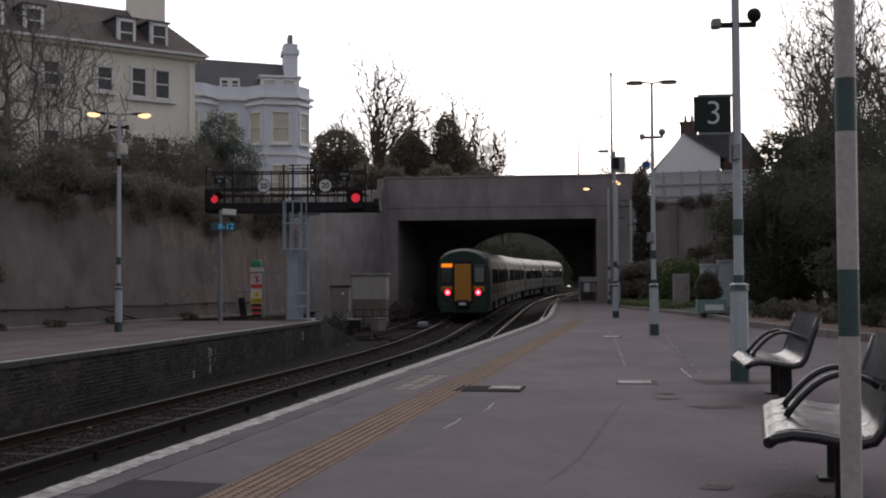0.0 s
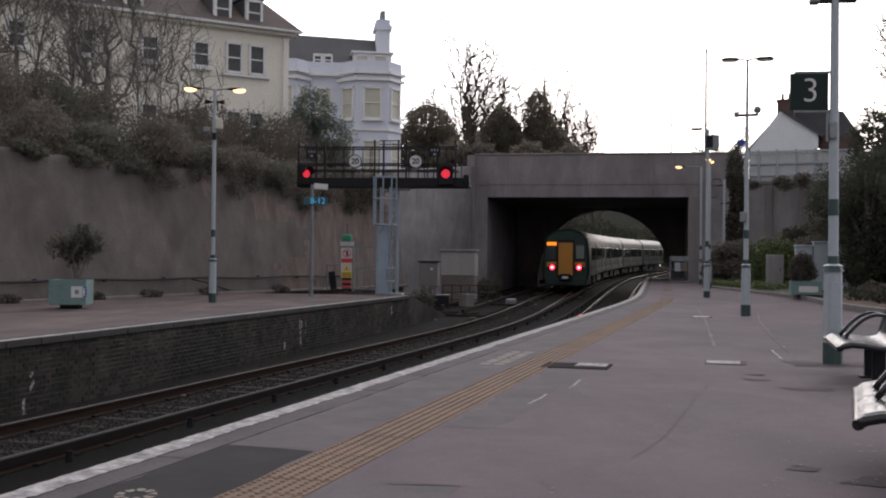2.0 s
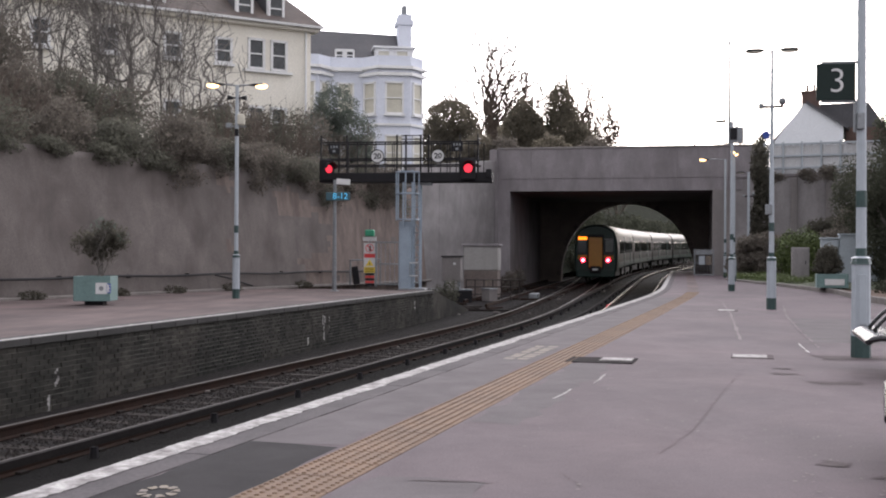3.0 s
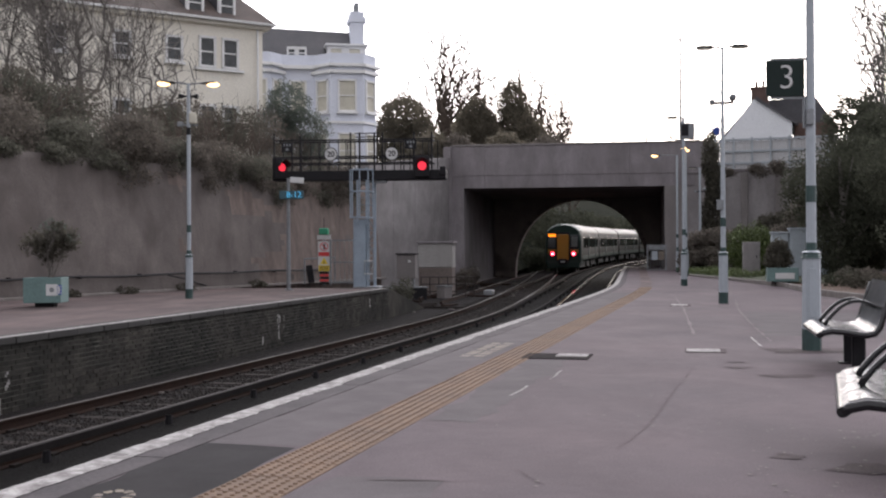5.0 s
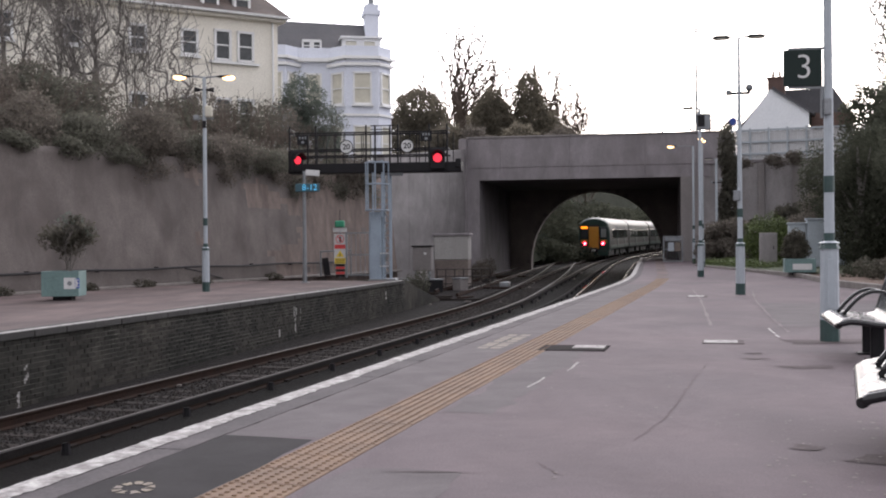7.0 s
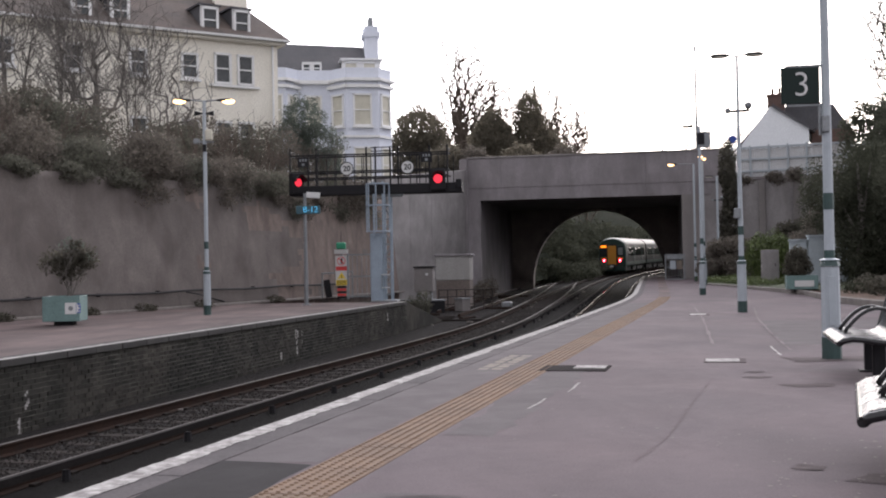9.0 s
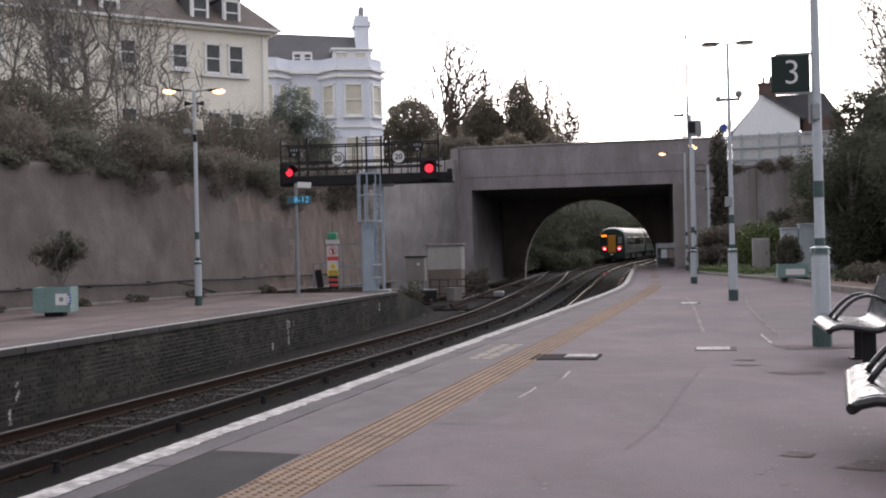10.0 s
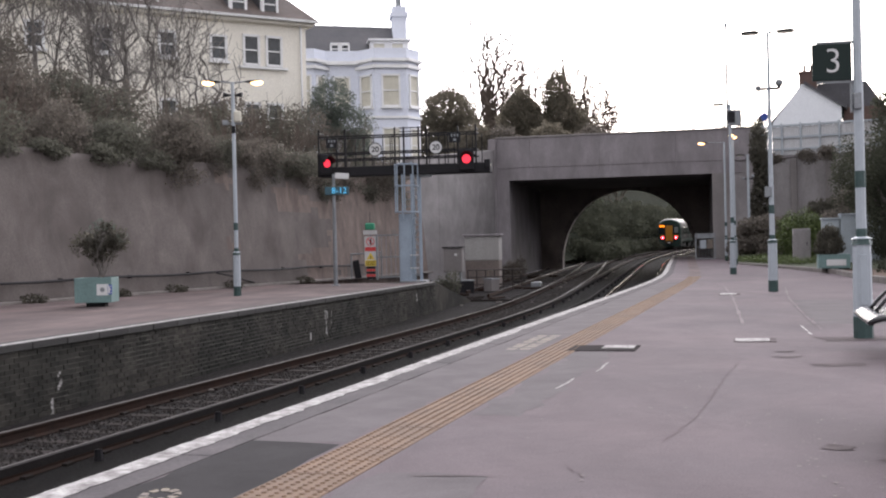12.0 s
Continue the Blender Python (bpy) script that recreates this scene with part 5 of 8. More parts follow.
def crown_tree(x, y, z, h, width, seed, label, material, tips=420, low=0.3, depth=None, minr=0.014, step=0.55, bias=0.7, swell=2.3):
    """Bare tree grown tip by tip: every twig joins the nearest older branch on its way to the trunk."""
    t = thing("tree", x, y, z, 0, label, "tree")
    rnd = np.random.RandomState(seed)
    depth = depth or width
    mid, half = h * (low + 1) / 2, h * (1 - low) / 2
    d = rnd.normal(size=(tips, 3))
    d /= np.linalg.norm(d, axis=1)[:, None]
    rad = 1 - 0.75 * rnd.rand(tips) ** 2.0
    lump = np.array([noise.noise((v[0] * 1.7 + seed, v[1] * 1.7, v[2] * 1.7)) for v in d])
    goal = d * (rad * (1 + 0.35 * lump))[:, None] * np.array([width / 2, depth / 2, half]) + np.array([0, 0, mid])
    goal[:, :2] *= (0.55 + 0.45 * np.clip((h - goal[:, 2]) / (h * (1 - low)) * 1.6, 0, 1))[:, None]
    pts, up, way = [np.array([0, 0, -0.3])], [-1], [np.array([0, 0, 1.0])]
    for k in range(1, 15):
        pts.append(np.array([rnd.normal(0, 0.006) * h, rnd.normal(0, 0.006) * h, h * 0.62 * k / 14]))
        up.append(k - 1)
        way.append(np.array([0, 0, 1.0]))
    trunk_n = len(pts)
    order = np.argsort(np.linalg.norm(goal - np.array([0, 0, h * low]), axis=1))
    for g in goal[order]:
        P = np.array(pts)
        v = g - P
        dist = np.linalg.norm(v, axis=1)
        # branches leave their parents outwards and upwards
        cost = dist + bias * np.maximum(0, P[:, 2] + 0.35 * np.hypot(v[:, 0], v[:, 1]) - g[2]) + 0.12 * np.linalg.norm(P[:, :2], axis=1)
        turn = 1 - np.sum(v * np.array(way), axis=1) / (dist + 1e-6)
        cost += 1.1 * dist * np.maximum(0, turn - 0.12)
        cost[:3] += 99
        j = int(np.argmin(cost))
        n = max(1, int(dist[j] / step))
        a, last = P[j], j
        sag = np.array([0, 0, 0.10 * dist[j]])
        for k in range(1, n + 1):
            f = k / n
            q = a + (g - a) * f - sag * 4 * f * (1 - f) * 0.4 + rnd.normal(0, 0.03 * step, 3) * (k < n)
            way.append((q - pts[last]) / (np.linalg.norm(q - pts[last]) + 1e-6))
            pts.append(q)
            up.append(last)
            last = len(pts) - 1
    load = np.zeros(len(pts))
    kids = np.zeros(len(pts), int)
    for k in up[1:]:
        kids[k] += 1
    for k in range(len(pts) - 1, 0, -1):
        if kids[k] == 0:
            load[k] = 1
        load[up[k]] += load[k]
    size = np.maximum(minr, minr * load ** (1 / swell))
    tr, cr = [], []
    for k in range(1, len(pts)):
        u = up[k]
        r0 = size[u] if u < trunk_n and k < trunk_n else min(size[u], size[k] * 1.25)
        (tr if k < trunk_n else cr).append((Vector(pts[u]), Vector(pts[k]), float(r0), float(size[k])))
    branch_mesh("trunk", tr, material, t)
    branch_mesh("crown", cr, material, t, 5, "bare twiggy crown")
    return t


def fan_tree(x, y, z, h, width, seed, label, material, limbs=30, low=0.3, r=0.35, minr=0.017, fine=3):
    """Bare broad crown: limbs fan out from the trunk to a rounded outline, with twigs all along them."""
    t = thing("tree", x, y, z, 0, label, "tree")
    rnd = random.Random(seed)
    trunk, crown = [], []
    p = Vector((0, 0, -0.3))
    for k in range(8):
        q = Vector((rnd.gauss(0, 0.012) * h, rnd.gauss(0, 0.012) * h, h * 0.66 * (k + 1) / 8))
        trunk.append((p.copy(), q.copy(), r * (1 - 0.1 * k), r * (1 - 0.1 * (k + 1))))
        p = q
    for i in range(limbs):
        u = rnd.uniform(0, 2 * math.pi)
        e = rnd.uniform(-0.45, 0.97)
        c = math.sqrt(max(0, 1 - e * e)) * rnd.uniform(0.8, 1.0)
        mid = h * (low + 1) / 2 + 0.0
        end = Vector((math.cos(u) * c * width / 2, math.sin(u) * c * width / 2, mid + e * h * (1 - low) / 2)) * rnd.uniform(0.9, 1.03)
        z0 = h * rnd.uniform(low * 0.75, 0.6) if e > -0.1 else h * low * 0.8
        z0 = min(z0, end.z * 0.8)
        a = Vector((0, 0, z0))
        b = a + Vector((end.x * 0.45, end.y * 0.45, (end.z - z0) * 0.35))
        rr = r * rnd.uniform(0.22, 0.4)
        last = a
        n = 8
        for k in range(1, n + 1):
            f = k / n
            q = a * (1 - f) ** 2 + b * 2 * f * (1 - f) + end * f * f + Vector((rnd.gauss(0, 0.006), rnd.gauss(0, 0.006), rnd.gauss(0, 0.006))) * h
            r1 = max(minr, rr * (1 - 0.85 * f))
            crown.append((last.copy(), q.copy(), max(minr, rr * (1 - 0.85 * (k - 1) / n)), r1))
            if k > 2:
                d = (q - last).normalized()
                for _ in range(fine):
                    side = Vector((rnd.gauss(0, 1), rnd.gauss(0, 1), rnd.gauss(0.2, 0.8))).normalized()
                    w = (d * 0.75 + side * 0.65).normalized()
                    L = h * rnd.uniform(0.05, 0.09)
                    q1 = q + w * L
                    crown.append((q.copy(), q1.copy(), max(minr, r1 * 0.5), minr))
                    for _ in range(2):
                        side = Vector((rnd.gauss(0, 1), rnd.gauss(0, 1), rnd.gauss(0.2, 0.8))).normalized()
                        crown.append((q1.copy(), q1 + (w * 0.8 + side * 0.6).normalized() * L * 0.6, minr, minr * 0.7))
            last = q
    branch_mesh("trunk", trunk, material, t)
    branch_mesh("crown", crown, material, t, 5, "bare fine-twigged crown")
    return t


def evergreen(x, y, z, blobs, count, size, material, label, seed, trunk=True, category="tree", name="tree"):
    t = thing(name, x, y, z, 0, label, category)
    if trunk:
        top = max(b[2] for b in blobs)
        pieces = [(Vector((0, 0, -0.3)), Vector((0.1, 0, top * 0.6)), 0.22, 0.12), (Vector((0.1, 0, top * 0.6)), Vector((0, 0, top)), 0.12, 0.03)]
        for b in blobs:
            pieces.append((Vector((0.05, 0, max(0.2, b[2] * 0.45))), Vector(b[:3]), 0.07, 0.02))
        branch_mesh("trunk", pieces, BARK, t)
    leaves("crown", blobs, count, size, material, t, "dense leafy crown" if trunk else "", seed)
    return t


def planter(x, y, rz, w, h, d, z0=0.06):
    p = thing("planter", x, y, z0 - 0.06, rz, "teal-green square planter with a white arrow notice", "planter", "station planters")
    for s in (-1, 1):
        part("side_board", cube(s * (w / 2 - 0.02), 0, 0.1 + h / 2, 0.04, d, h, bevel=0.006), TEAL, p)
        part("end_board", cube(0, s * (d / 2 - 0.02), 0.1 + h / 2, w - 0.082, 0.04, h, bevel=0.006), TEAL, p)
    part("rim", cube(0, 0, 0.1 + h - 0.05, w - 0.06, d - 0.06, 0.03), SOIL, p, "dark potting soil")
    part("plinth", cube(0, 0, 0.05, w * 0.5, d * 0.5, 0.1), BLACK, p)
    return p


pl = planter(-9.18, 26.9, 6, 0.84, 0.58, 0.84)
part("notice", cube(0.22, -0.425, 0.40, 0.26, 0.012, 0.26), SIGN_WHITE, pl, "white notice")
part("blue_panel", cube(0.39, -0.426, 0.40, 0.1, 0.012, 0.22), SIGN_BLUE, pl)
for k in range(3):
    part("notice_bar", cube(0.39, -0.434, 0.47 - k * 0.07, 0.08, 0.006, 0.018), SIGN_WHITE, pl)
arrow = bmesh.new()
vs = [arrow.verts.new((0.35, -0.435, 0.53)), arrow.verts.new((0.41, -0.435, 0.40)), arrow.verts.new((0.35, -0.435, 0.27))]
arrow.faces.new(vs)
part("arrow", arrow, SIGN_WHITE, pl)
part("round_mark", tube(bmesh.new(), (0.22, -0.43, 0.40), (0.22, -0.438, 0.40), 0.055, None, 12), STEEL, pl)

shrub = thing("shrub", -9.1, 26.9, 0.62, 0, "loose leggy evergreen shrub in the planter", "shrub")
rs = random.Random(5)
st = []
for k in range(7):
    twigs((rs.uniform(-.08, .08), rs.uniform(-.08, .08), -0.05), (rs.uniform(-.35, .35), rs.uniform(-.3, .3), 1), 0.75, 0.02, 2, rs, st, 0.45, 0.1, 2, 0.6, 0.005)
tagged(branch_mesh("twig_mass", st, BARK, shrub), kind="stuff")
leaves("foliage", [(-0.3, 0, 0.85, 0.42, 0.4, 0.32), (0.25, 0, 1.0, 0.42, 0.4, 0.32), (0.02, 0.05, 0.72, 0.42, 0.4, 0.36), (0.5, 0, 0.85, 0.28, 0.3, 0.22), (0.2, 0, 1.25, 0.2, 0.2, 0.16)], 1900, 0.055, LEAF, shrub, "", 3, 0.4, 0.8)
tagged(leaves("pale_tips", [(0.1, -0.15, 1.25, 0.35, 0.3, 0.18), (0.55, -0.1, 0.95, 0.2, 0.2, 0.2)], 120, 0.06, LEAF_GREY, shrub, "", 4, 0.3, 0.9), kind="stuff")

pr = planter(11.62, 39.2, -12, 1.0, 0.46, 0.9, 0.16)
part("notice", cube(0.06, -0.46, 0.29, 0.62, 0.014, 0.2), SIGN_WHITE, pr, "white notice strip")
topiary = thing("topiary_bush", 11.5, 39.2, 0.5, 0, "clipped round dark evergreen bush in the planter", "bush")
branch_mesh("stem", [(Vector((0, 0, -0.1)), Vector((0, 0, 0.5)), 0.04, 0.03)], BARK, topiary)
leaves("foliage", [(0, 0, 0.42, 0.47, 0.47, 0.4), (0, 0, 0.72, 0.38, 0.38, 0.42)], 6200, 0.035, LEAF, topiary, "", 9, 0.6, 0.5)


# ---- signal gantry on the opposite platform's end ----
def signal_gantry():
    g = thing("signal_gantry", -2.45, 40.4, 0, -6, "black cantilever gantry with two red signals, pale blue post", "signal")
    post = part("post", cube(-0.14, 0, 1.2, 0.44, 0.42, 2.4, bevel=0.02), BLUEGREY, g, "pale blue-grey steel post cabinet")
    part("post_door", cube(-0.16, -0.215, 1.2, 0.3, 0.02, 2.0, bevel=0.006), BLUEGREY, post)
    # open lattice mast beside the cabinet
    for x in (0.13, 0.36):
        for yy in (-0.06, 0.18):
            part("mast_leg", cube(x, yy, 2.05, 0.06, 0.06, 4.1, bevel=0.008), BLUEGREY, g)
    for k in range(9):
        z = 0.25 + k * 0.44
        for yy in (-0.06, 0.18):
            part("mast_brace", cube(0.245, yy, z, 0.17, 0.03, 0.05), STEEL, g)
            part("mast_brace", tube(bmesh.new(), (0.14 if k % 2 else 0.35, yy, z + 0.03), (0.35 if k % 2 else 0.14, yy, z + 0.41), 0.014, None, 6), STEEL, g)
    part("mast_base", cube(0.1, 0.04, 0.03, 0.95, 0.7, 0.06, bevel=0.01), STEEL, g)
    for z in (0.95, 0.5):
        part("step_bar", cube(0.18, -0.24, z, 0.3, 0.03, 0.03), SIGN_WHITE, post)
    for x in (0.04, 0.32):
        part("step_bar", cube(x, -0.24, 0.72, 0.025, 0.025, 0.5), STEEL, post)
    # ladder and safety cage
    for x in (-0.2, 0.12):
        part("ladder_rail", cube(x, -0.26, 3.2, 0.055, 0.055, 2.0), BLUEGREY, g)
    for k in range(8):
        part("rung", cube(-0.04, -0.26, 2.4 + k * 0.25, 0.32, 0.025, 0.025), STEEL, g)
    for z in (2.45, 3.35, 4.1):
        pts = [(-0.04 + 0.40 * math.cos(a), -0.3 - 0.42 * math.sin(a), z) for a in (math.pi * k / 12 for k in range(13))]
        part("cage_hoop", pipe(bmesh.new(), pts, 0.03, 6), BLUEGREY, g)
    for a in (0.0, 0.8, 1.57, 2.34, 3.14):
        x, y = -0.04 + 0.40 * math.cos(a), -0.3 - 0.42 * math.sin(a)
        part("cage_bar", cube(x, y, 3.28, 0.045, 0.02, 1.7), BLUEGREY, g)
    # walkway beam
    beam = part("beam", cube(-0.35, 0.05, 3.93, 6.1, 0.7, 0.34, bevel=0.02), BLACK, g, "deep black steel walkway beam")
    part("beam_bracket", cube(0.3, 0.05, 3.72, 0.6, 0.4, 0.1), STEEL, beam)
    part("tail_box", cube(2.6, -0.32, 4.05, 0.2, 0.12, 0.3, bevel=0.02), BLACK, beam)
    # railings
    for yy in (-0.32, 0.42):
        for z in (4.36, 4.58, 5.16):
            part("handrail", cube(-0.55, yy, z, 5.6, 0.04, 0.05), BLACK, g)
        for k in range(18):
            x = -3.33 + k * 0.327 + (0.12 if yy > 0 else 0)
            if abs(x + 0.04) > 0.35 and (k % 3 or yy < 0):
                part("baluster", cube(x, yy, 4.63, 0.03, 0.03, 1.08), BLACK, g)
    for x in (-3.33, 2.22):
        for z in (4.58, 5.16, 5.3):
            part("handrail", cube(x, 0.05, z, 0.04, 0.74, 0.045), BLACK, g)
    for x in (-3.33, -2.4, -0.62, -0.3, 0.22, 0.5, 1.6, 2.22):
        part("tall_post", cube(x, -0.33, 4.75, 0.055, 0.055, 1.32), BLACK, g)
    for z in (5.1, 5.25, 5.38):
        part("gate_rail", cube(-0.03, -0.36, z, 0.85, 0.03, 0.03), BLACK, g)
    for x, turn in ((-3.1, 50), (2.0 - 0.11, 8)):
        m = pose(x, -0.42, 4.2, 0, 0, turn)
        hb = cube(0, 0, 0, 0.52, 0.2, 0.72, m, 0.02)
        head = part("signal_head", hb, BLACK, g, "black signal head")
        lens = tube(bmesh.new(), m @ Vector((0, -0.1, 0.02)), m @ Vector((0, -0.13, 0.02)), 0.15 if x > 0 else 0.135, None, 20)
        part("signal_lens", lens, RED_GLOW, head, "glowing red signal lens")
        hood = bmesh.new()
        pts0 = [m @ Vector((0.22 * math.cos(a), -0.1, 0.02 + 0.22 * math.sin(a))) for a in (math.pi * k / 10 for k in range(11))]
        pts1 = [m @ Vector((0.22 * math.cos(a), -0.34, 0.05 + 0.22 * math.sin(a))) for a in (math.pi * k / 10 for k in range(11))]
        A, B = [hood.verts.new(p) for p in pts0], [hood.verts.new(p) for p in pts1]
        for k in range(10):
            hood.faces.new((A[k], A[k + 1], B[k + 1], B[k]))
        part("hood", hood, BLACK, head)
    for x in (-1.30, 0.84):
        disc = part("speed_board", tube(bmesh.new(), (x, -0.40, 4.66), (x, -0.425, 4.66), 0.235, None, 28), SIGN_WHITE, g, "round white speed board")
        part("board_rim", pipe(bmesh.new(), [(x + 0.225 * math.cos(a), -0.427, 4.66 + 0.225 * math.sin(a)) for a in (2 * math.pi * k / 28 for k in range(29))], 0.016, 6), BLACK, disc)
        letters("20", 0.27, BLACK, disc, pose(x, -0.428, 4.655, 90), weight=0.022)
    for x, z in ((-2.85, 4.93), (1.5, 4.98)):
        plate = part("identity_plate", cube(x, -0.4, z, 0.4, 0.02, 0.34), BLACK, g, "black plate with white markings")
        for k in range(3):
            part("marking_bar", cube(x - 0.1 + k * 0.1, -0.414, z + 0.07, 0.05, 0.006, 0.09), STEEL, plate)
        part("marking_bar", cube(x, -0.414, z - 0.08, 0.1, 0.006, 0.08), STEEL, plate)
    # the post, its mast and the ladder stand a little to the side of the beam's middle
    for ob in g.children:
        if ob.name.split(".")[0] in ("post", "mast_leg", "mast_brace", "mast_base", "ladder_rail", "rung", "cage_hoop", "cage_bar"):
            ob.location.x -= 0.2


signal_gantry()

# stopping board post
stop = thing("car_stop_post", -5.04, 38.4, 0, 0, "grey post with a blue lit stopping board", "sign post")
part("post", tube(bmesh.new(), (0, 0, 0), (0, 0, 3.72), 0.075, 0.05), STEEL, stop)
part("post_flange", tube(bmesh.new(), (0, 0, 0), (0, 0, 0.03), 0.15, None, 12), STEEL, stop)
lb = part("led_board", cube(0.12, -0.1, 3.16, 0.8, 0.09, 0.27, bevel=0.015), SIGN_BOARD_BLUE, stop, "blue lit stopping board")
letters("8-12", 0.28, BLUE_GLOW, lb, pose(0.2, -0.148, 3.16, 90))
part("top_plate", cube(0.04, -0.1, 3.66, 0.46, 0.03, 0.19, pose(0, 0, 0, 0, 4, 0), 0.01), SIGN_WHITE, stop, "white plate")
part("clip", cube(0, -0.06, 3.66, 0.08, 0.06, 0.06), STEEL, stop)

# end-of-platform notice on a striped post, with a green box on top
nt = thing("warning_sign", -4.45, 44.3, 0, -4, "white and yellow trespass warning board below a green box", "sign")
part("post", cube(0, 0.04, 0.9, 0.08, 0.06, 1.8), STEEL, nt)
for k in range(5):
    part("stripe_board", cube(0, -0.005, 0.08 + k * 0.1, 0.34, 0.03, 0.085), SIGN_RED if k % 2 else BLACK, nt)
bd = part("board", cube(0, -0.02, 1.10, 0.46, 0.03, 1.14, bevel=0.01), SIGN_WHITE, nt, "white warning board")
ringp = [(0.15 * math.cos(a), -0.04, 1.48 + 0.15 * math.sin(a)) for a in (2 * math.pi * k / 20 for k in range(21))]
part("prohibition_ring", pipe(bmesh.new(), ringp, 0.016, 6), SIGN_RED, bd)
part("prohibition_bar", cube(0, -0.04, 1.48, 0.28, 0.012, 0.03, Matrix.Translation((0, 0, 1.48)) @ pose(0, 0, 0, 0, 45, 0) @ Matrix.Translation((0, 0, -1.48))), SIGN_RED, bd)
part("pictogram", cube(0.01, -0.037, 1.47, 0.07, 0.008, 0.2), BLACK, bd)
part("red_panel", cube(0, -0.038, 1.19, 0.42, 0.008, 0.16), SIGN_RED, bd)
tri = bmesh.new()
vs = [tri.verts.new((-0.16, -0.039, 0.8)), tri.verts.new((0.16, -0.039, 0.8)), tri.verts.new((0, -0.039, 1.06))]
tri.faces.new(vs)
part("warning_triangle", tri, SIGN_YELLOW, bd)
part("triangle_mark", cube(0, -0.045, 0.88, 0.03, 0.006, 0.12), BLACK, bd)
part("yellow_panel", cube(0, -0.038, 0.65, 0.42, 0.008, 0.22), SIGN_YELLOW, bd)
for k in range(3):
    part("text_bar", cube(0, -0.045, 0.71 - k * 0.06, 0.34, 0.006, 0.02), BLACK, bd)
part("white_label", cube(0, -0.02, 1.84, 0.52, 0.04, 0.16), SIGN_WHITE, nt)
part("green_box", cube(0, 0.0, 2.06, 0.36, 0.24, 0.26, bevel=0.04), SIGN_GREEN, nt, "green plastic box")
part("antenna", tube(bmesh.new(), (0, 0, 2.15), (0, 0, 2.6), 0.01), BLACK, nt)


def mesh_gate(x, y, z, rz, w, h, label, posts=2, fill=9):
    g = thing("metal_gate", x, y, z, rz, label, "gate")
    for s in (-1, 1):
        part("gate_post", cube(s * w / 2, 0, h / 2, 0.07, 0.07, h), STEEL, g)
    for zz in (0.1, h * 0.5, h - 0.04):
        part("gate_rail", cube(0, 0, zz, w - 0.08, 0.04, 0.05), STEEL, g)
    for k in range(fill):
        part("gate_bar", cube(-w / 2 + w * (k + 1) / (fill + 1), 0, h / 2, 0.018, 0.018, h - 0.1), STEEL, g)
    return g


mesh_gate(-3.75, 44.2, 0, -4, 0.9, 1.75, "galvanised frame gate at the platform end", fill=4)
gg = mesh_gate(12.44, 66.2, 0.1, -10, 1.05, 1.55, "grey gate at the platform's far end with notices", fill=5)
part("notice", cube(-0.12, -0.04, 0.92, 0.32, 0.02, 0.5), POLE, gg, "white notice")
part("notice", cube(0.25, -0.04, 0.92, 0.3, 0.02, 0.5), YELLOW, gg, "yellow notice")
part("header_board", cube(0, -0.04, 1.36, 0.9, 0.03, 0.22), STEEL, gg)
bk = thing("equipment_case", -5.0, 44.9, 0, 10, "small dark lineside case leaning by the gate", "cabinet")
part("case", cube(0, 0, 0.42, 0.24, 0.3, 0.7, pose(0, 0, 0, 0, -8, 0), 0.02), BLACK, bk)
rl = thing("handrail", -5.1, 46.0, 0, 0, "grey tube handrail at the platform end", "railing")
part("rail", tube(bmesh.new(), (-0.3, 0, 1.0), (0.9, 0, 1.05), 0.03), STEEL, rl)
for x in (-0.3, 0.9):
    part("post", tube(bmesh.new(), (x, 0, 0), (x, 0, 1.03), 0.03), STEEL, rl)

# ---- painted marks on the opposite platform's wall ----
def wall_paint(s, z, w, h, tilt=0.0):
    """Old paint broken up into flakes."""
    bm = bmesh.new()
    rnd = random.Random(int(s * 100))
    rows, cols = max(3, int(h / 0.035)), max(2, int(w / 0.035))
    for i in range(rows):
        for k in range(cols):
            if noise.noise((s + k * 0.55, i * 0.4, z * 3)) < -0.12 or rnd.random() < 0.12:
                continue
            y0 = s - w / 2 + w * k / cols + tilt * (z + h * i / rows)
            z0 = z - h / 2 + h * i / rows
            j = [rnd.uniform(-0.008, 0.008) for _ in range(8)]
            q = ((y0 + j[0], z0 + j[1]), (y0 + w / cols + j[2], z0 + j[3]), (y0 + w / cols + j[4], z0 + h / rows + j[5]), (y0 + j[6], z0 + h / rows + j[7]))
            bm.faces.new([bm.verts.new(far_m @ Vector((0.014, u, v))) for u, v in q])
    bmesh.ops.recalc_face_normals(bm, faces=bm.faces)
    tagged(part("painted_mark", bm, WHITE_LINE), "flaking white painted mark on the platform wall", "marking", kind="stuff")


wall_paint(-11.6, -0.40, 0.22, 0.24)
wall_paint(-11.6, -0.72, 0.10, 0.36)
wall_paint(-12.75, -0.86, 0.10, 0.2)
wall_paint(-11.2, -0.5, 0.05, 0.3)
wall_paint(-23.6, -0.62, 0.12, 0.26)
wall_paint(-23.8, -0.98, 0.11, 0.26)
wall_paint(-2.6, -0.4, 0.2, 0.26)

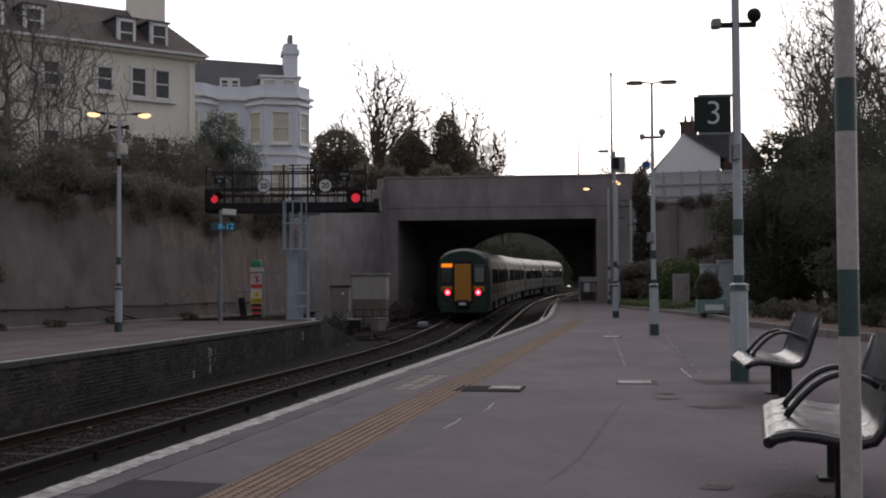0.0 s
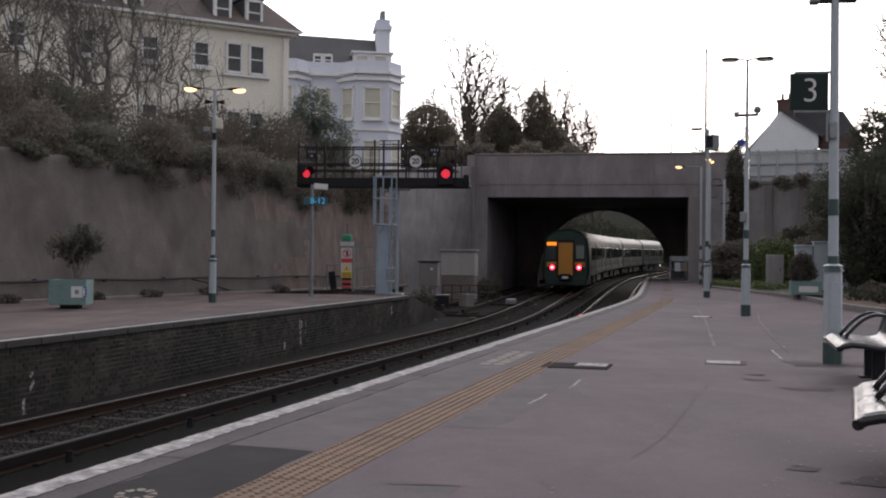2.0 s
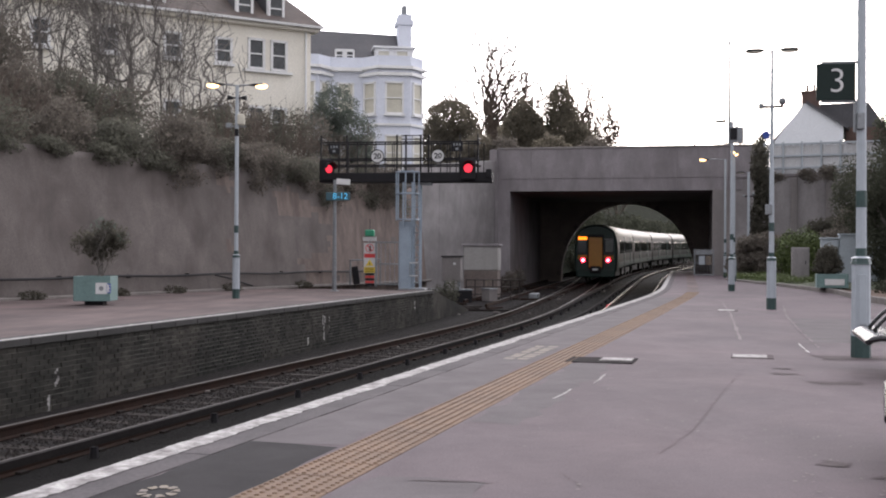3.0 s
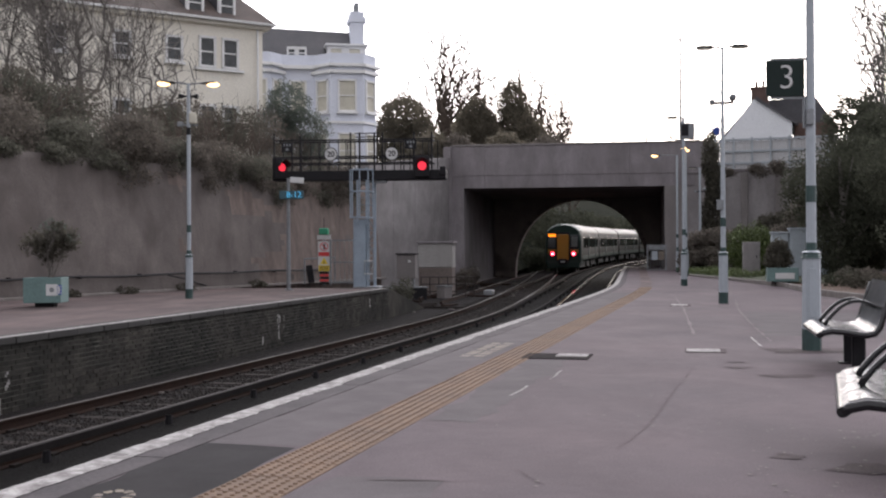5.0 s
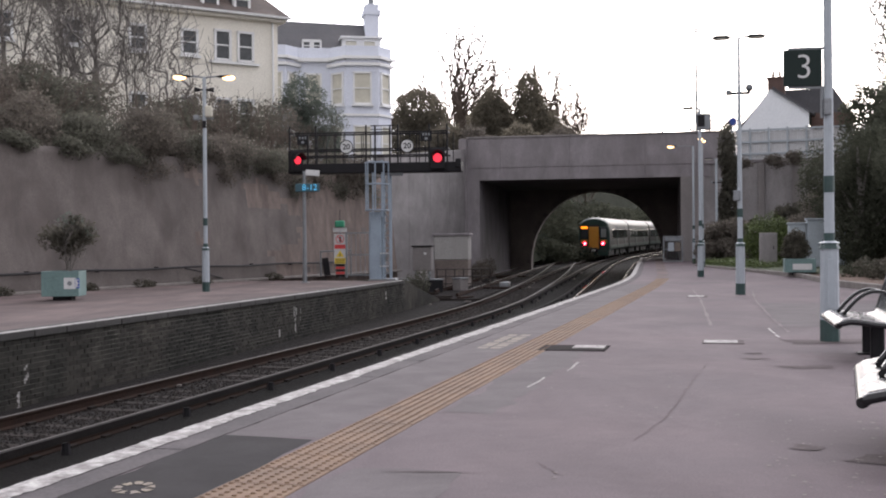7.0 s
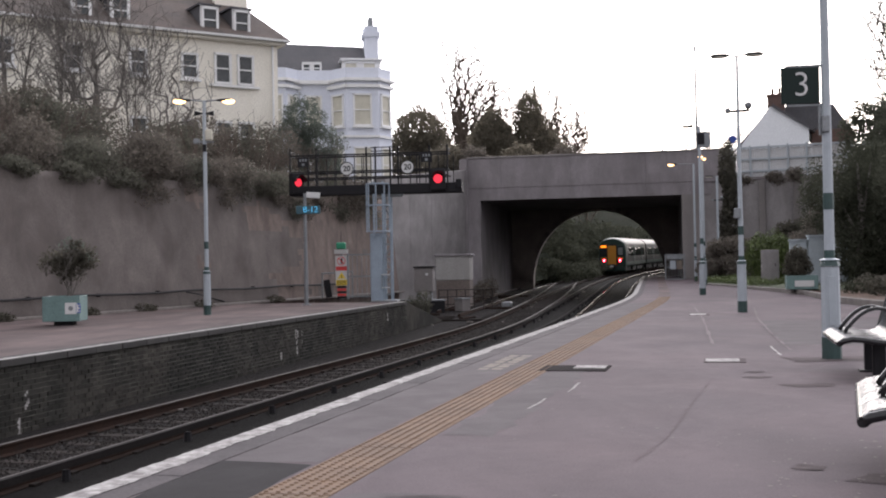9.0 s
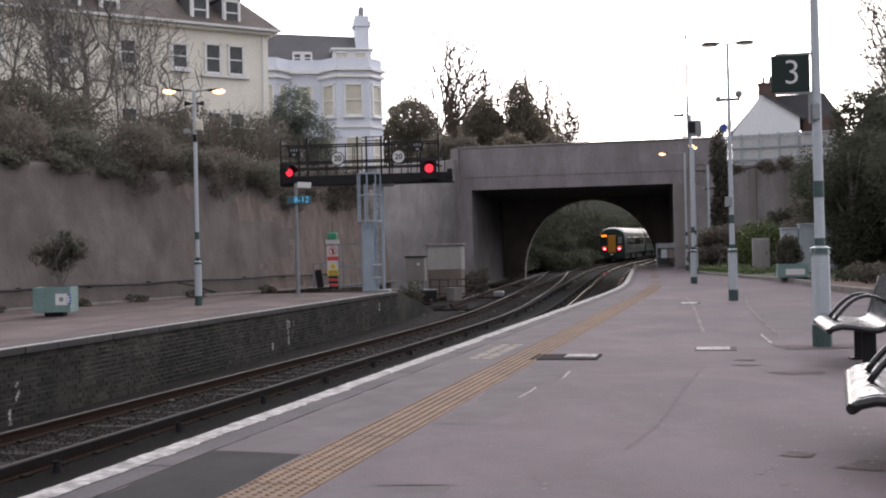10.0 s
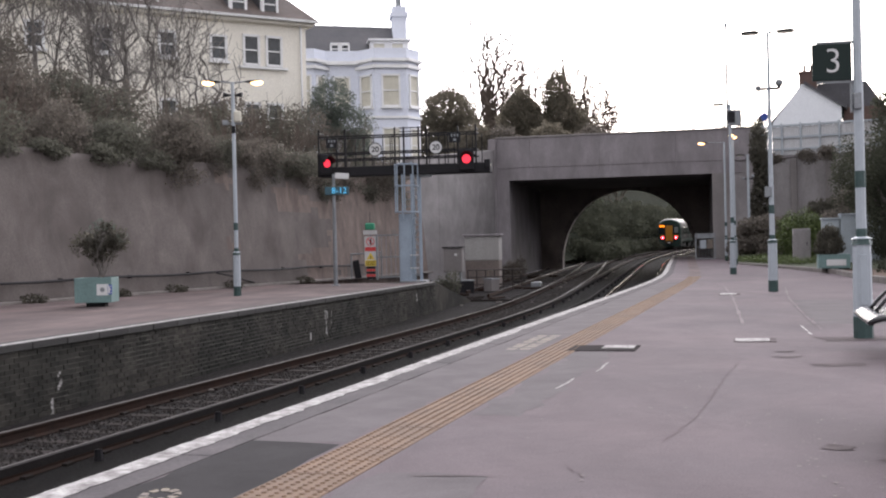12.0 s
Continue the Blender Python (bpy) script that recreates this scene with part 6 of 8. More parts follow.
# ---- marks, covers and patches on the platform ----
def patch(name, pts, material, label, z=0.002, ragged=0.05, seed=1):
    """A flat repair or stain with an uneven outline."""
    rnd = random.Random(seed)
    out = []
    n = len(pts)
    for i in range(n):
        (x0, y0), (x1, y1) = pts[i], pts[(i + 1) % n]
        m = max(2, int(math.hypot(x1 - x0, y1 - y0) / 0.25))
        for k in range(m):
            t = k / m
            out.append((x0 + (x1 - x0) * t + rnd.uniform(-ragged, ragged), y0 + (y1 - y0) * t + rnd.uniform(-ragged, ragged)))
    bm = bmesh.new()
    f = bm.faces.new([bm.verts.new((x, y, z + 0.5 * rise(y))) for x, y in out])
    bmesh.ops.triangulate(bm, faces=[f])
    bmesh.ops.recalc_face_normals(bm, faces=bm.faces)
    for f in bm.faces:
        if f.normal.z < 0:
            f.normal_flip()
    return tagged(part(name, bm, material), label, "patch")


def strip_patch(name, y0, y1, l0, l1, material, label, z=0.002, ragged=0.04, seed=1):
    n = max(2, int((y1 - y0) / 1.0) + 1)
    ys = np.linspace(y0, y1, n)
    pts = [line(float(y), -l0) for y in ys] + [line(float(y), -l1) for y in ys[::-1]]
    return patch(name, pts, material, label, z, ragged, seed)


strip_patch("asphalt_patch", 4.0, 7.4, 0.34, 0.98, PATCH, "dark smooth asphalt repair beside the platform edge", seed=2)
strip_patch("asphalt_patch", 7.43, 34, 0.34, 0.98, PATCH_GREY, "grey asphalt strip beside the platform edge", seed=3)
strip_patch("asphalt_patch", 3.6, 6.6, 1.46, 2.1, PATCH_GREY, "grey asphalt repair behind the tactile paving", seed=4, ragged=0.06)
strip_patch("asphalt_patch", 8.6, 13.6, 1.46, 1.88, PATCH_GREY, "grey asphalt repair behind the tactile paving", seed=5, ragged=0.06)
patch("asphalt_patch", [(4.6, 16.4), (7.4, 15.6), (9.6, 22), (6.0, 23)], PATCH_GREY, "grey asphalt repair on the platform", seed=11, ragged=0.1, z=0.003)
patch("asphalt_patch", [(3.95, 14.2), (4.95, 14.2), (4.95, 13.6), (3.95, 13.6)], STAIN, "dark ring of asphalt round the lamp post", seed=12, ragged=0.08, z=0.005)

COVER_IRON = mat("cover_iron", (0.030, 0.026, 0.027), 0.95, spec=0.04, scale=4, vary=0.3, fine=50)
cov = thing("access_cover", 1.33, 13.3, 0.003, -13, "dark metal access cover with a pale steel plate", "manhole cover")
part("frame", cube(0.01, 0, 0.003, 0.76, 0.66, 0.012, bevel=0.003), COVER_IRON, cov)
part("plate", cube(0.17, 0.09, 0.011, 0.36, 0.34, 0.008, bevel=0.002), WHITE_LINE, cov, "pale steel plate")
for x, y, w, d in ((3.18, 14.0, 0.4, 0.42), (5.4, 26.1, 0.36, 0.7)):
    c = thing("service_cover", x, y, 0.003, -13, "small white-painted service cover in the platform", "cover")
    part("plate", cube(0, 0, 0.004, w, d, 0.01, bevel=0.002), WHITE_LINE, c)
    part("rim", cube(0.03, 0, 0.001, w + 0.09, d + 0.1, 0.006), STAIN, c)


def painted_dashes(pts, w, label):
    for (x0, y0), (x1, y1) in pts:
        d = Vector((x1 - x0, y1 - y0)).normalized()
        nx, ny = -d.y * w / 2, d.x * w / 2
        patch("painted_dash", [(x0 + nx, y0 + ny), (x1 + nx, y1 + ny), (x1 - nx, y1 - ny), (x0 - nx, y0 - ny)], WHITE_LINE, label, 0.005, 0.012, int(x0 * 77))


painted_dashes([((4.05, 14.6), (4.35, 16.2)), ((1.02, 10.9), (1.22, 11.7)), ((0.58, 9.7), (0.78, 10.4))], 0.026, "faded painted line fragment on the platform")
for k in range(7):
    for row in range(2):
        strip_patch("yellow_marking", 13.5 + k * 0.3, 13.5 + k * 0.3 + (0.2, 0.26, 0.16)[k % 3], 0.58 + row * 0.17, 0.70 + row * 0.17, YELLOW, "faded yellow stencil on the platform edge", 0.007, 0.012, 210 + k * 2 + row)
for k in range(9):
    a = math.pi * 2 * k / 9
    patch("yellow_marking", [(-1.63 + 0.11 * math.cos(a + t), 5.72 + 0.15 * math.sin(a + t)) for t in (0, 0.45)] + [(-1.63 + 0.06 * math.cos(a + t), 5.72 + 0.08 * math.sin(a + t)) for t in (0.45, 0)], YELLOW, "faded yellow stencil on the platform edge", 0.007, 0.01, 30 + k)
strip_patch("asphalt_patch", 40, 77, 0.95, 1.35, RED_TAR, "worn pinkish strip along the platform edge", 0.004, 0.03, 22)
# cracks in the asphalt
RED_CRACK = mat("dusty_crack", (0.130, 0.105, 0.110), 0.95, spec=0.1, scale=3, vary=0.3)
for k, pts in enumerate(([(2.1, 10.3), (1.75, 9.1), (1.5, 8.2), (1.01, 6.87)], [(0.42, 6.35), (0.5, 6.0), (0.75, 5.9), (1.2, 6.1)])):
    rnd = random.Random(k)
    fine = []
    for (x0, y0), (x1, y1) in zip(pts, pts[1:]):
        for q in range(8):
            t = q / 8
            fine.append((x0 + (x1 - x0) * t + rnd.uniform(-.02, .02), y0 + (y1 - y0) * t + rnd.uniform(-.02, .02)))
    bm = bmesh.new()
    a = [bm.verts.new((x - 0.003, y, 0.0045)) for x, y in fine]
    b = [bm.verts.new((x + 0.003, y, 0.0045)) for x, y in fine]
    for q in range(len(fine) - 1):
        bm.faces.new((a[q], b[q], b[q + 1], a[q + 1]))
    tagged(part("crack", bm, RED_CRACK), "long crack in the platform asphalt", "crack")
# joints and worn lines in the surface
def seam(pts, w, material, label, seed):
    """A thin uneven strip along pts."""
    rnd = random.Random(seed)
    bm = bmesh.new()
    a, b = [], []
    for (x0, y0), (x1, y1) in zip(pts, pts[1:]):
        d = Vector((x1 - x0, y1 - y0))
        nrm = Vector((-d.y, d.x)).normalized()
        n = max(3, int(d.length / 0.12))
        for q in range(n):
            c = Vector((x0, y0)) + d * (q / n) + nrm * rnd.uniform(-0.012, 0.012)
            ww = w * max(0.04, 0.45 + 0.9 * noise.noise((c.x * 2.3, c.y * 2.3, seed)))
            z = 0.006 + 0.5 * rise(c.y)
            a.append(bm.verts.new((*(c - nrm * ww), z)))
            b.append(bm.verts.new((*(c + nrm * ww), z)))
    for q in range(len(a) - 1):
        bm.faces.new((a[q], b[q], b[q + 1], a[q + 1]))
    bmesh.ops.recalc_face_normals(bm, faces=bm.faces)
    tagged(part("surface_joint", bm, material), label, "joint")


PALE_JOINT = mat("pale_worn_joint", (0.200, 0.173, 0.178), 0.92, spec=0.2, scale=5, vary=0.3, fine=60, tint=(0.141, 0.118, 0.126))
seam([(2.85, 14.4), (3.7, 14.45), (4.55, 14.35)], 0.03, PALE_JOINT, "pale worn joint across the asphalt", 1)
seam([(3.68, 16.8), (4.3, 20.0), (5.15, 24.4), (6.3, 31.0)], 0.035, PALE_JOINT, "pale worn joint along the asphalt", 3)
seam([(4.42, 15.5), (5.0, 18.4), (6.1, 23.6), (7.4, 29.0)], 0.04, PALE_JOINT, "pale worn joint along the asphalt", 4)
seam([(-0.4, 6.1), (0.1, 6.05), (0.45, 6.2)], 0.012, RED_CRACK, "dark crack in the asphalt", 5)
seam([(2.1, 12.2), (2.5, 11.6), (2.3, 10.9)], 0.02, RED_CRACK, "dark crack in the asphalt", 8)
for k, (x, y, r) in enumerate(((3.35, 11.1, 0.26), (3.05, 11.95, 0.14), (3.45, 9.55, 0.22), (2.02, 6.75, 0.10), (2.35, 6.35, 0.2), (3.2, 12.5, 0.1))):
    patch("damp_patch", [(x + r * math.cos(a) * (1 + 0.3 * math.sin(3 * a + k)), y + 0.7 * r * math.sin(a) * (1 + 0.3 * math.cos(2 * a + k))) for a in (math.pi * q / 5 for q in range(10))], STAIN, "dark blotch on the worn asphalt", 0.004, 0.03, 60 + k)
# dropped chewing gum and litter specks
gum = bmesh.new()
rg = random.Random(77)
for _ in range(170):
    x, y = rg.uniform(0.2, 3.4), rg.uniform(4.5, 12)
    if rg.random() < 0.5:
        x, y = rg.uniform(1.6, 2.9), rg.uniform(5.2, 8.0)
    bmesh.ops.create_circle(gum, cap_ends=True, segments=6, radius=rg.uniform(0.006, 0.016), matrix=Matrix.Translation((x, y, 0.0052)))
tagged(part("gum_spots", gum, KERB), "pale trodden gum spots on the platform", "litter", kind="stuff")


# ---- houses ----
def sash_window(parent, m, w, h, blind=False, sill=True, wide_sill=0.0):
    win = part("window", cube(0, 0.03, 0, w, 0.04, h, m), CURTAIN if blind else PANE, parent, "pale blind behind the glass" if blind else "dark sash window")
    fr = bmesh.new()
    for s in (-1, 1):
        box(fr, s * (w / 2 + 0.04), -0.02, 0, 0.12, 0.14, h + 0.2, m)
        box(fr, 0, -0.02, s * (h / 2 + 0.04), w + 0.2, 0.14, 0.12, m)
    box(fr, 0, -0.02, 0, w, 0.08, 0.07, m)
    part("frame", fr, WHITE_TRIM, win)
    if sill:
        part("sill", cube(0, -0.1, -h / 2 - 0.17, w + 0.35 + wide_sill, 0.3, 0.12, m), WHITE_TRIM, win)


def cream_house():
    """Three storeys over the cutting, hipped tile roof with dormers."""
    h = thing("house", -9.05, 61.5, 4.6, 0, "cream-rendered villa with hipped tile roof and sash windows", "house")
    R = pose(0, 0, 0, 0, 0, 34.0)          # local x runs along the front towards its right-hand corner at 0
    L, D, H = 26.0, 7.5, 8.6
    W = part("wall", cube(-L / 2 - 0.4, D / 2, H / 2, L, D, H, R), CREAM, h, "cream rendered wall")
    part("cornice", cube(-L / 2 - 0.4, D / 2, H - 0.02, L + 0.7, D + 0.7, 0.22, R, 0.05), CREAM, h)
    part("gutter", cube(-L / 2 - 0.4, -0.52, H + 0.1, L + 1.0, 0.14, 0.12, R), WHITE_TRIM, h)
    part("downpipe", tube(bmesh.new(), R @ Vector((-0.72, -0.08, 0)), R @ Vector((-0.72, -0.08, H)), 0.06), WHITE_TRIM, h)
    rf = bmesh.new()
    e = 0.6
    z0, z1 = H + 0.09, H + 3.0
    vs = [rf.verts.new(R @ Vector(v)) for v in ((-L - e, -e, z0), (e - 0.4, -e, z0), (e - 0.4, D + e, z0), (-L - e, D + e, z0), (-L + 3, D / 2, z1), (-1.25, D / 2, z1))]
    for f in ((0, 1, 5, 4), (1, 2, 5), (2, 3, 4, 5), (3, 0, 4), (3, 2, 1, 0)):
        rf.faces.new([vs[i] for i in f])
    bmesh.ops.recalc_face_normals(rf, faces=rf.faces)
    roof = part("roof", rf, TILE, h, "brown tiled hipped roof")
    ch = bmesh.new()
    box(ch, -1.7, D / 2 - 0.3, H + 3.2, 1.9, 0.9, 2.6, R)
    box(ch, -1.7, D / 2 - 0.3, H + 4.4, 2.1, 1.1, 0.25, R)
    part("chimney", ch, CREAM, roof, "tall cream chimney stack")
    for x in (-4.12, -2.36, -10.7, -8.8, -15.8):
        dm = part("dormer", cube(x, 1.1, H + 0.95, 1.0, 1.8, 1.5, R), SLATE, roof, "slate-hung dormer with a white window")
        part("dormer_front", cube(x, 0.185, H + 0.95, 1.02, 0.03, 1.5, R), WHITE_TRIM, dm)
        sash_window(dm, R @ Matrix.Translation((x, 0.15, H + 0.95)), 0.72, 1.15, sill=False)
        part("dormer_roof", cube(x, 1.1, H + 1.74, 1.25, 2.0, 0.1, R), SLATE, dm)
    for x in (-2.26, -3.53, -5.32, -8.0, -11.2, -14.4, -17.6):
        for z, hh in ((7.05, 1.42 if x > -5 else 1.15), (3.55, 1.4), (0.6, 1.2)):
            sash_window(W, R @ Matrix.Translation((x, -0.02, z)), 0.74, hh, sill=x < -5)
    for z in (6.15, 2.65):
        part("string_course", cube(-2.9, -0.08, z, 2.75, 0.24, 0.12, R), WHITE_TRIM, W)


def pale_house():
    """Pale stucco house with canted bays, parapet and slate mansard."""
    h = thing("house", -10.85, 80.0, 5.1, 0, "pale blue stucco house with a canted bay and slate roof", "house")
    rz = 10.0
    R = pose(0, 0, 0, 0, 0, rz)
    H = 9.0
    W = part("wall", cube(1.9, 5, H / 2, 9.0, 10, H, R), PALE_BLUE, h, "pale blue stucco wall")

    def bay(cx, w, d, z1, nm):
        bm = bmesh.new()
        pts = [(cx - w / 2, 0), (cx - w / 2 + d * 0.8, -d), (cx + w / 2 - d * 0.8, -d), (cx + w / 2, 0)]
        lo = [bm.verts.new(R @ Vector((x, y, 0))) for x, y in pts]
        hi = [bm.verts.new(R @ Vector((x, y, z1))) for x, y in pts]
        for i in range(3):
            bm.faces.new((lo[i], lo[i + 1], hi[i + 1], hi[i]))
        bm.faces.new(hi)
        bmesh.ops.recalc_face_normals(bm, faces=bm.faces)
        b = part(nm, bm, PALE_BLUE, W, "canted bay")
        return b, pts

    for cx, w, d in ((4.35, 4.3, 1.3), (-1.6, 3.2, 1.1)):
        b, pts = bay(cx, w, d, H, "bay")
        for (xa, ya), (xb, yb) in zip(pts, pts[1:]):
            ang = math.degrees(math.atan2(yb - ya, xb - xa))
            ln = math.hypot(xb - xa, yb - ya)
            for z, hh in ((7.0, 2.05), (3.2, 2.3)):
                m = R @ Matrix.Translation(((xa + xb) / 2, (ya + yb) / 2, z)) @ pose(0, 0, 0, 0, 0, ang)
                sash_window(b, m @ Matrix.Translation((0, -0.02, 0)), min(1.1, ln * 0.6), hh, blind=True)
            for z, t, o in ((H - 0.35, 0.22, 0.22), (5.15, 0.16, 0.12), (H + 0.1, 0.2, 0.3)):
                mm = R @ Matrix.Translation(((xa + xb) / 2, (ya + yb) / 2, z)) @ pose(0, 0, 0, 0, 0, ang)
                part("cornice", cube(0, 0, 0, ln + o, o * 2, t, mm), WHITE_TRIM, b)
            mm = R @ Matrix.Translation(((xa + xb) / 2, (ya + yb) / 2, H + 0.55)) @ pose(0, 0, 0, 0, 0, ang)
            part("parapet", cube(0, 0.1, 0, ln, 0.22, 0.75, mm), PALE_BLUE, b)
    m = R @ Matrix.Translation((1.05, -0.02, 7.0))
    sash_window(W, m, 1.0, 2.1, blind=True)
    part("cornice", cube(1.9, -0.1, H + 0.05, 9.3, 0.5, 0.25, R), WHITE_TRIM, W)
    part("parapet", cube(1.9, 0.1, H + 0.55, 9.0, 0.25, 0.75, R), PALE_BLUE, W)
    rf = bmesh.new()
    z = H + 0.5
    vs = [rf.verts.new(R @ Vector(v)) for v in ((-2.5, 0.4, z), (5.9, 0.4, z), (5.9, 9.8, z), (-2.5, 9.8, z), (-2.5, 3.6, z + 3.0), (5.7, 3.6, z + 2.75), (5.7, 6.6, z + 2.75), (-2.5, 6.6, z + 3.0))]
    for f in ((0, 1, 5, 4), (1, 2, 6, 5), (2, 3, 7, 6), (3, 0, 4, 7), (4, 5, 6, 7)):
        rf.faces.new([vs[i] for i in f])
    bmesh.ops.recalc_face_normals(rf, faces=rf.faces)
    roof = part("roof", rf, SLATE, h, "dark slate mansard roof")
    d1 = part("dormer", cube(1.0, 1.3, z + 0.65, 1.3, 1.6, 0.9, R), WHITE_TRIM, roof, "white dormer window")
    for s in (-0.36, 0.36):
        sash_window(d1, R @ Matrix.Translation((1.0 + s, 0.48, z + 0.65)), 0.45, 0.55, sill=False)
    d2 = part("dormer", cube(4.5, 1.6, z + 0.7, 2.7, 2.2, 1.1, R), WHITE_TRIM, roof, "wide white dormer above the bay")
    for s in (-0.75, 0.55):
        sash_window(d2, R @ Matrix.Translation((4.5 + s, 0.48, z + 0.7)), 0.8, 0.7, sill=False, blind=True)
    part("dormer_roof", cube(4.5, 1.5, z + 1.3, 3.0, 2.5, 0.12, R), WHITE_TRIM, d2)
    ch = bmesh.new()
    box(ch, 5.45, 3.2, z + 2.2, 1.0, 1.5, 3.8, R)
    box(ch, 5.45, 3.2, z + 3.5, 1.25, 1.75, 0.35, R)
    stack = part("chimney", ch, PALE_BLUE, roof, "pale rendered chimney stack")
    pot = bmesh.new()
    for s in (-0.3, 0.3):
        tube(pot, R @ Vector((5.45, 3.2 + s, z + 3.6)), R @ Vector((5.45, 3.2 + s, z + 4.8)), 0.22, 0.18)
    part("chimney_pots", pot, STEEL, stack)


def white_cottage():
    h = thing("house", 21.8, 88.0, 5.0, 0, "white-rendered gabled cottage with brick chimney", "house")
    R = pose(0, 0, 0, 0, 0, -20)
    bm = bmesh.new()
    prof = [(0, 0), (4.9, 0), (4.9, 6.0), (4.7, 6.2), (2.6, 7.75), (2.1, 7.75), (0.0, 5.0)]
    prism(bm, prof, 0, 0.4)
    bm.transform(R)
    W = part("gable_wall", bm, WHITE_WALL, h, "white rendered gable wall")
    sash_window(W, R @ Matrix.Translation((4.75, -0.03, 4.2)), 0.5, 0.75, sill=False)
    part("side_wall", cube(5.1, 4.6, 2.5, 0.3, 8.4, 5.0, R), BRICK_RED, h, "red brick side wall")
    part("brick_wall", cube(6.5, 1.9, 4.4, 3.0, 0.3, 3.2, R), BRICK_RED, h, "red brick wall")
    rf = bmesh.new()
    prism(rf, [(2.3, 7.95), (5.3, 5.95), (5.2, 5.75), (2.3, 7.7)], -0.25, 9)
    prism(rf, [(2.4, 7.95), (-0.5, 4.7), (-0.4, 4.5), (2.4, 7.7)], 0.02, 9)
    rf.transform(R)
    roof = part("roof", rf, SLATE, h, "dark grey slate roof")
    rear = bmesh.new()
    prism(rear, [(2.4, 7.9), (6.6, 7.9), (8.0, 5.7), (2.4, 5.7)], 2.0, 8)
    rear.transform(R)
    part("rear_roof", rear, SLATE, h)
    ch = bmesh.new()
    box(ch, 2.5, 1.2, 7.9, 1.25, 0.8, 1.7, R)
    box(ch, 2.5, 1.2, 8.72, 1.4, 0.95, 0.16, R)
    stack = part("chimney", ch, BRICK_RED, roof, "red brick chimney stack")
    pot = bmesh.new()
    for s in (-0.25, 0.25):
        tube(pot, R @ Vector((2.5 + s, 1.2, 8.75)), R @ Vector((2.5 + s, 1.2, 9.3)), 0.12, 0.09)
    part("chimney_pots", pot, BRICK_RED, stack)


cream_house()
pale_house()
white_cottage()

# ---- lineside cabinets ----
cb = thing("relay_cabinet", 13.42, 44.0, 0.2, -12, "pale blue-white lineside cabinets in a row", "cabinet")
for x, w, hh in ((-0.45, 0.62, 1.7), (0.25, 0.7, 1.85), (0.98, 0.66, 1.75)):
    c = part("cabinet_body", cube(x, 0, hh / 2, w, 0.5, hh, bevel=0.02), CABINET_PALE, cb)
    part("cabinet_door", cube(x, -0.255, hh / 2, w - 0.1, 0.02, hh - 0.2, bevel=0.006), CABINET_PALE, c)
    part("cabinet_cap", cube(x, 0, hh + 0.03, w + 0.08, 0.6, 0.06, bevel=0.01), CABINET_PALE, c)
    part("door_handle", cube(x + w * 0.3, -0.27, hh * 0.55, 0.04, 0.04, 0.16), BLACK, c)
gc = thing("grey_cabinet", 12.95, 48.0, 0.30, -12, "plain pale grey metal cabinet on the grass", "cabinet")
part("body", cube(0, 0, 0.66, 0.7, 0.4, 1.32, bevel=0.02), CONCRETE_PALE, gc)
part("door", cube(0, -0.205, 0.66, 0.6, 0.02, 1.2, bevel=0.006), CONCRETE_PALE, gc)
part("handle", cube(0.2, -0.225, 0.7, 0.03, 0.03, 0.14), BLACK, gc)


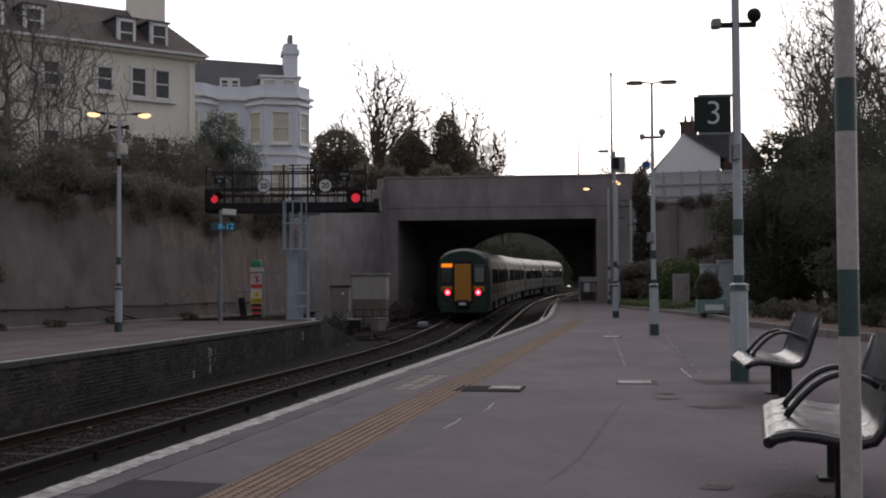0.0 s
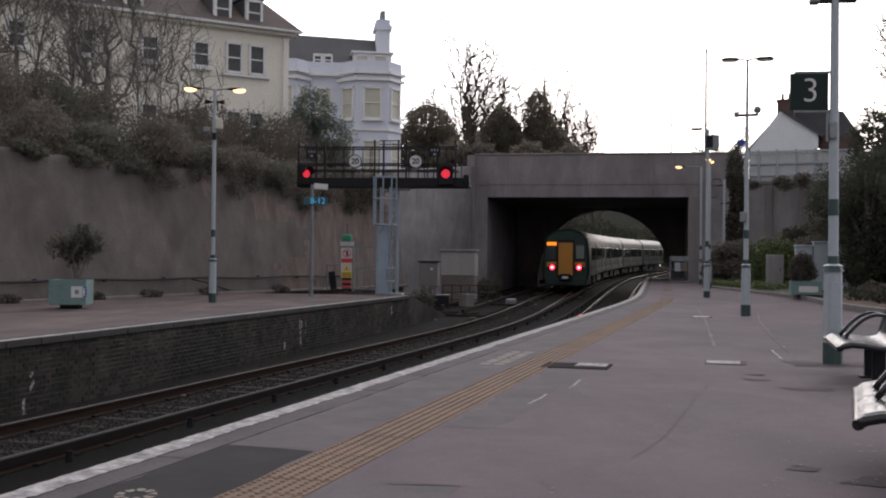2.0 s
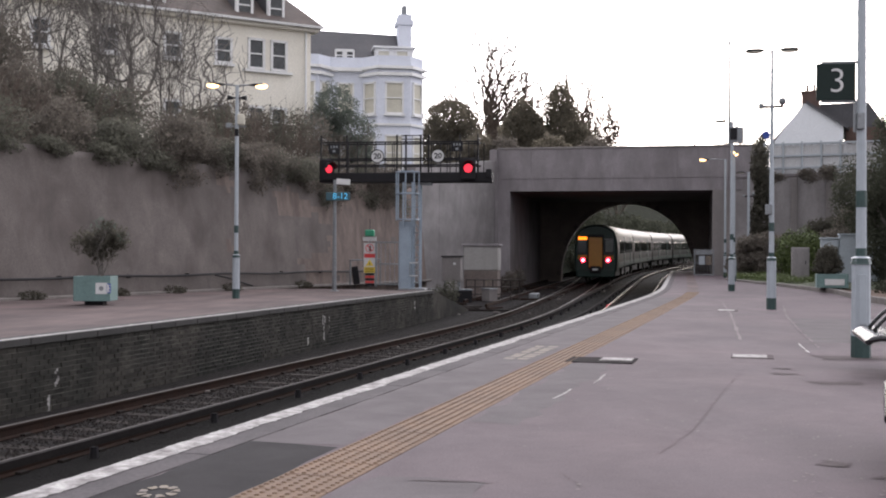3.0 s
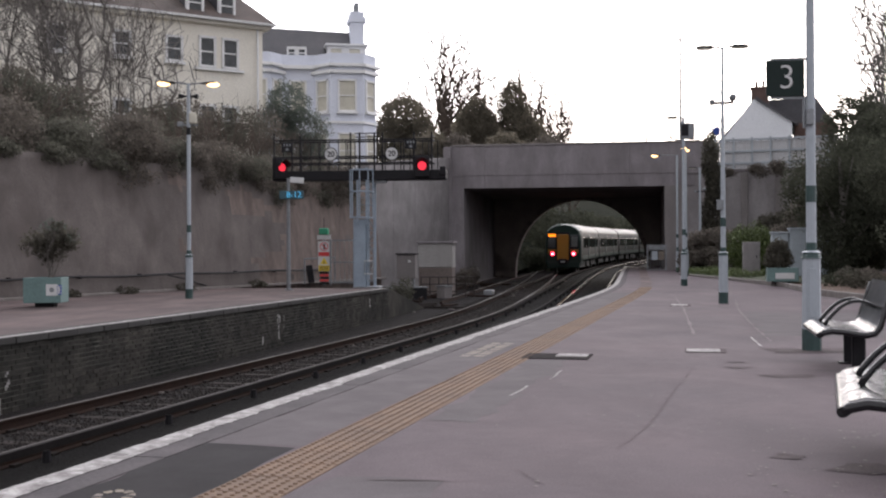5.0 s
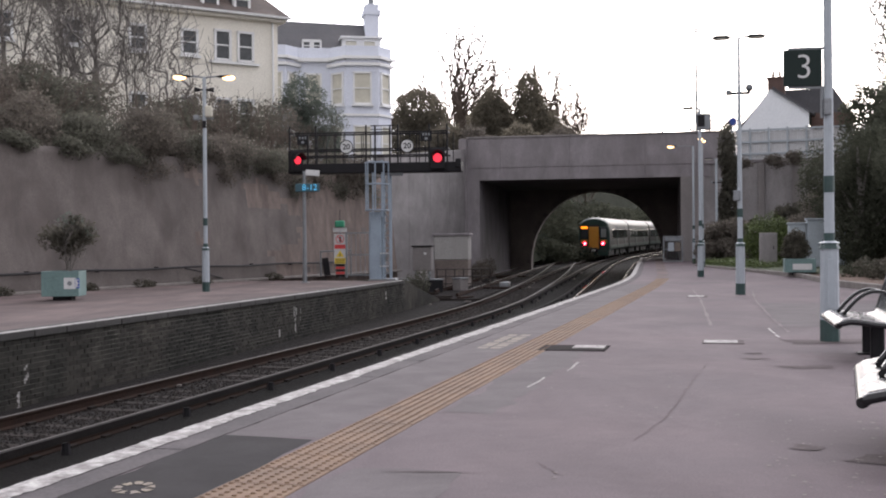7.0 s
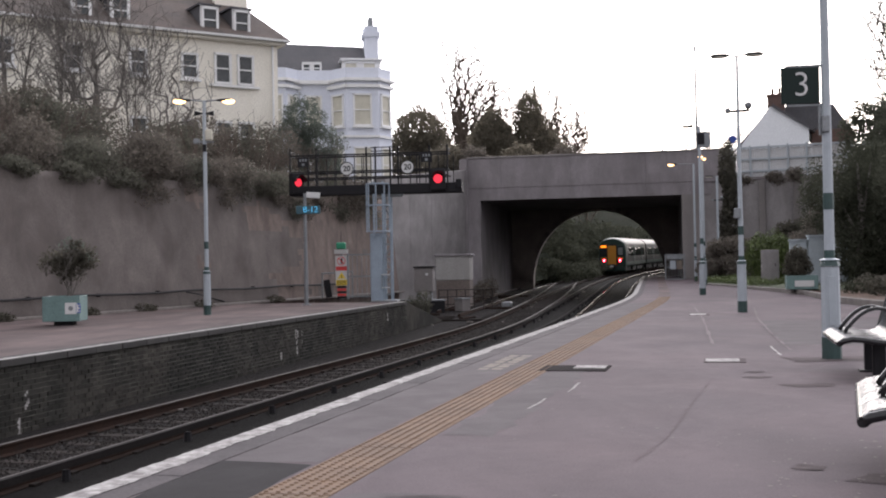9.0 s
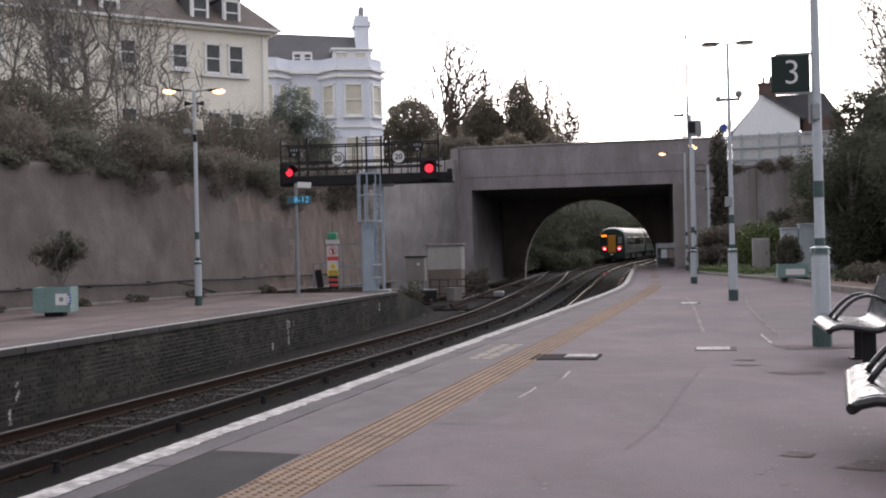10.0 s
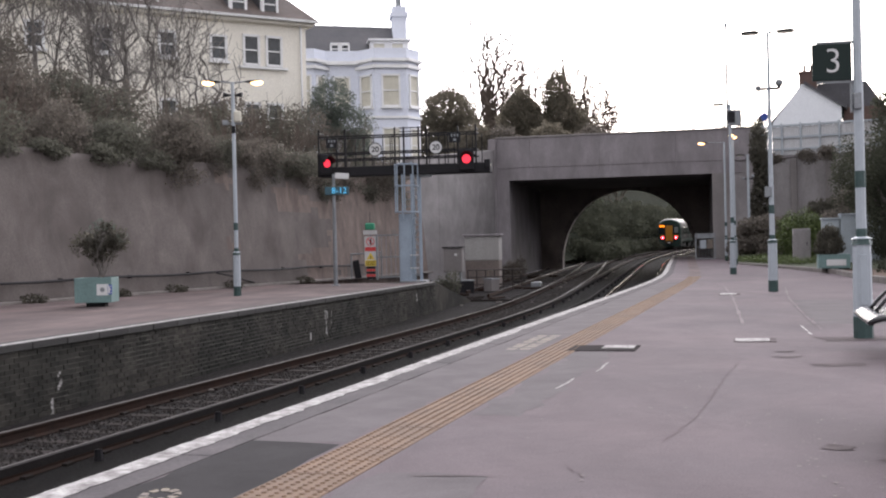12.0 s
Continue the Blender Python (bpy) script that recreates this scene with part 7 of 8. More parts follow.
def lineside_clutter():
    c = thing("equipment_cabinet", -1.5, 52.5, -0.9, -8, "dark grey lineside equipment cabinet on legs", "cabinet")
    part("body", cube(0, 0, 1.5, 0.85, 0.6, 1.1, bevel=0.03), CONCRETE_DARK, c)
    part("cap", cube(0, 0, 2.08, 0.95, 0.7, 0.06, bevel=0.01), BLACK, c)
    for s in (-0.3, 0.3):
        part("leg", cube(s, 0, 0.5, 0.08, 0.4, 1.0), STEEL, c)
    part("label_plate", cube(0.15, -0.31, 1.75, 0.12, 0.01, 0.1), SIGN_WHITE, c)
    p = thing("concrete_hut", -0.15, 57.2, -0.8, -8, "pale concrete equipment hut on a dark brick base", "hut")
    part("wall", cube(0, 0, 1.9, 1.7, 1.2, 1.2, bevel=0.03), WHITE_RENDER_OLD, p)
    part("brick_base", cube(0, 0, 0.65, 1.66, 1.16, 1.3), BRICK_ARCH, p, "dark brick base")
    part("roof_slab", cube(0, 0, 2.54, 1.85, 1.35, 0.12, bevel=0.02), CONCRETE, p)
    q = thing("steel_pen", -0.9, 54.5, -0.95, -6, "low dull brown tube railings round line equipment", "railing")
    for k in range(7):
        part("post", tube(bmesh.new(), (k * 0.42, 0, 0), (k * 0.42, 0, 1.05), 0.03, None, 6), RAIL_DULL, q)
    for z in (0.35, 0.7, 1.03):
        part("rail", tube(bmesh.new(), (0, 0, z), (2.52, 0, z), 0.025, None, 6), RAIL_DULL, q)
    for k, (x, y, r) in enumerate(((-1.9, 51, 0.3), (-1.0, 52.5, 0.35), (-2.3, 53.0, 0.28), (0.2, 54, 0.3))):
        d = thing("trackside_box", x, y, RAIL_Z - 0.2, 17 * k, "weathered dark trackside junction box", "box", "trackside boxes")
        part("body", cube(0, 0, 0.4, r * 2, r * 1.6, 0.7, bevel=0.03), (STAIN, BLACK, RUST, CONCRETE_DARK)[k], d)
        part("lid", cube(0, 0, 0.78, r * 2.15, r * 1.75, 0.06, bevel=0.01), STEEL, d)
    rnd = random.Random(8)
    for k in range(14):
        y = rnd.uniform(44, 70)
        x, yy = line(y, rnd.uniform(5.9, 9.5))
        t = thing("spare_timber", x, yy, RAIL_Z + rise(y) - 0.22, rnd.uniform(-60, 60), "old weathered timber lying by the track", "timber", "lineside timbers")
        part("timber", cube(0, 0, 0.06, rnd.uniform(0.8, 2.2), 0.2, 0.13, bevel=0.015), (SLEEPER, RUST)[k % 2], t)


lineside_clutter()
tagged(sweep("siding_rail", [(7.2, -1.06), (7.34, -1.06), (7.30, -0.93), (7.24, -0.93)], 47, 120, 1.5, RUST), "rusty rail of a disused siding", kind="structure")
tagged(sweep("siding_rail", [(8.7, -1.06), (8.84, -1.06), (8.80, -0.93), (8.74, -0.93)], 50, 120, 1.5, RUST), "rusty rail of a disused siding", kind="structure")

for left in (7.27, 8.77):
    tagged(sweep("siding_rail_head", [(left - 0.028, -0.931), (left + 0.028, -0.931), (left + 0.024, -0.925), (left - 0.024, -0.925)], 50, 120, 1.5, RAIL_WORN), "worn bright running edge of the siding rail", kind="structure")


def crossing_rail(y0, l0, y1, l1):
    """A rail of the turnout, easing from one track to the other."""
    ys = np.linspace(y0, y1, 26)
    bm = bmesh.new()
    rings = []
    for y in ys:
        f = (y - y0) / (y1 - y0)
        left = l0 + (l1 - l0) * f * f
        z = RAIL_Z + rise(float(y))
        rings.append([bm.verts.new((*line(float(y), left + d), z + h)) for d, h in ((-0.05, -0.12), (-0.03, 0.0), (0.03, 0.0), (0.05, -0.12))])
    for a, b in zip(rings, rings[1:]):
        for k in range(3):
            f = bm.faces.new((a[k], a[k + 1], b[k + 1], b[k]))
            f.material_index = 1 if k == 1 else 0
    bmesh.ops.recalc_face_normals(bm, faces=bm.faces)
    ob = tagged(part("crossing_rail", bm, RUST), "rail of a turnout between two tracks", kind="structure")
    ob.data.materials.append(RAIL_WORN)


crossing_rail(42, 5.45, 92, 7.2)
crossing_rail(42, 3.95, 92, 5.5)
pm = thing("point_machine", *line(56, 6.4), RAIL_Z - 0.2 + rise(56), heading(56), "low dark point motor beside the turnout", "point machine")
part("case", cube(0, 0, 0.14, 0.45, 0.9, 0.26, bevel=0.04), STEEL, pm)
part("stretcher_bar", cube(0.75, 0.1, 0.12, 1.2, 0.06, 0.04), RAIL_WORN, pm)
yl = thing("yellow_stand", 0.2, 56.0, -0.9, 0, "yellow tube stand beside the line", "stand")
for x in (-0.16, 0.16):
    part("upright", tube(bmesh.new(), (x, 0, 0), (x, 0, 0.95), 0.028, None, 8), YELLOW, yl)
for z in (0.45, 0.9):
    part("crossbar", tube(bmesh.new(), (-0.16, 0, z), (0.16, 0, z), 0.024, None, 8), YELLOW, yl)
for k in range(26):
    rl_ = random.Random(900 + k)
    y = rl_.uniform(40, 74)
    x, yy = line(y, rl_.uniform(3.2, 9.5))
    li = thing("litter", x, yy, -1.07 + rise(y), rl_.uniform(0, 180), "scrap of pale litter on the ballast", "litter")
    part("scrap", cube(0, 0, 0.03, rl_.uniform(0.08, 0.3), rl_.uniform(0.05, 0.12), 0.05, bevel=0.01), KERB, li)

# ---- trees and shrubs ----
fan_tree(0.4, 128, 4.0, 22.2, 10.8, 11, "tall round-crowned bare winter tree behind the bridge", BARK_RED, limbs=44, low=0.36, fine=2, minr=0.05, r=0.5)
fan_tree(9.6, 132, 3.0, 19.8, 11.6, 12, "spreading bare winter tree behind the bridge", BARK_RED, limbs=40, low=0.3, fine=2, minr=0.048, r=0.45)
fan_tree(13.0, 134, 3.0, 16.0, 8.5, 15, "bare winter tree with low spreading branches behind the bridge", BARK_RED, limbs=26, low=0.3, fine=2, minr=0.045)
fan_tree(12.6, 135, 3.0, 11.5, 6.5, 13, "low bare winter tree behind the bridge", BARK_RED, limbs=20, low=0.3, r=0.2)
fan_tree(15.6, 138, 3.0, 10.0, 5.0, 14, "low bare winter tree behind the bridge", BARK_RED, limbs=16, low=0.3, r=0.16)
for k, (x, h) in enumerate(((-0.6, 3.6), (1.4, 3.4), (5.2, 3.6), (8.6, 3.3), (10.2, 2.8))):
    evergreen(x, 92, 6.0, [(0, 0, h, 1.5, 1.0, 1.3), (-0.9, 0, h - 0.8, 1.2, 1.0, 1.2), (1.0, 0, h - 0.7, 1.2, 1.0, 1.2)], 9000, 0.085, (LEAF_FAR, LEAF_BROWN)[k % 2], "low dark scrub behind the bridge parapet", 60 + k, category="shrub", name="shrub")
evergreen(-3.1, 98, 6.3, [(0, 0, 6.31, 2.22, 2.11, 2.11), (-1.16, 0, 4.57, 1.8, 1.69, 1.9), (1.27, 0, 4.68, 1.69, 1.58, 1.8), (0, 0, 3.26, 2.53, 2.11, 1.9)], 34000, 0.09, LEAF_FAR, "round dark evergreen tree behind the bridge", 21)
evergreen(3.3, 104, 6.0, [(0, 0, 7.44, 1.34, 1.03, 1.86), (0.52, 0, 6.59, 1.55, 1.03, 1.65), (-0.52, 0, 5.95, 1.86, 1.34, 2.27), (0.72, 0, 5.31, 1.65, 1.24, 2.06), (-1.14, 0, 4.04, 1.96, 1.34, 1.86)], 34000, 0.09, LEAF_FAR, "dark pointed evergreen tree behind the bridge", 22)
evergreen(6.9, 105, 6.0, [(-0.21, 0, 8.86, 1.26, 1.05, 2.1), (0, 0, 6.48, 1.89, 1.47, 2.52), (1.47, 0, 5.4, 1.68, 1.26, 2.1), (-1.26, 0, 4.97, 1.68, 1.26, 2.1), (2.73, 0, 4.11, 1.57, 1.26, 1.47)], 34000, 0.09, LEAF_FAR, "dark pointed evergreen tree behind the bridge", 23)
evergreen(-7.85, 59.5, 5.3, [(0, 0, 3.5, 1.15, 1, 1.35), (-0.7, 0, 2.3, 1.2, 1, 1.3), (0.8, 0, 2.2, 1.3, 1, 1.2), (1.3, 0, 1.2, 0.8, 1, 0.8), (0, 0, 1.2, 1.6, 1, 1.2)], 24000, 0.05, LEAF_GREY, "grey-green bushy shrub in front of the pale house", 24, category="shrub", name="shrub")


def along_wall(s, back, z=0.0):
    p = wall_m @ Vector((-0.5 - back, s, wall_top(s) + z))
    return p.x, p.y, p.z


# scrub on top of the wall, bush by bush
rb = random.Random(31)
for k in range(26):
    s = 12 + k * 1.72 + rb.uniform(-.5, .5)
    back = rb.uniform(0.2, 2.0)
    x, y, z = along_wall(s, back, -0.25)
    hgt = rb.uniform(0.9, 1.7) * (0.72 if k > 17 else 1.0)
    bl = [(rb.uniform(-.7, .7), rb.uniform(-.5, .5), hgt * rb.uniform(0.4, 0.75), rb.uniform(0.7, 1.2), 0.8, hgt * 0.55) for _ in range(4)]
    evergreen(x, y, z, bl, 5600, 0.045, (LEAF_BROWN, LEAF_DARK, LEAF_BROWN)[k % 3], ("dry brown scrub", "dark green scrub", "dry brown scrub")[k % 3] + " on top of the retaining wall", 100 + k, trunk=False, category="shrub", name="shrub")
for k in range(14):
    s = 14 + k * 3.1
    x, y, z = along_wall(s, rb.uniform(3.5, 6), 1.0)
    bl = [(rb.uniform(-1, 1), rb.uniform(-.6, .6), rb.uniform(0.6, 1.6), rb.uniform(0.9, 1.6), 1.0, rb.uniform(.7, 1.2)) for _ in range(4)]
    evergreen(x, y, z, bl, 4600, 0.06, (LEAF_DARK, LEAF_BROWN)[k % 2], "dark tangled shrub on the earth bank", 140 + k, trunk=False, category="shrub", name="shrub")
# bare trees on the bank
for k, (px_, py_, h, r, dep) in enumerate(((-13.4, 47.5, 5.8, 0.06, 5), (-12.7, 48.0, 6.0, 0.05, 5), (-15.6, 45.5, 6.0, 0.07, 5), (-18.4, 43.0, 7.0, 0.10, 5), (-14.0, 49.0, 6.2, 0.06, 5), (-15.2, 47.5, 6.6, 0.06, 5), (-16.4, 47, 7.0, 0.08, 5), (-13.7, 44.8, 5.8, 0.05, 5), (-17.8, 46, 8.0, 0.1, 5), (-14.3, 45.2, 5.5, 0.05, 5))):
    bare_tree(px_, py_, 5.6, h, 200 + k, "bare winter tree with dark trunk on the bank" if r > 0.1 else "slender bare sapling on the bank", BARK, lean=(0.08 * (-1) ** k, 0), r=r, depth=4 if r > 0.09 else 3, kids=2, minr=0.008, trunk_frac=0.2, spread=0.34, first=0.24, up=0.1, shrink=0.72)

crown_tree(-14.4, 46.3, 5.6, 9.4, 7.0, 231, "spreading bare winter tree with dark trunk on the bank", BARK, tips=900, low=0.2, minr=0.010, step=0.4)
crown_tree(-17.6, 44.8, 5.6, 9.0, 6.0, 232, "spreading bare winter tree with dark trunk on the bank", BARK, tips=700, low=0.2, minr=0.010, step=0.4)
crown_tree(-11.9, 47.6, 5.6, 6.4, 4.2, 233, "slender bare tree on the bank", BARK, tips=520, low=0.16, minr=0.009, step=0.35)
# ivy-covered growth higher up the bank
for k, (x, y, h, w) in enumerate(((-16.6, 40.0, 5.2, 1.5), (-18.2, 40.5, 6.5, 1.9), (-15.3, 41.5, 3.6, 1.4), (-19.8, 39.0, 6.8, 1.9))):
    bl = [(rb.uniform(-.4, .4) * w, rb.uniform(-.3, .3) * w, h * f, w * rb.uniform(.5, .75), w * 0.5, h * 0.22) for f in (0.15, 0.35, 0.55, 0.75)]
    evergreen(x, y, 4.6, bl, 9000, 0.05, (LEAF_BROWN, LEAF_DARK)[k % 2], "tall ivy-grown scrub on the bank", 180 + k, category="shrub", name="shrub")
# leafless thicket between the shrubs
for k in range(22):
    s = 13 + k * 1.9
    x, y, z = along_wall(s, rb.uniform(1.2, 4.5), 0.1)
    t = thing("thicket", x, y, z, 0, "leafless brown twiggy thicket on the bank", "shrub")
    tw = []
    for q in range(9):
        twigs((rb.uniform(-.8, .8), rb.uniform(-.5, .5), -0.2), (rb.uniform(-.5, .5), rb.uniform(-.3, .3), 1), rb.uniform(1.0, 1.7), 0.02, 2, rb, tw, 0.35, 0.1, 2, 0.65, 0.006)
    tagged(branch_mesh("twig_mass", tw, BARK_RED, t), kind="stuff")

# growth hanging over the wall's top towards the bridge
for k in range(15):
    sc = 37.5 + k * 1.22
    top = wall_top(min(sc, WALL_LEN))
    bl = []
    for q in range(6):
        drop = rb.uniform(-0.6, 0.15 + 0.07 * k) if k % 4 else rb.uniform(-0.3, 0.9)
        p = wall_m @ Vector((-0.11 * (top - drop) + 0.06, sc + rb.uniform(-.7, .7), top - drop))
        bl.append((p.x, p.y, p.z, rb.uniform(.3, .5), rb.uniform(.4, .6), rb.uniform(.28, .5)))
    t = thing("creeper", 0, 0, 0, 0, "brown creeper hanging over the retaining wall", "creeper")
    leaves("foliage", bl, 1900, 0.04, (LEAF_BROWN, LEAF_BROWN, LEAF_DARK)[k % 3], t, "", 700 + k, 0.6, 0.7)
for k in range(10):
    sc = 15 + k * 2.3
    top = wall_top(sc)
    bl = [(*(wall_m @ Vector((-0.11 * top + 0.05, sc + rb.uniform(-.9, .9), top - rb.uniform(-0.15, 0.22)))), .4, .6, .22) for _ in range(4)]
    t = thing("creeper", 0, 0, 0, 0, "dark green ivy along the wall's top edge", "creeper")
    leaves("foliage", bl, 1500, 0.045, LEAF_DARK, t, "", 730 + k, 0.6, 0.7)

# right-hand garden
for k, (x, y, z, w, h, mt) in enumerate(((13.1, 58.0, 0.25, 1.3, 2.1, LEAF_BROWN), (13.9, 57.0, 0.3, 1.2, 2.2, LEAF_BROWN), (14.9, 58.5, 0.4, 1.4, 2.0, LEAF_BROWN), (16.6, 55.5, 0.4, 1.5, 2.2, LEAF_BROWN), (17.4, 54.0, 0.5, 1.7, 3.2, LEAF_BROWN), (18.4, 52.5, 0.5, 1.8, 4.0, LEAF_DARK), (16.9, 50.5, 0.5, 1.6, 2.5, LEAF_GARDEN), (19.2, 55.5, 0.5, 1.9, 4.9, LEAF_DARK), (18.2, 49.5, 0.4, 1.8, 4.2, LEAF_GARDEN))):
    bl = [(rb.uniform(-.4, .4) * w, rb.uniform(-.3, .3) * w, h * f, w * rb.uniform(.45, .65), w * 0.5, h * 0.22) for f in (0.15, 0.35, 0.55, 0.75, 0.3)]
    evergreen(x, y, z, bl, 7000, 0.06, mt, "dry brown shrub on the garden bank" if mt is LEAF_BROWN else "dark evergreen shrub on the garden bank", 600 + k, category="shrub", name="shrub")
for k in range(5):
    gx = 16.0 + k * 1.45
    bl = [(gx + rb.uniform(-.7, .7), 64.6 - 0.35 * (gx - 15) + rb.uniform(-.1, .1), 5.75 + rb.uniform(-.35, .3), .55, .3, .3) for _ in range(4)]
    t = thing("creeper", 0, 0, 0, 0, "dry brown creeper along the foot of the fence", "creeper")
    leaves("foliage", bl, 1500, 0.05, LEAF_BROWN, t, "", 760 + k, 0.6, 0.7)
tagged(leaves("tall_grass", [(12.3, 46 + k, 0.3, 0.55, 0.8, 0.2) for k in range(12)] + [(13.3, 46 + k, 0.35, 0.6, 0.8, 0.2) for k in range(12)], 9000, 0.05, LEAF_LIGHT, None, "rough tufted grass behind the kerb", 790, 0.25, 0.9), kind="stuff")
RIGHT = [(16.3, 44.5, 0.3, 2.4, 7.0), (18.4, 43.5, 0.3, 3.0, 7.3), (20.6, 45.0, 0.3, 3.0, 7.4), (14.4, 41.5, 0.3, 2.0, 5.2), (16.8, 40.0, 0.3, 2.6, 6.6), (16.6, 37.5, 0.2, 3.4, 5.0), (14.6, 31.0, 0.15, 2.6, 4.2), (13.2, 26.0, 0.15, 2.4, 3.6), (18.5, 33.0, 0.2, 3.5, 6.0), (19.6, 41.0, 0.3, 3.0, 5.4), (15.5, 42.0, 0.3, 2.0, 3.2), (12.6, 21.5, 0.15, 2.0, 3.0), (17.0, 28.0, 0.2, 3.0, 5.4)]
for k, (x, y, z, w, h) in enumerate(RIGHT):
    bl = [(rb.uniform(-.5, .5) * w, rb.uniform(-.4, .4) * w, h * f, w * rb.uniform(.45, .62), w * 0.5, h * 0.2) for f in (0.2, 0.36, 0.52, 0.68, 0.82, 0.3, 0.55)]
    evergreen(x, y, z, bl, 18000 if h < 7 else 36000, 0.05 if h < 7 else 0.062, LEAF_GARDEN, "tall dense dark evergreen shrub beside the platform", 300 + k, category="shrub", name="shrub")
for k in range(13):
    x, y = 11.6 + rb.uniform(0, 1.6) - 0.05 * max(0, 8 - k), 19 + k * 1.35
    x = max(x, 11.0)
    bl = [(rb.uniform(-.3, .3), rb.uniform(-.3, .3), rb.uniform(0.15, .4), 0.4, 0.35, 0.28) for _ in range(3)]
    evergreen(x, y, 0.12, bl, 700, 0.05, (LEAF_GARDEN, LEAF, LEAF_BROWN)[k % 3], "low garden plant in the flower bed", 340 + k, trunk=False, category="plant", name="garden_plant")
hedge = evergreen(13.98, 52.0, 0.35, [(-0.35, 0, 1.15, 0.7, 0.75, 0.85), (0.3, 0, 1.2, 0.75, 0.75, 0.9), (0.62, 0, 0.9, 0.5, 0.6, 0.85), (0, 0, 0.6, 1.0, 0.75, 0.7)], 14000, 0.045, LEAF_LIGHT, "bright green clipped rounded hedge", 360, trunk=False, category="hedge", name="hedge")
for k, (x, y, z, w, h) in enumerate(((17.2, 60, 0.5, 2.0, 2.6), (19.2, 59, 0.5, 2.4, 3.4), (21.2, 57, 0.5, 2.4, 4.4), (14.85, 63.6, 0.4, 0.95, 7.0), (23.5, 56, 0.5, 2.4, 6.0), (14.6, 62, 0.3, 0.9, 1.5))):
    bl = [(rb.uniform(-.3, .3) * w, 0, h * f, w * rb.uniform(.5, .7), w * 0.5, h * 0.22) for f in (0.18, 0.4, 0.62, 0.82)]
    evergreen(x, y, z, bl, 5500, 0.10, (LEAF, LEAF_GARDEN, LEAF)[k % 3], "dark ivy-like growth against the retaining wall", 370 + k, trunk=False, category="shrub", name="shrub")
for k, (x, y, h, w) in enumerate(((22.5, 57.0, 14.0, 6.0), (24.6, 60.0, 18.0, 6.0), (27.9, 59.0, 19.0, 8.0), (31.0, 62.0, 18.0, 9.0))):
    fan_tree(x, y, 0.1, h, w, 400 + k, "tall bare winter tree above the garden", BARK, limbs=34, low=0.38, r=0.2, minr=0.02)
for k, x in enumerate((24.5, 26.2, 27.6)):
    evergreen(x, 66.0, 5.4, [(0, 0, 3.8, 0.6, 0.6, 1.0), (0, 0, 2.4, 1.1, 1, 1.2), (0, 0, 1.2, 1.4, 1, 1.0)], 4000, 0.1, LEAF, "dark small conifer above the garden", 420 + k)
fan_tree(20.4, 92, 6.0, 7.8, 5.4, 431, "small bare tree beside the road on the bridge", BARK, limbs=18, low=0.15, r=0.12, minr=0.018)

# street furniture on the road above
mast = thing("mast", 18.3, 87.5, 6.5, 0, "tall thin grey mast on the road bridge", "mast")
part("pole", tube(bmesh.new(), (0, 0, 0), (0, 0, 10.7), 0.11, 0.07), STEEL, mast)
part("cap", tube(bmesh.new(), (0, 0, 10.7), (0, 0, 11.0), 0.1, 0.1), STEEL, mast)
sl = thing("street_lamp", 15.7, 87.5, 6.5, 0, "slim grey street lamp on the road bridge", "street lamp")
part("pole", tube(bmesh.new(), (0, 0, 0), (0, 0, 7.0), 0.08, 0.05), STEEL, sl)
part("arm", pipe(bmesh.new(), [(0, 0, 6.95), (0.3, 0, 7.25), (0.9, 0, 7.45), (1.5, 0, 7.55)], 0.035), STEEL, sl)
part("lantern", cube(1.7, 0, 7.56, 0.6, 0.2, 0.1, bevel=0.03), STEEL, sl)
bs = thing("road_sign", 19.2, 80.0, 6.5, 0, "small round blue road sign on a post", "road sign")
part("post", tube(bmesh.new(), (0, 0, 0), (0, 0, 3.3), 0.04), STEEL, bs)
part("disc", tube(bmesh.new(), (0, -0.05, 3.1), (0, -0.08, 3.1), 0.27, None, 20), SIGN_BLUE, bs)

# scrub in the cutting past the arch
for k in range(30):
    y = 96 + k * 3.4
    x, yy = line(y, 9.6 + rb.uniform(0, 4))
    bl = [(rb.uniform(-2, 2), rb.uniform(-2, 2), rb.uniform(0.5, 3), 2.4, 2.2, 1.6) for _ in range(4)]
    evergreen(x, yy, 1.0 + rise(y) * 0.8, bl, 3500, 0.17, LEAF_GARDEN, "dense green scrub on the cutting slope", 450 + k, trunk=False, category="shrub", name="shrub")
for k in range(16):
    y = 94 + k * 4.2
    x, yy = line(y, 8.4 + 0.7 * math.sin(k * 2.3))
    bl = [(math.sin(k + 2.1 * j) * 1.6, math.cos(k * 1.7 + j) * 1.8, 0.3 + 0.3 * (j % 2), 1.5, 1.5, 0.8 + 0.2 * math.sin(k * j)) for j in range(3)]
    evergreen(x, yy, -0.5 + rise(y) * 0.8, bl, 2200, 0.14, LEAF_GARDEN, "low dark scrub at the foot of the cutting slope", 700 + k, trunk=False, category="shrub", name="shrub")
for k in range(8):
    y = 175 + k * 9
    x, yy = line(y, rb.uniform(-6, 9))
    bl = [(rb.uniform(-3, 3), rb.uniform(-2, 2), rb.uniform(0.5, 6), 3.4, 2.6, 2.4) for _ in range(5)]
    if y > 195:
        evergreen(x, yy, 1.0, bl, 3500, 0.26, LEAF_GARDEN, "distant dark trees closing the cutting", 480 + k, category="tree")
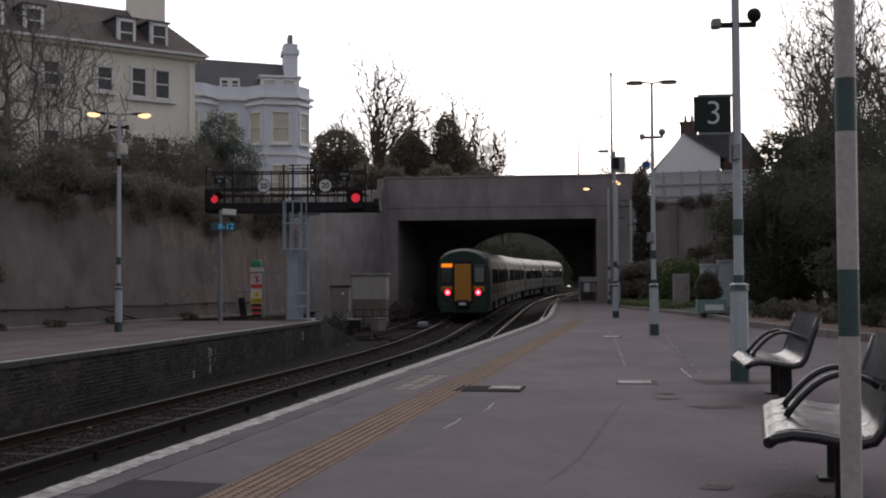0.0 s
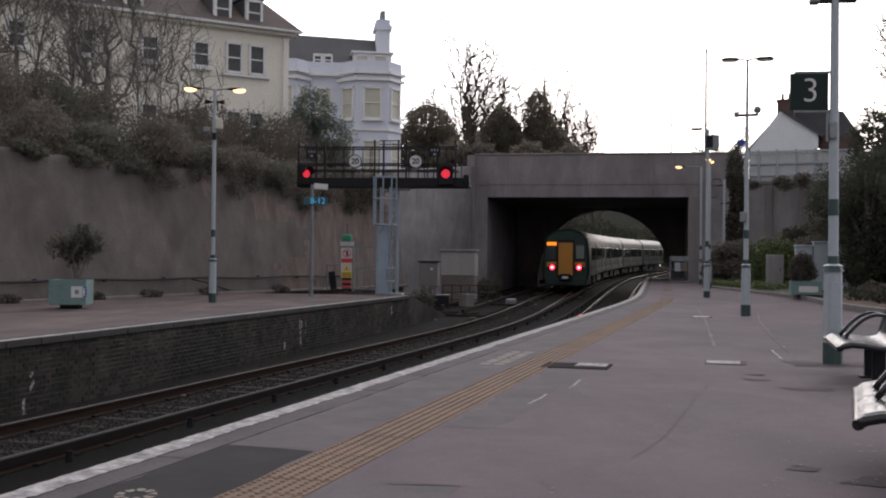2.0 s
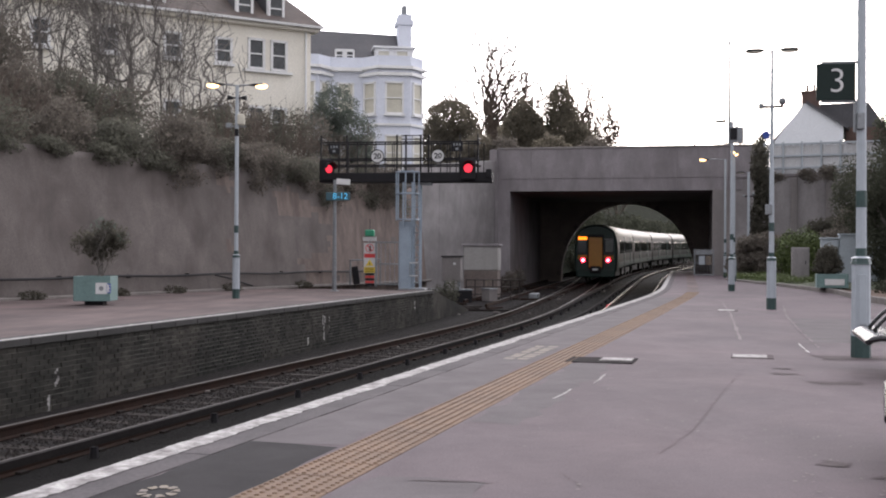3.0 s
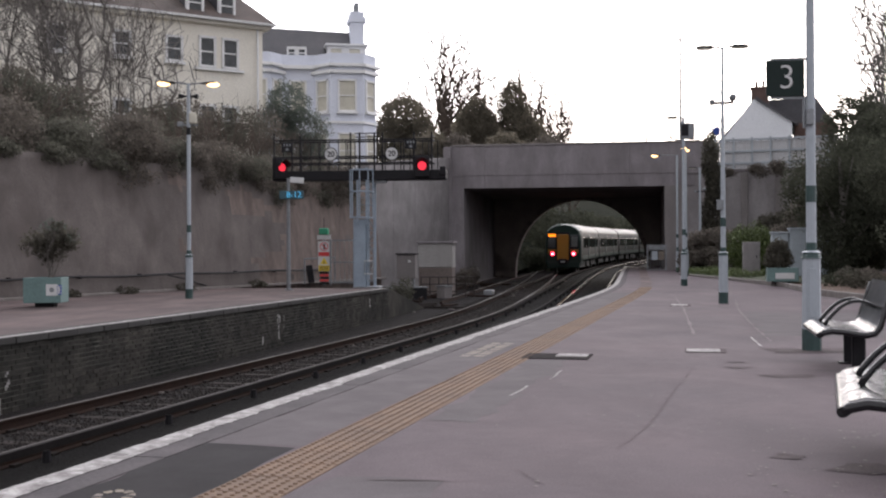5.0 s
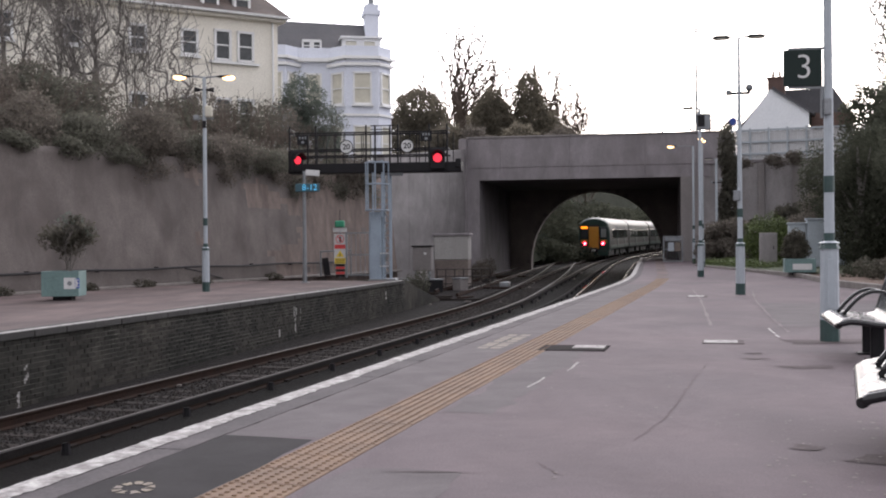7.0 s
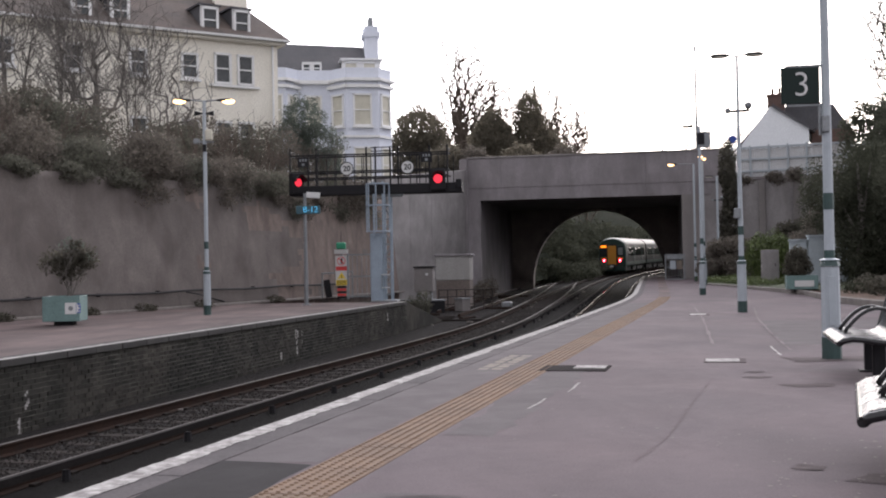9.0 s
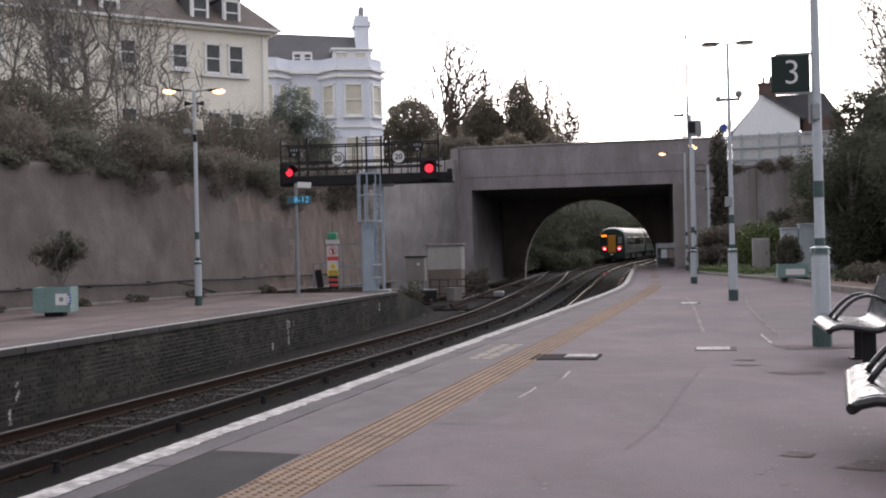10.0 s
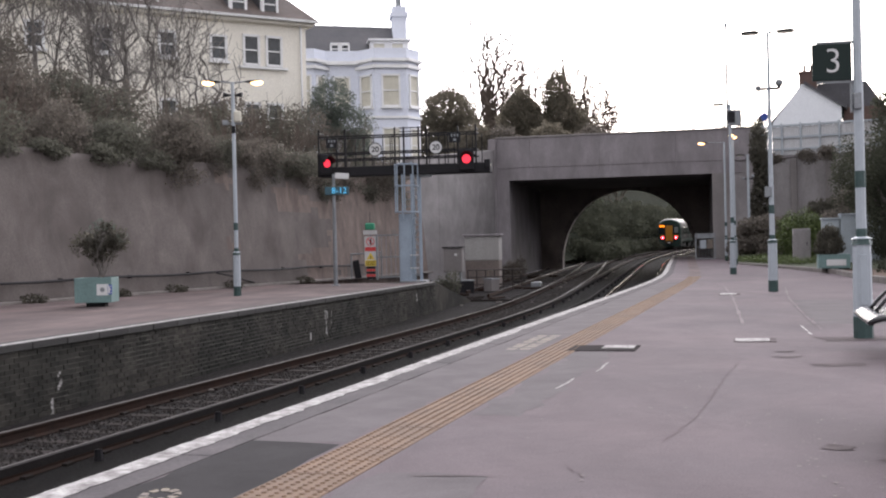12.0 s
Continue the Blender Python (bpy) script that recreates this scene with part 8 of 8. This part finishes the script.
for k, (x, y, z) in enumerate(((0.95, 64.0, -0.8), (-0.2, 59.5, -0.9), (1.5, 66.5, -0.7), (-1.9, 49.5, -1.0))):
    evergreen(x, y, z, [(0, 0, 0.4, 0.7, 0.5, 0.5), (0.4, 0, 0.7, 0.4, 0.4, 0.5), (-0.4, 0, 0.3, 0.5, 0.4, 0.35)], 1800, 0.05, (LEAF_BROWN, LEAF_DARK)[k % 2], "dry brown weeds beside the track", 520 + k, trunk=False, category="weeds", name="weeds")
# stones of the ballast between the rails
rnd_s = np.random.RandomState(12)
N = 15000
yy = 9 + 45 * rnd_s.rand(N) ** 1.3
lf = rnd_s.uniform(3.95, 6.2, N)
verts, faces = [], []
octa = [(1, 0, 0), (-1, 0, 0), (0, 1, 0), (0, -1, 0), (0, 0, 1)]
for y, l, sz, ang in zip(yy, lf, rnd_s.uniform(0.018, 0.04, N), rnd_s.uniform(0, 3.1, N)):
    if abs(abs(l - FAR_TRACK) - 0.7525) < 0.07:
        continue
    x, y2 = line(float(y), float(l))
    z = -1.083 + rise(float(y))
    c, s2 = math.cos(ang), math.sin(ang)
    n0 = len(verts)
    for a, b, h in octa:
        verts.append((x + sz * (a * c * 1.3 - b * s2), y2 + sz * (a * s2 * 1.3 + b * c), z + sz * h * 0.9 - 0.004))
    faces += [(n0, n0 + 2, n0 + 4), (n0 + 2, n0 + 1, n0 + 4), (n0 + 1, n0 + 3, n0 + 4), (n0 + 3, n0, n0 + 4)]
STONE = mat("ballast_stone", (0.026, 0.022, 0.020), 0.95, scale=2, vary=0.3, fine=30, bump=0, island=0.6, spec=0.2)
tagged(raw("ballast_stones", verts, faces, STONE), "loose grey-brown ballast stones between the rails", "gravel", kind="stuff")
for k, (l, y) in enumerate(((5.3, 17.5), (5.9, 24.5), (5.2, 27.0), (5.5, 37), (4.9, 43), (3.6, 44), (5.6, 14.2))):
    x, y2 = line(y, l)
    li = thing("litter", x, y2, -1.06 + rise(y), 40 * k, "scrap of pale litter on the ballast", "litter")
    part("scrap", cube(0, 0, 0.02, 0.075, 0.05, 0.025, bevel=0.006), KERB, li)
# weeds at the foot of the wall
for k, s in enumerate((29.5, 33.0, 35.8, 39.0, 25.5, 44)):
    p = wall_m @ Vector((0.35, s, 0.0))
    evergreen(p.x, p.y, 0.0, [(0, 0, 0.1, 0.3, 0.2, 0.16), (0.2, 0.1, 0.08, 0.2, 0.2, 0.12)], 350, 0.04, LEAF, "weeds growing at the foot of the wall", 500 + k, trunk=False, category="weeds", name="weeds")


# ---- what moves ----
def motions():
    for i, car in enumerate(TRAIN):
        walk(car, [(t, carriage_pose(y + i * 20.1 * 0.985)) for t, y in zip(TRAIN_T, TRAIN_Y)])


motions()
